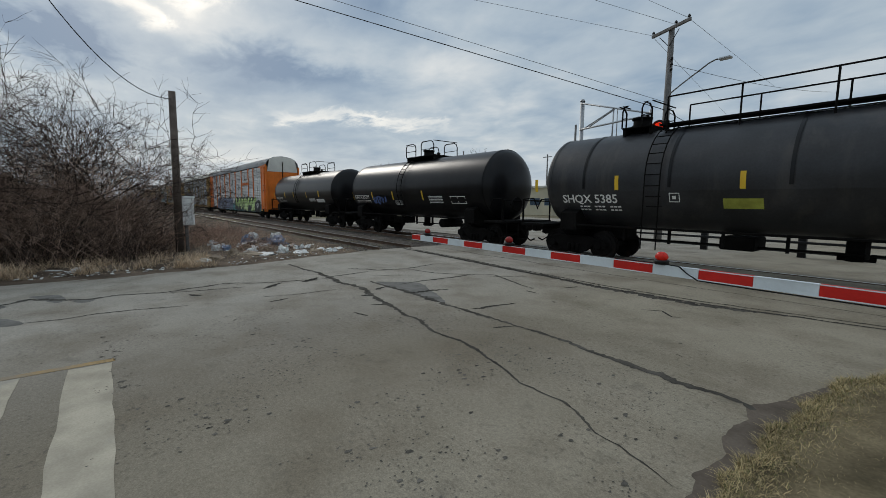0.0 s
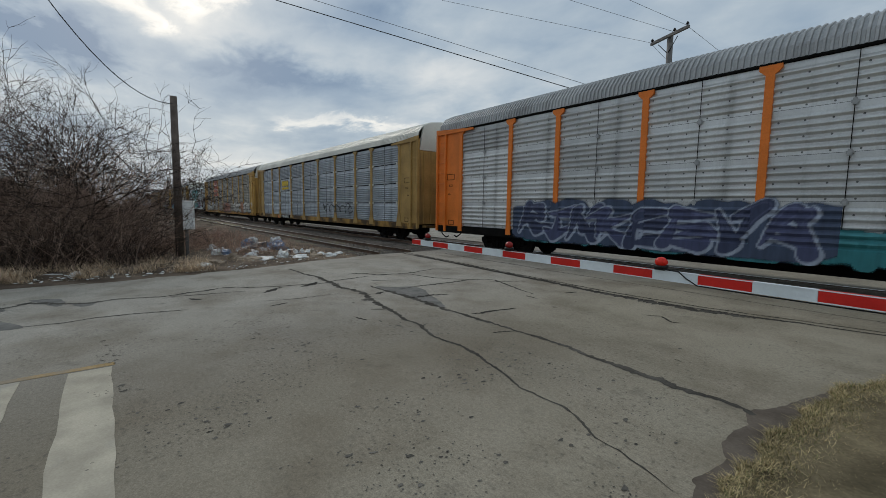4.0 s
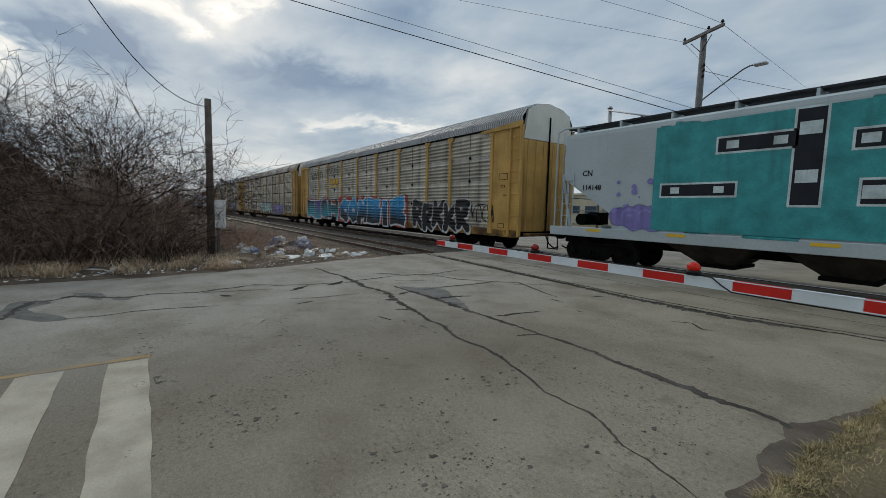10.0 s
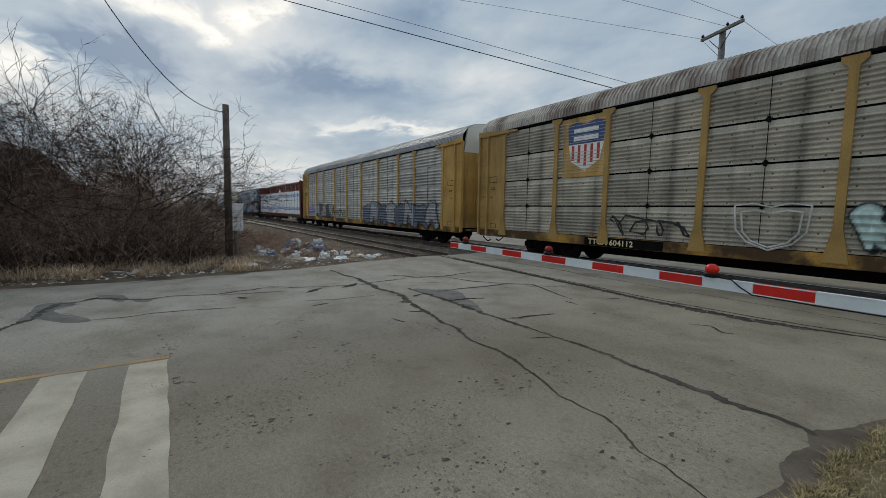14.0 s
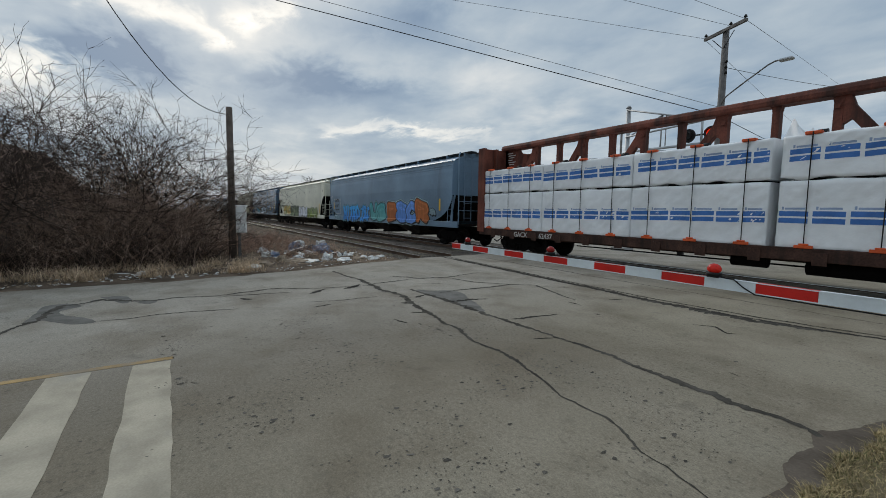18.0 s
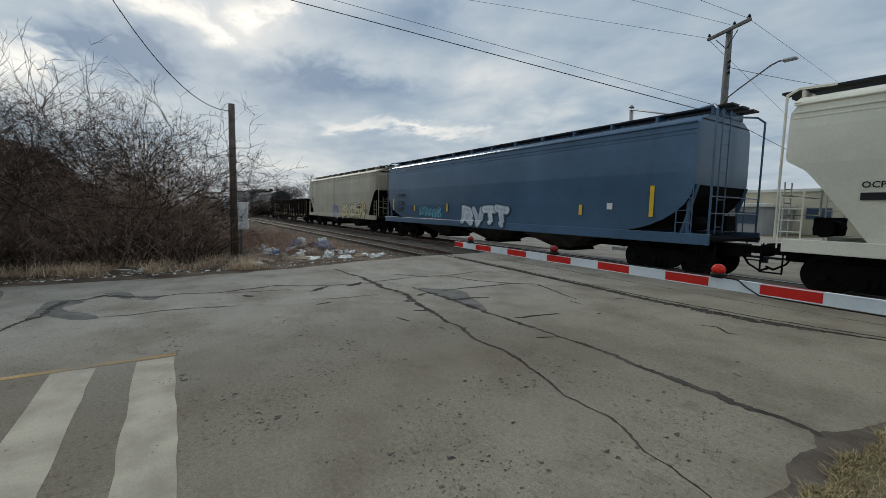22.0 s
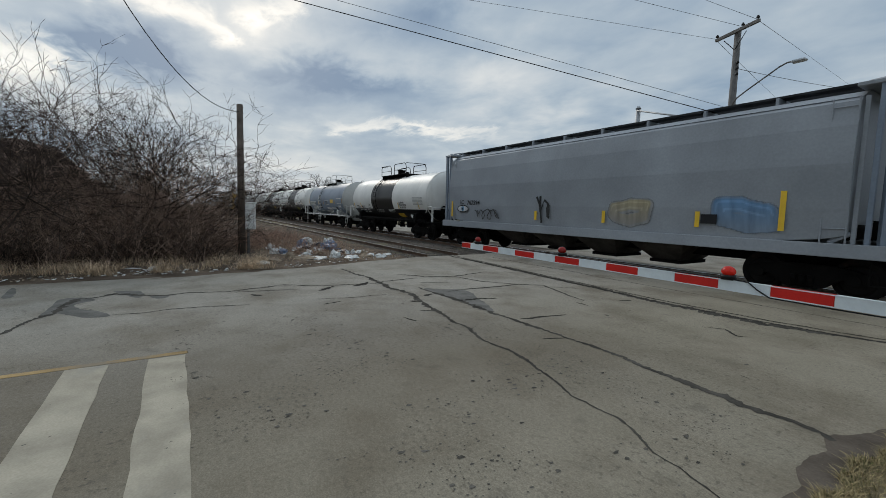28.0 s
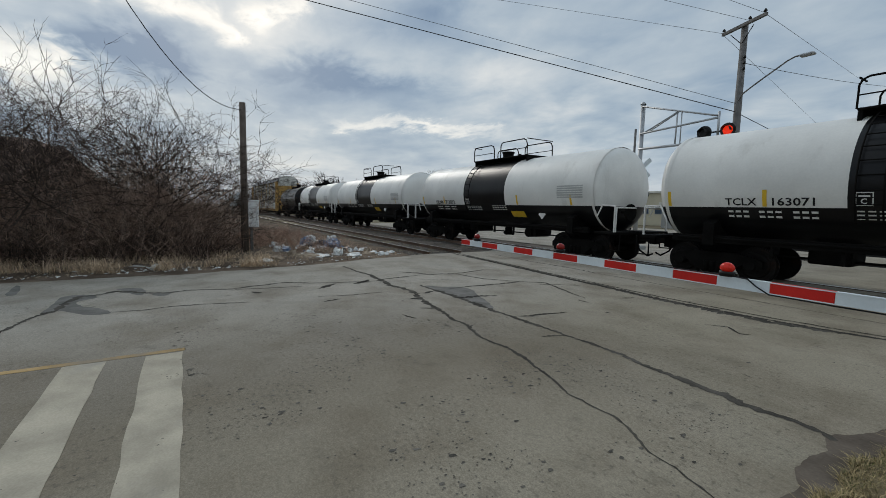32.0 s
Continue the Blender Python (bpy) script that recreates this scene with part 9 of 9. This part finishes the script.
for i in range(9):
    x = -7.5 + 2.05 * i
    bars([(x, x + 0.06, 3.45, 3.6)], colour((0.08, 0.05, 0.03)), c, -1.585, "rust_spot", "small rust stain")
lettering("OCPX", 0.18, M["black"], c, (-8.0, -1.60, 2.4), label="dark painted car mark")
bars([(-8.0, -7.2, 2.15, 2.3)], M["black"], c, -1.595)

c = hopper(J[13], J[14], "hop_blue", "blue covered hopper with dark lettering and white scrawl", bays=3)
lettering("OCPX", 0.32, M["black"], c, (-8.09, -1.605, 2.47), label="dark painted car mark", wide=1.2)
lettering("71330", 0.32, M["black"], c, (-8.09, -1.61, 2.03), label="dark painted car number", wide=1.15)
bars([(-8.1, -7.2, 1.80, 1.85), (-8.1, -7.4, 1.68, 1.73)], M["black"], c, -1.60)
graffiti(c, -5.5, -3.2, 1.42, 1.87, 7, (0.16, 0.52, 0.62), [(0.07, 0.13, 0.20)], 111, yy, "pale blue scrawled graffiti", fat=0.6)
graffiti(c, -1.27, 2.06, 1.05, 2.03, 4, (0.05, 0.07, 0.10), [(0.62, 0.67, 0.72), (0.52, 0.58, 0.65)], 112, -1.615, "white bubble graffiti", style="bubble", fat=0.9)
for x, h in ((-8.7, 0.7), (-6.0, 0.3), (-2.6, 0.4), (5.7, 0.35), (8.23, 0.9)):
    band(c, x, x + 0.13, 1.7, 1.7 + h, "reflect", "yellow reflective strip", y=-1.60)
bars([(6.8, 7.0, 1.9, 2.1)], M["white"], c, -1.60)

c = hopper(J[14], J[15], "hop_tan", "weathered tan covered hopper with pale graffiti", bays=2, cut=3.03, bulge=True)
graffiti(c, 1.36, 6.2, 1.0, 2.1, 5, (0.030, 0.028, 0.024), [((0.66, 0.60, 0.40), (0.60, 0.52, 0.30))], 121, yy, "cream block graffiti with dark shadow", word="SNOHN", style="block", fat=0.95)
graffiti(c, -0.7, 0.5, 0.95, 2.0, 2, (0.16, 0.19, 0.27), [((0.20, 0.24, 0.34), (0.46, 0.48, 0.50))], 122, yy, "faint blue and white sprayed forms", style="bubble", word="OA")
for x_ in (-2.35, 2.35):
    oval(c, x_, 2.14, 0.115, 0.115, colour((0.03, 0.03, 0.03)), -1.598, "dark rim of a round mark")
    oval(c, x_, 2.14, 0.095, 0.095, colour((0.62, 0.61, 0.55)), -1.601, "pale round mark")
lettering("CFDX", 0.24, M["black"], c, (-7.1, -1.60, 2.50), label="dark painted car mark")
lettering("74457", 0.24, M["black"], c, (-7.1, -1.60, 2.20), label="dark painted car number")
scrawl(c, 6.3, 6.9, 1.35, 1.75, 3, (0.05, 0.05, 0.05), 123, yy, 0.03)
bars([(5.0, 5.25, 1.75, 1.9), (5.3, 5.55, 1.75, 1.9)], M["black"], c, -1.60)
band(c, 5.9, 6.0, 1.7, 2.3, "reflect", "yellow reflective strip", y=-1.60)


# gondola
def gondola(front, back):
    car, span = new_car("gondola_car", "rusty black open gondola with yellow patched sills", "gondola", front, back)
    a = span / 2 - 0.75
    part("floor", box(bmesh.new(), -a, a, -1.45, 1.45, 0.95, 1.05), M["gond"], car)
    for s in (-1, 1):
        part("side_wall", box(bmesh.new(), -a, a, s * 1.42 - 0.03, s * 1.42 + 0.03, 0.85, 2.62, 0.01), M["gond"], car, "rusty side wall")
        part("top_chord", box(bmesh.new(), -a, a, s * 1.46 - 0.09, s * 1.46 + 0.09, 2.52, 2.66, 0.02), M["gond"], car)
        part("side_sill", box(bmesh.new(), -a, a, s * 1.46 - 0.07, s * 1.46 + 0.07, 0.62, 0.86, 0.02), M["gond"], car, "rusty side sill")
        n = 14
        for i in range(n + 1):
            x = -a + 0.12 + (2 * a - 0.24) * i / n
            part("side_post", cached("gpost", lambda: mesh_of("side_post", prism(bmesh.new(), [(-0.10, 0.70), (-0.07, 2.52), (0.07, 2.52), (0.10, 0.70)], -0.06, 0.06, "y"), M["gond"])), None, car, at=(x, s * 1.50, 0))
        part("end_wall", box(bmesh.new(), s * a - 0.05, s * a + 0.05, -1.45, 1.45, 0.8, 2.62, 0.02), M["gond"], car, "ribbed end wall")
        for z in (1.2, 1.7, 2.2):
            part("end_rib", box(bmesh.new(), s * a - 0.11, s * a + 0.11, -1.45, 1.45, z - 0.06, z + 0.06, 0.02), M["gond"], car)
        add_coupler(car, s * span / 2, s)
        add_truck(car, s * (span / 2 - 2.4))
    part("centre_sill", box(bmesh.new(), -a, a, -0.35, 0.35, 0.55, 0.95, 0.02), M["steel_dark"], car)
    rnd = random.Random(6)
    dirty = mat("scuffed yellow paint", (0.42, 0.27, 0.05), 0.7, 0, 0.4, 3.0, 25, 0.2, (RUST, 0.5, 0.7))
    rusty = mat("bright rust scale", (0.20, 0.085, 0.035), 0.85, 0, 0.4, 4.0, 30, 0.3, ((0.05, 0.03, 0.02), 0.5, 0.7))
    pale_ = mat("scuffed pale paint", (0.42, 0.38, 0.30), 0.8, 0, 0.35, 4.0, 30, 0.2, ((0.08, 0.05, 0.03), 0.48, 0.8))
    step_ = (2 * a - 0.24) / 14
    for i in range(14):
        x = -a + 0.12 + step_ * i
        part("paint_patch", box(bmesh.new(), x + 0.12, x + step_ - 0.12, -1.458, -1.4525, 0.87, 1.04 + rnd.uniform(-0.03, 0.05)), rnd.choice((rusty, pale_)), car, "scaly rusty strip at the foot of the wall")
        if i % 2 == 0:
            part("paint_patch", box(bmesh.new(), x + 0.2 + rnd.uniform(0, 0.2), x + step_ - 0.25, -1.463, -1.4585, 0.86, 1.0), dirty, car, "scuffed yellow paint")
        if rnd.random() < 0.6:
            part("paint_patch", box(bmesh.new(), x + 0.2, x + step_ * 0.7, -1.537, -1.532, 0.70, 0.70 + rnd.uniform(0.05, 0.12)), rnd.choice((rusty, pale_)), car, "scuffed pale paint")
    old_ = mat("flaking cream paint over rust", (0.30, 0.21, 0.085), 0.75, 0, 0.45, 4.0, 25, 0.3, (RUST, 0.5, 0.8), 1.0)
    part("paint_patch", box(bmesh.new(), 7.57, 8.05, -1.457, -1.452, 1.06, 2.48), old_, car, "tall flaking cream paint panel")
    part("paint_patch", box(bmesh.new(), 7.55, 8.0, -1.463, -1.4575, 1.10, 1.43), dirty, car, "scuffed yellow paint")
    part("paint_patch", box(bmesh.new(), 8.09, 8.24, -1.457, -1.452, 1.06, 2.44), old_, car, "flaking cream strip by the corner")
    part("paint_patch", box(bmesh.new(), -a + 0.25, -a + 0.55, -1.457, -1.452, 1.0, 2.3), dirty, car, "scuffed yellow paint panel")
    tan = mat("dull tan stencil panel", (0.16, 0.115, 0.075), 0.8, 0, 0.3)
    for x, z, w, h in ((-2.6, 1.2, 0.75, 0.4), (-1.4, 1.25, 0.6, 0.4), (-2.5, 1.85, 0.5, 0.25), (-0.9, 1.85, 0.5, 0.25), (0.3, 1.2, 0.6, 0.9), (2.0, 1.2, 0.6, 0.4), (4.2, 1.5, 0.7, 0.5)):
        bars([(x, x + w, z, z + h)], tan, car, -1.452, "marking", "faded stencil panel")
    for words, x, z in (("CS", -a + 1.55, 1.95), ("7090", -a + 1.42, 1.55), ("XT", -a + 2.68, 1.95), ("48", -a + 2.72, 1.55)):
        lettering(words, 0.32, M["white"], car, (x, -1.455, z), label="white painted car mark")
    scrawl(car, 0.9, 2.6, 1.25, 1.6, 5, (0.4, 0.4, 0.4), 131, -1.47, 0.02)
    # white discs stand in for daylight seen through holes in the chord
    for i in range(12):
        x = -a + 1.5 + i * 1.15 + rnd.uniform(-0.3, 0.3)
        part("chord_hole", cached("chord_hole", lambda: mesh_of("chord_hole", tube(bmesh.new(), (0, -1.56, 2.6), (0, -1.552, 2.6), 0.03, 8), M["white"])), None, car, "white disc painted as daylight through a hole in the top chord", at=(x, 0, 0))
    return car


gondola(J[15], J[16])

c, k, a = tank(J[16], J[17], "black tank car with ribbed insulation bands", dome=(-0.8, 1.4), r=1.53)
k.text("UTLX 210292", 0.30, "cream", -6.73, 2.15, 1.12, "cream painted car mark")
k.lines([(-6.65 + 0.18 * i, -6.53 + 0.18 * i, z, z + 0.04) for i in range(11) for z in (1.92, 2.03) if i % 4 != 3], "cream")
for x in (-7.5, -4.2, 6.0):
    k.mark(x, x + 0.13, 2.3, 2.9, "reflect", "yellow reflective strip")
for x in np.arange(-a + 1.6, a - 0.8, 1.35):
    part("band", shell(x - 0.03, x + 0.03, -10, 190, 1.545, 2.54), M["steel_dark"], c)
k.lines([(a - 2.4, a - 1.9, 2.0, 2.35)], "tank_pale", "pale notice")

c = hopper(J[17], J[18], "hop_mid", "smooth mid-grey covered hopper with rounded sides", bays=4, cut=1.5, bow=0.16, ribs=False, smooth_end=True)
lettering("IC", 0.28, M["black"], c, (-6.62, -1.640, 2.1), label="black painted car mark", wide=1.2)
lettering("767594", 0.28, M["black"], c, (-6.05, -1.640, 2.08), label="black painted car number", wide=1.2)
for x, h in ((-7.4, 0.75), (-1.5, 0.35), (1.6, 0.4), (4.55, 0.42), (6.42, 0.92)):
    band(c, x, x + 0.12, 1.5, 1.5 + h, "reflect", "yellow reflective strip", y=-1.628)
graffiti(c, 1.9, 3.3, 1.45, 2.35, 1, (0.29, 0.29, 0.29), [((0.36, 0.31, 0.20), (0.31, 0.29, 0.26))], 141, yy, "faded tan graffiti blob", style="bubble", word="O", fat=0.9)
graffiti(c, 5.0, 6.3, 1.45, 2.3, 1, (0.20, 0.26, 0.34), [((0.13, 0.25, 0.42), (0.20, 0.27, 0.36))], 142, yy, "faded blue graffiti blob", style="bubble", word="O", fat=1.1)
scrawl(c, -1.4, -0.6, 1.4, 2.4, 2, (0.03, 0.03, 0.03), 143, -1.63, 0.05)
scrawl(c, -5.4, -3.6, 1.4, 1.9, 4, (0.05, 0.05, 0.05), 144, -1.63, 0.03)
bars([(4.7, 5.1, 1.6, 1.85)], M["black"], c, -1.628)


for w_, h_, c_, y_, l_ in ((0.48, 0.20, (0.03, 0.03, 0.035), -1.632, "dark sprayed oval outline"), (0.42, 0.15, (0.55, 0.56, 0.56), -1.635, "white sprayed oval"), (0.13, 0.13, (0.10, 0.22, 0.34), -1.638, "blue sprayed disc"), (0.055, 0.055, (0.02, 0.02, 0.02), -1.641, "black sprayed dot")):
    oval(c, -6.4, 1.87, w_, h_, colour(c_), y_, l_)


# white tanks with a black band
def white_tank(i, mark, zb=1.95, extra=True, tx=-4.1):
    belt = math.degrees(math.asin((zb - 2.54) / 1.5))
    c, k, a = tank(J[i], J[i + 1], "white tank car with black middle band and black underside", "tank_white", "tank_black", "tank_black", midspan=(-2.2 if i == 18 else -1.75, 1.35), belt=belt, dome=(-1.95, 1.9), overhang={18: 0.70, 20: 0.6}.get(i, 0.9), inset={18: 1.35, 20: 1.2}.get(i, 0.95))
    tl = tx + (0.45 if i == 18 else 0.05)
    if mark:
        w, n_ = mark
        k.text(w, 0.25, "black", tx, zb + 0.05, 1.1, "black painted car mark")
        k.text(n_, 0.25, "black", tx + 0.96, zb + 0.05, 1.22, "black painted car number")
    k.lines([(tl + 0.17 * q, tl + 0.12 + 0.17 * q, z, z + 0.05) for q in range(12) for z in (zb - 0.25, zb - 0.13) if q % 4 != 3], "white")
    k.lines([(-1.6 + 0.17 * q, -1.48 + 0.17 * q, z, z + 0.03) for q in range(7) for z in (zb - 0.08, zb - 0.16, zb - 0.24)] + [(0.4 + 0.17 * q, 0.52 + 0.17 * q, z, z + 0.03) for q in range(6) for z in (zb - 0.05, zb - 0.13, zb - 0.21)], "white")
    for x in (-a + 0.05, tx + 0.82, 2.1, a - 1.0):
        k.mark(x, x + 0.09, zb + 0.02, zb + 0.42, "reflect", "yellow reflective strip")
    k.mark(1.55, 2.4, zb - 0.5, zb - 0.25, mat("olive notice", (0.36, 0.33, 0.05), 0.5) if i == 20 else "reflect", "yellow notice panel")
    if extra:
        if i == 18:
            for q, (t_, w_) in enumerate((("SODIUM", 0.1), ("HYDROXIDE", 0.0), ("SOLUTION", 0.05))):
                k.text(t_, 0.15, "black", 2.2 + w_, zb + 0.36 - 0.15 * q, 1.2, "black painted cargo name")
        else:
            k.text("SODIUM", 0.17, "black", 3.1, zb + 0.22, 1.2, "black painted cargo name")
            k.text("HYDROXIDE SOLUTION", 0.17, "black", 2.5, zb + 0.04, 1.05, "black painted cargo name")
    k.lines([(a - 1.6, a - 0.4, zb + 0.28 + 0.08 * q, zb + 0.33 + 0.08 * q) for q in range(6)], "tank_pale", "grey printed table")
    xo, ink = (-2.9, "black") if i == 18 else (-1.63, "white")
    k.lines([(xo, xo + 0.02, zb + 0.05, zb + 0.33), (xo + 0.26, xo + 0.28, zb + 0.05, zb + 0.33), (xo, xo + 0.28, zb + 0.05, zb + 0.07), (xo, xo + 0.28, zb + 0.31, zb + 0.33), (xo + 0.05, xo + 0.23, zb + 0.235, zb + 0.265)], ink, "outlined panel")
    k.text("C", 0.15, ink, xo + 0.085, zb + 0.095, 1.0, "painted letter").location.y -= 0.004
    dm = bmesh.new()
    dm.faces.new([dm.verts.new((3.4 + px, k.y(zb - 0.35) - 0.02, zb - 0.35 + pz)) for px, pz in ((0, -0.2), (0.2, 0), (0, 0.2), (-0.2, 0))])
    part("placard", dm, M["white"], c, "white diamond hazard placard")
    return c, k


white_tank(18, ("TCIX", "6041"), 1.78, tx=-5.2)
c, k, a = tank(J[19], J[20], "grey tank car with white side walk, pale top and pale ends", "tank_pale", "tank_grey", None, dome=(-1.7, 1.5), headpaint="tank_pale", r=1.5, frame="tank_pale", belt=58, overhang=0.95, inset=1.2)
for s_ in (-1, 1):
    part("tank_head", head(s_ * (a + 0.004), s_, -90, 270, 1.503, 2.54), M["tank_pale"], c, "pale domed end")
k.mark(-5.02, -2.98, 2.04, 2.36, "white", "white car mark panel")
k.text("OCAX 70473", 0.27, "black", -4.95, 2.10, 1.32, "white painted car mark").location.y -= 0.008
k.lines([(-4.3, -2.6, 1.66, 1.76), (-4.3, -3.5, 1.55, 1.64), (-2.2, -1.35, 1.45, 1.87), (0.1, 1.15, 2.0, 2.42), (0.3, 1.6, 1.62, 1.8), (1.8, 3.4, 1.68, 1.78), (-0.4, 1.0, 1.35, 1.5), (3.66, 4.78, 2.1, 2.6), (3.8, 4.55, 1.8, 1.96), (0.66, 1.73, 1.45, 1.6), (-0.1, 1.15, 1.2, 1.34)], "litter_white", "pale printed panels")
k.mark(-4.33, -2.53, 1.81, 1.93, "white", "white load panel")
k.text("LD LMT 200100 LB  90 750 KG", 0.10, "black", -4.3, 1.835, 1.05, "black load limit").location.y -= 0.008
k.mark(-1.92, -1.58, 2.06, 2.34, "white", "white square panel")
k.text("C", 0.17, "black", -1.81, 2.10, 1.0, "black letter").location.y -= 0.008
for q, (t_, w_) in enumerate((("SODIUM", 0.12), ("HYDROXIDE", 0.0), ("SOLUTION", 0.06))):
    k.text(t_, 0.13, "black", 0.15 + w_, 2.29 - 0.13 * q, 1.1, "black painted cargo name").location.y -= 0.008
k.mark(1.79, 2.62, 2.19, 2.5, "reflect", "yellow notice panel")
for x in (-5.42, -2.12, -0.4, 3.0, 5.0):
    k.mark(x, x + 0.10, 2.1, 2.55, mat("faded amber strip", (0.40, 0.24, 0.08), 0.6) if x > -2 else "reflect", "amber reflective strip")
k.mark(3.1, 3.5, 1.6, 1.85, "black", "small black panel")
ladder(-1.0, -1.66, 0.5, 2.9, 0.46, 8, M["tank_white"], c, "white side ladder")
part("side_walk", box(bmesh.new(), -a - 0.9, a + 0.9, -1.64, -1.52, 1.08, 1.17, 0.01), M["tank_white"], c, "white side walk")
for x in (-3.5, 2.0, 4.0):
    part("walk_strut", tube(bmesh.new(), (x, -1.56, 1.15), (x + 0.25, -1.25, 1.45), 0.03, 6), M["tank_white"], c)
bm = bmesh.new()
bm.faces.new([bm.verts.new((4.33 + px, -1.62, 1.42 + pz)) for px, pz in ((0, -0.25), (0.25, 0), (0, 0.25), (-0.25, 0))])
part("placard", bm, M["white"], c, "white diamond hazard placard")
lettering("1824", 0.12, M["black"], c, (4.16, -1.626, 1.38), label="black placard number")
white_tank(20, ("TCLX", "163071"), 1.95)
white_tank(21, ("QLNX", "712032"), 1.95, False, tx=-4.5)
white_tank(22, None, 1.95, False)
white_tank(23, None, 1.95, False)
c, k, a = tank(J[24], J[25], "black tank car with stained top", dome=(-0.8, 1.4))
autorack(J[25], J[26], "yellow", "galv", "roof_grey", "autorack with yellow ends and grey panels")
tank(J[26], J[27], "black tank car with stained top")
tank(J[27], J[28], "black tank car with stained top")
hopper(J[28], J[29], "hop_grey", "pale grey covered hopper")


# ---- movement ----
SPEED = [(0, 13.5), (7, 13.45), (13, 13.25), (20, 13.2), (26, 13.2), (32, 13.15)]


def run(t):
    """Distance that the train has rolled by t seconds."""
    d = 0.0
    for (ta, va), (tb, vb) in zip(SPEED, SPEED[1:]):
        if t > ta:
            e = min(t, tb)
            d += (va + va + (vb - va) * (e - ta) / (tb - ta)) / 2 * (e - ta)
    return d


def motions():
    times = [0, 1, 2, 4, 6, 8, 10, 12, 14, 16, 18, 20, 22, 24, 26, 28, 30, 31, 32]
    for car, x in CARS:
        walk(car, [(t, pose(x + run(t), SIDE_Y, RAIL_Z)) for t in times])
    # every wheelset rolls with the same turn
    turns = [i / 30 for i in range(0, 961)]
    first = WHEELS[0]
    step = [t for i, t in enumerate(turns) if i % 1 == 0]
    walk(first, [(t, pose(0, 0, 0, 0, math.degrees(run(t) / 0.458) % 360, 0)) for t in step])
    act, slot = first.animation_data.action, first.animation_data.action_slot
    for w in WHEELS[1:]:
        w.rotation_mode = "QUATERNION"
        w.animation_data_create()
        w.animation_data.action = act
        w.animation_data.action_slot = slot


motions()
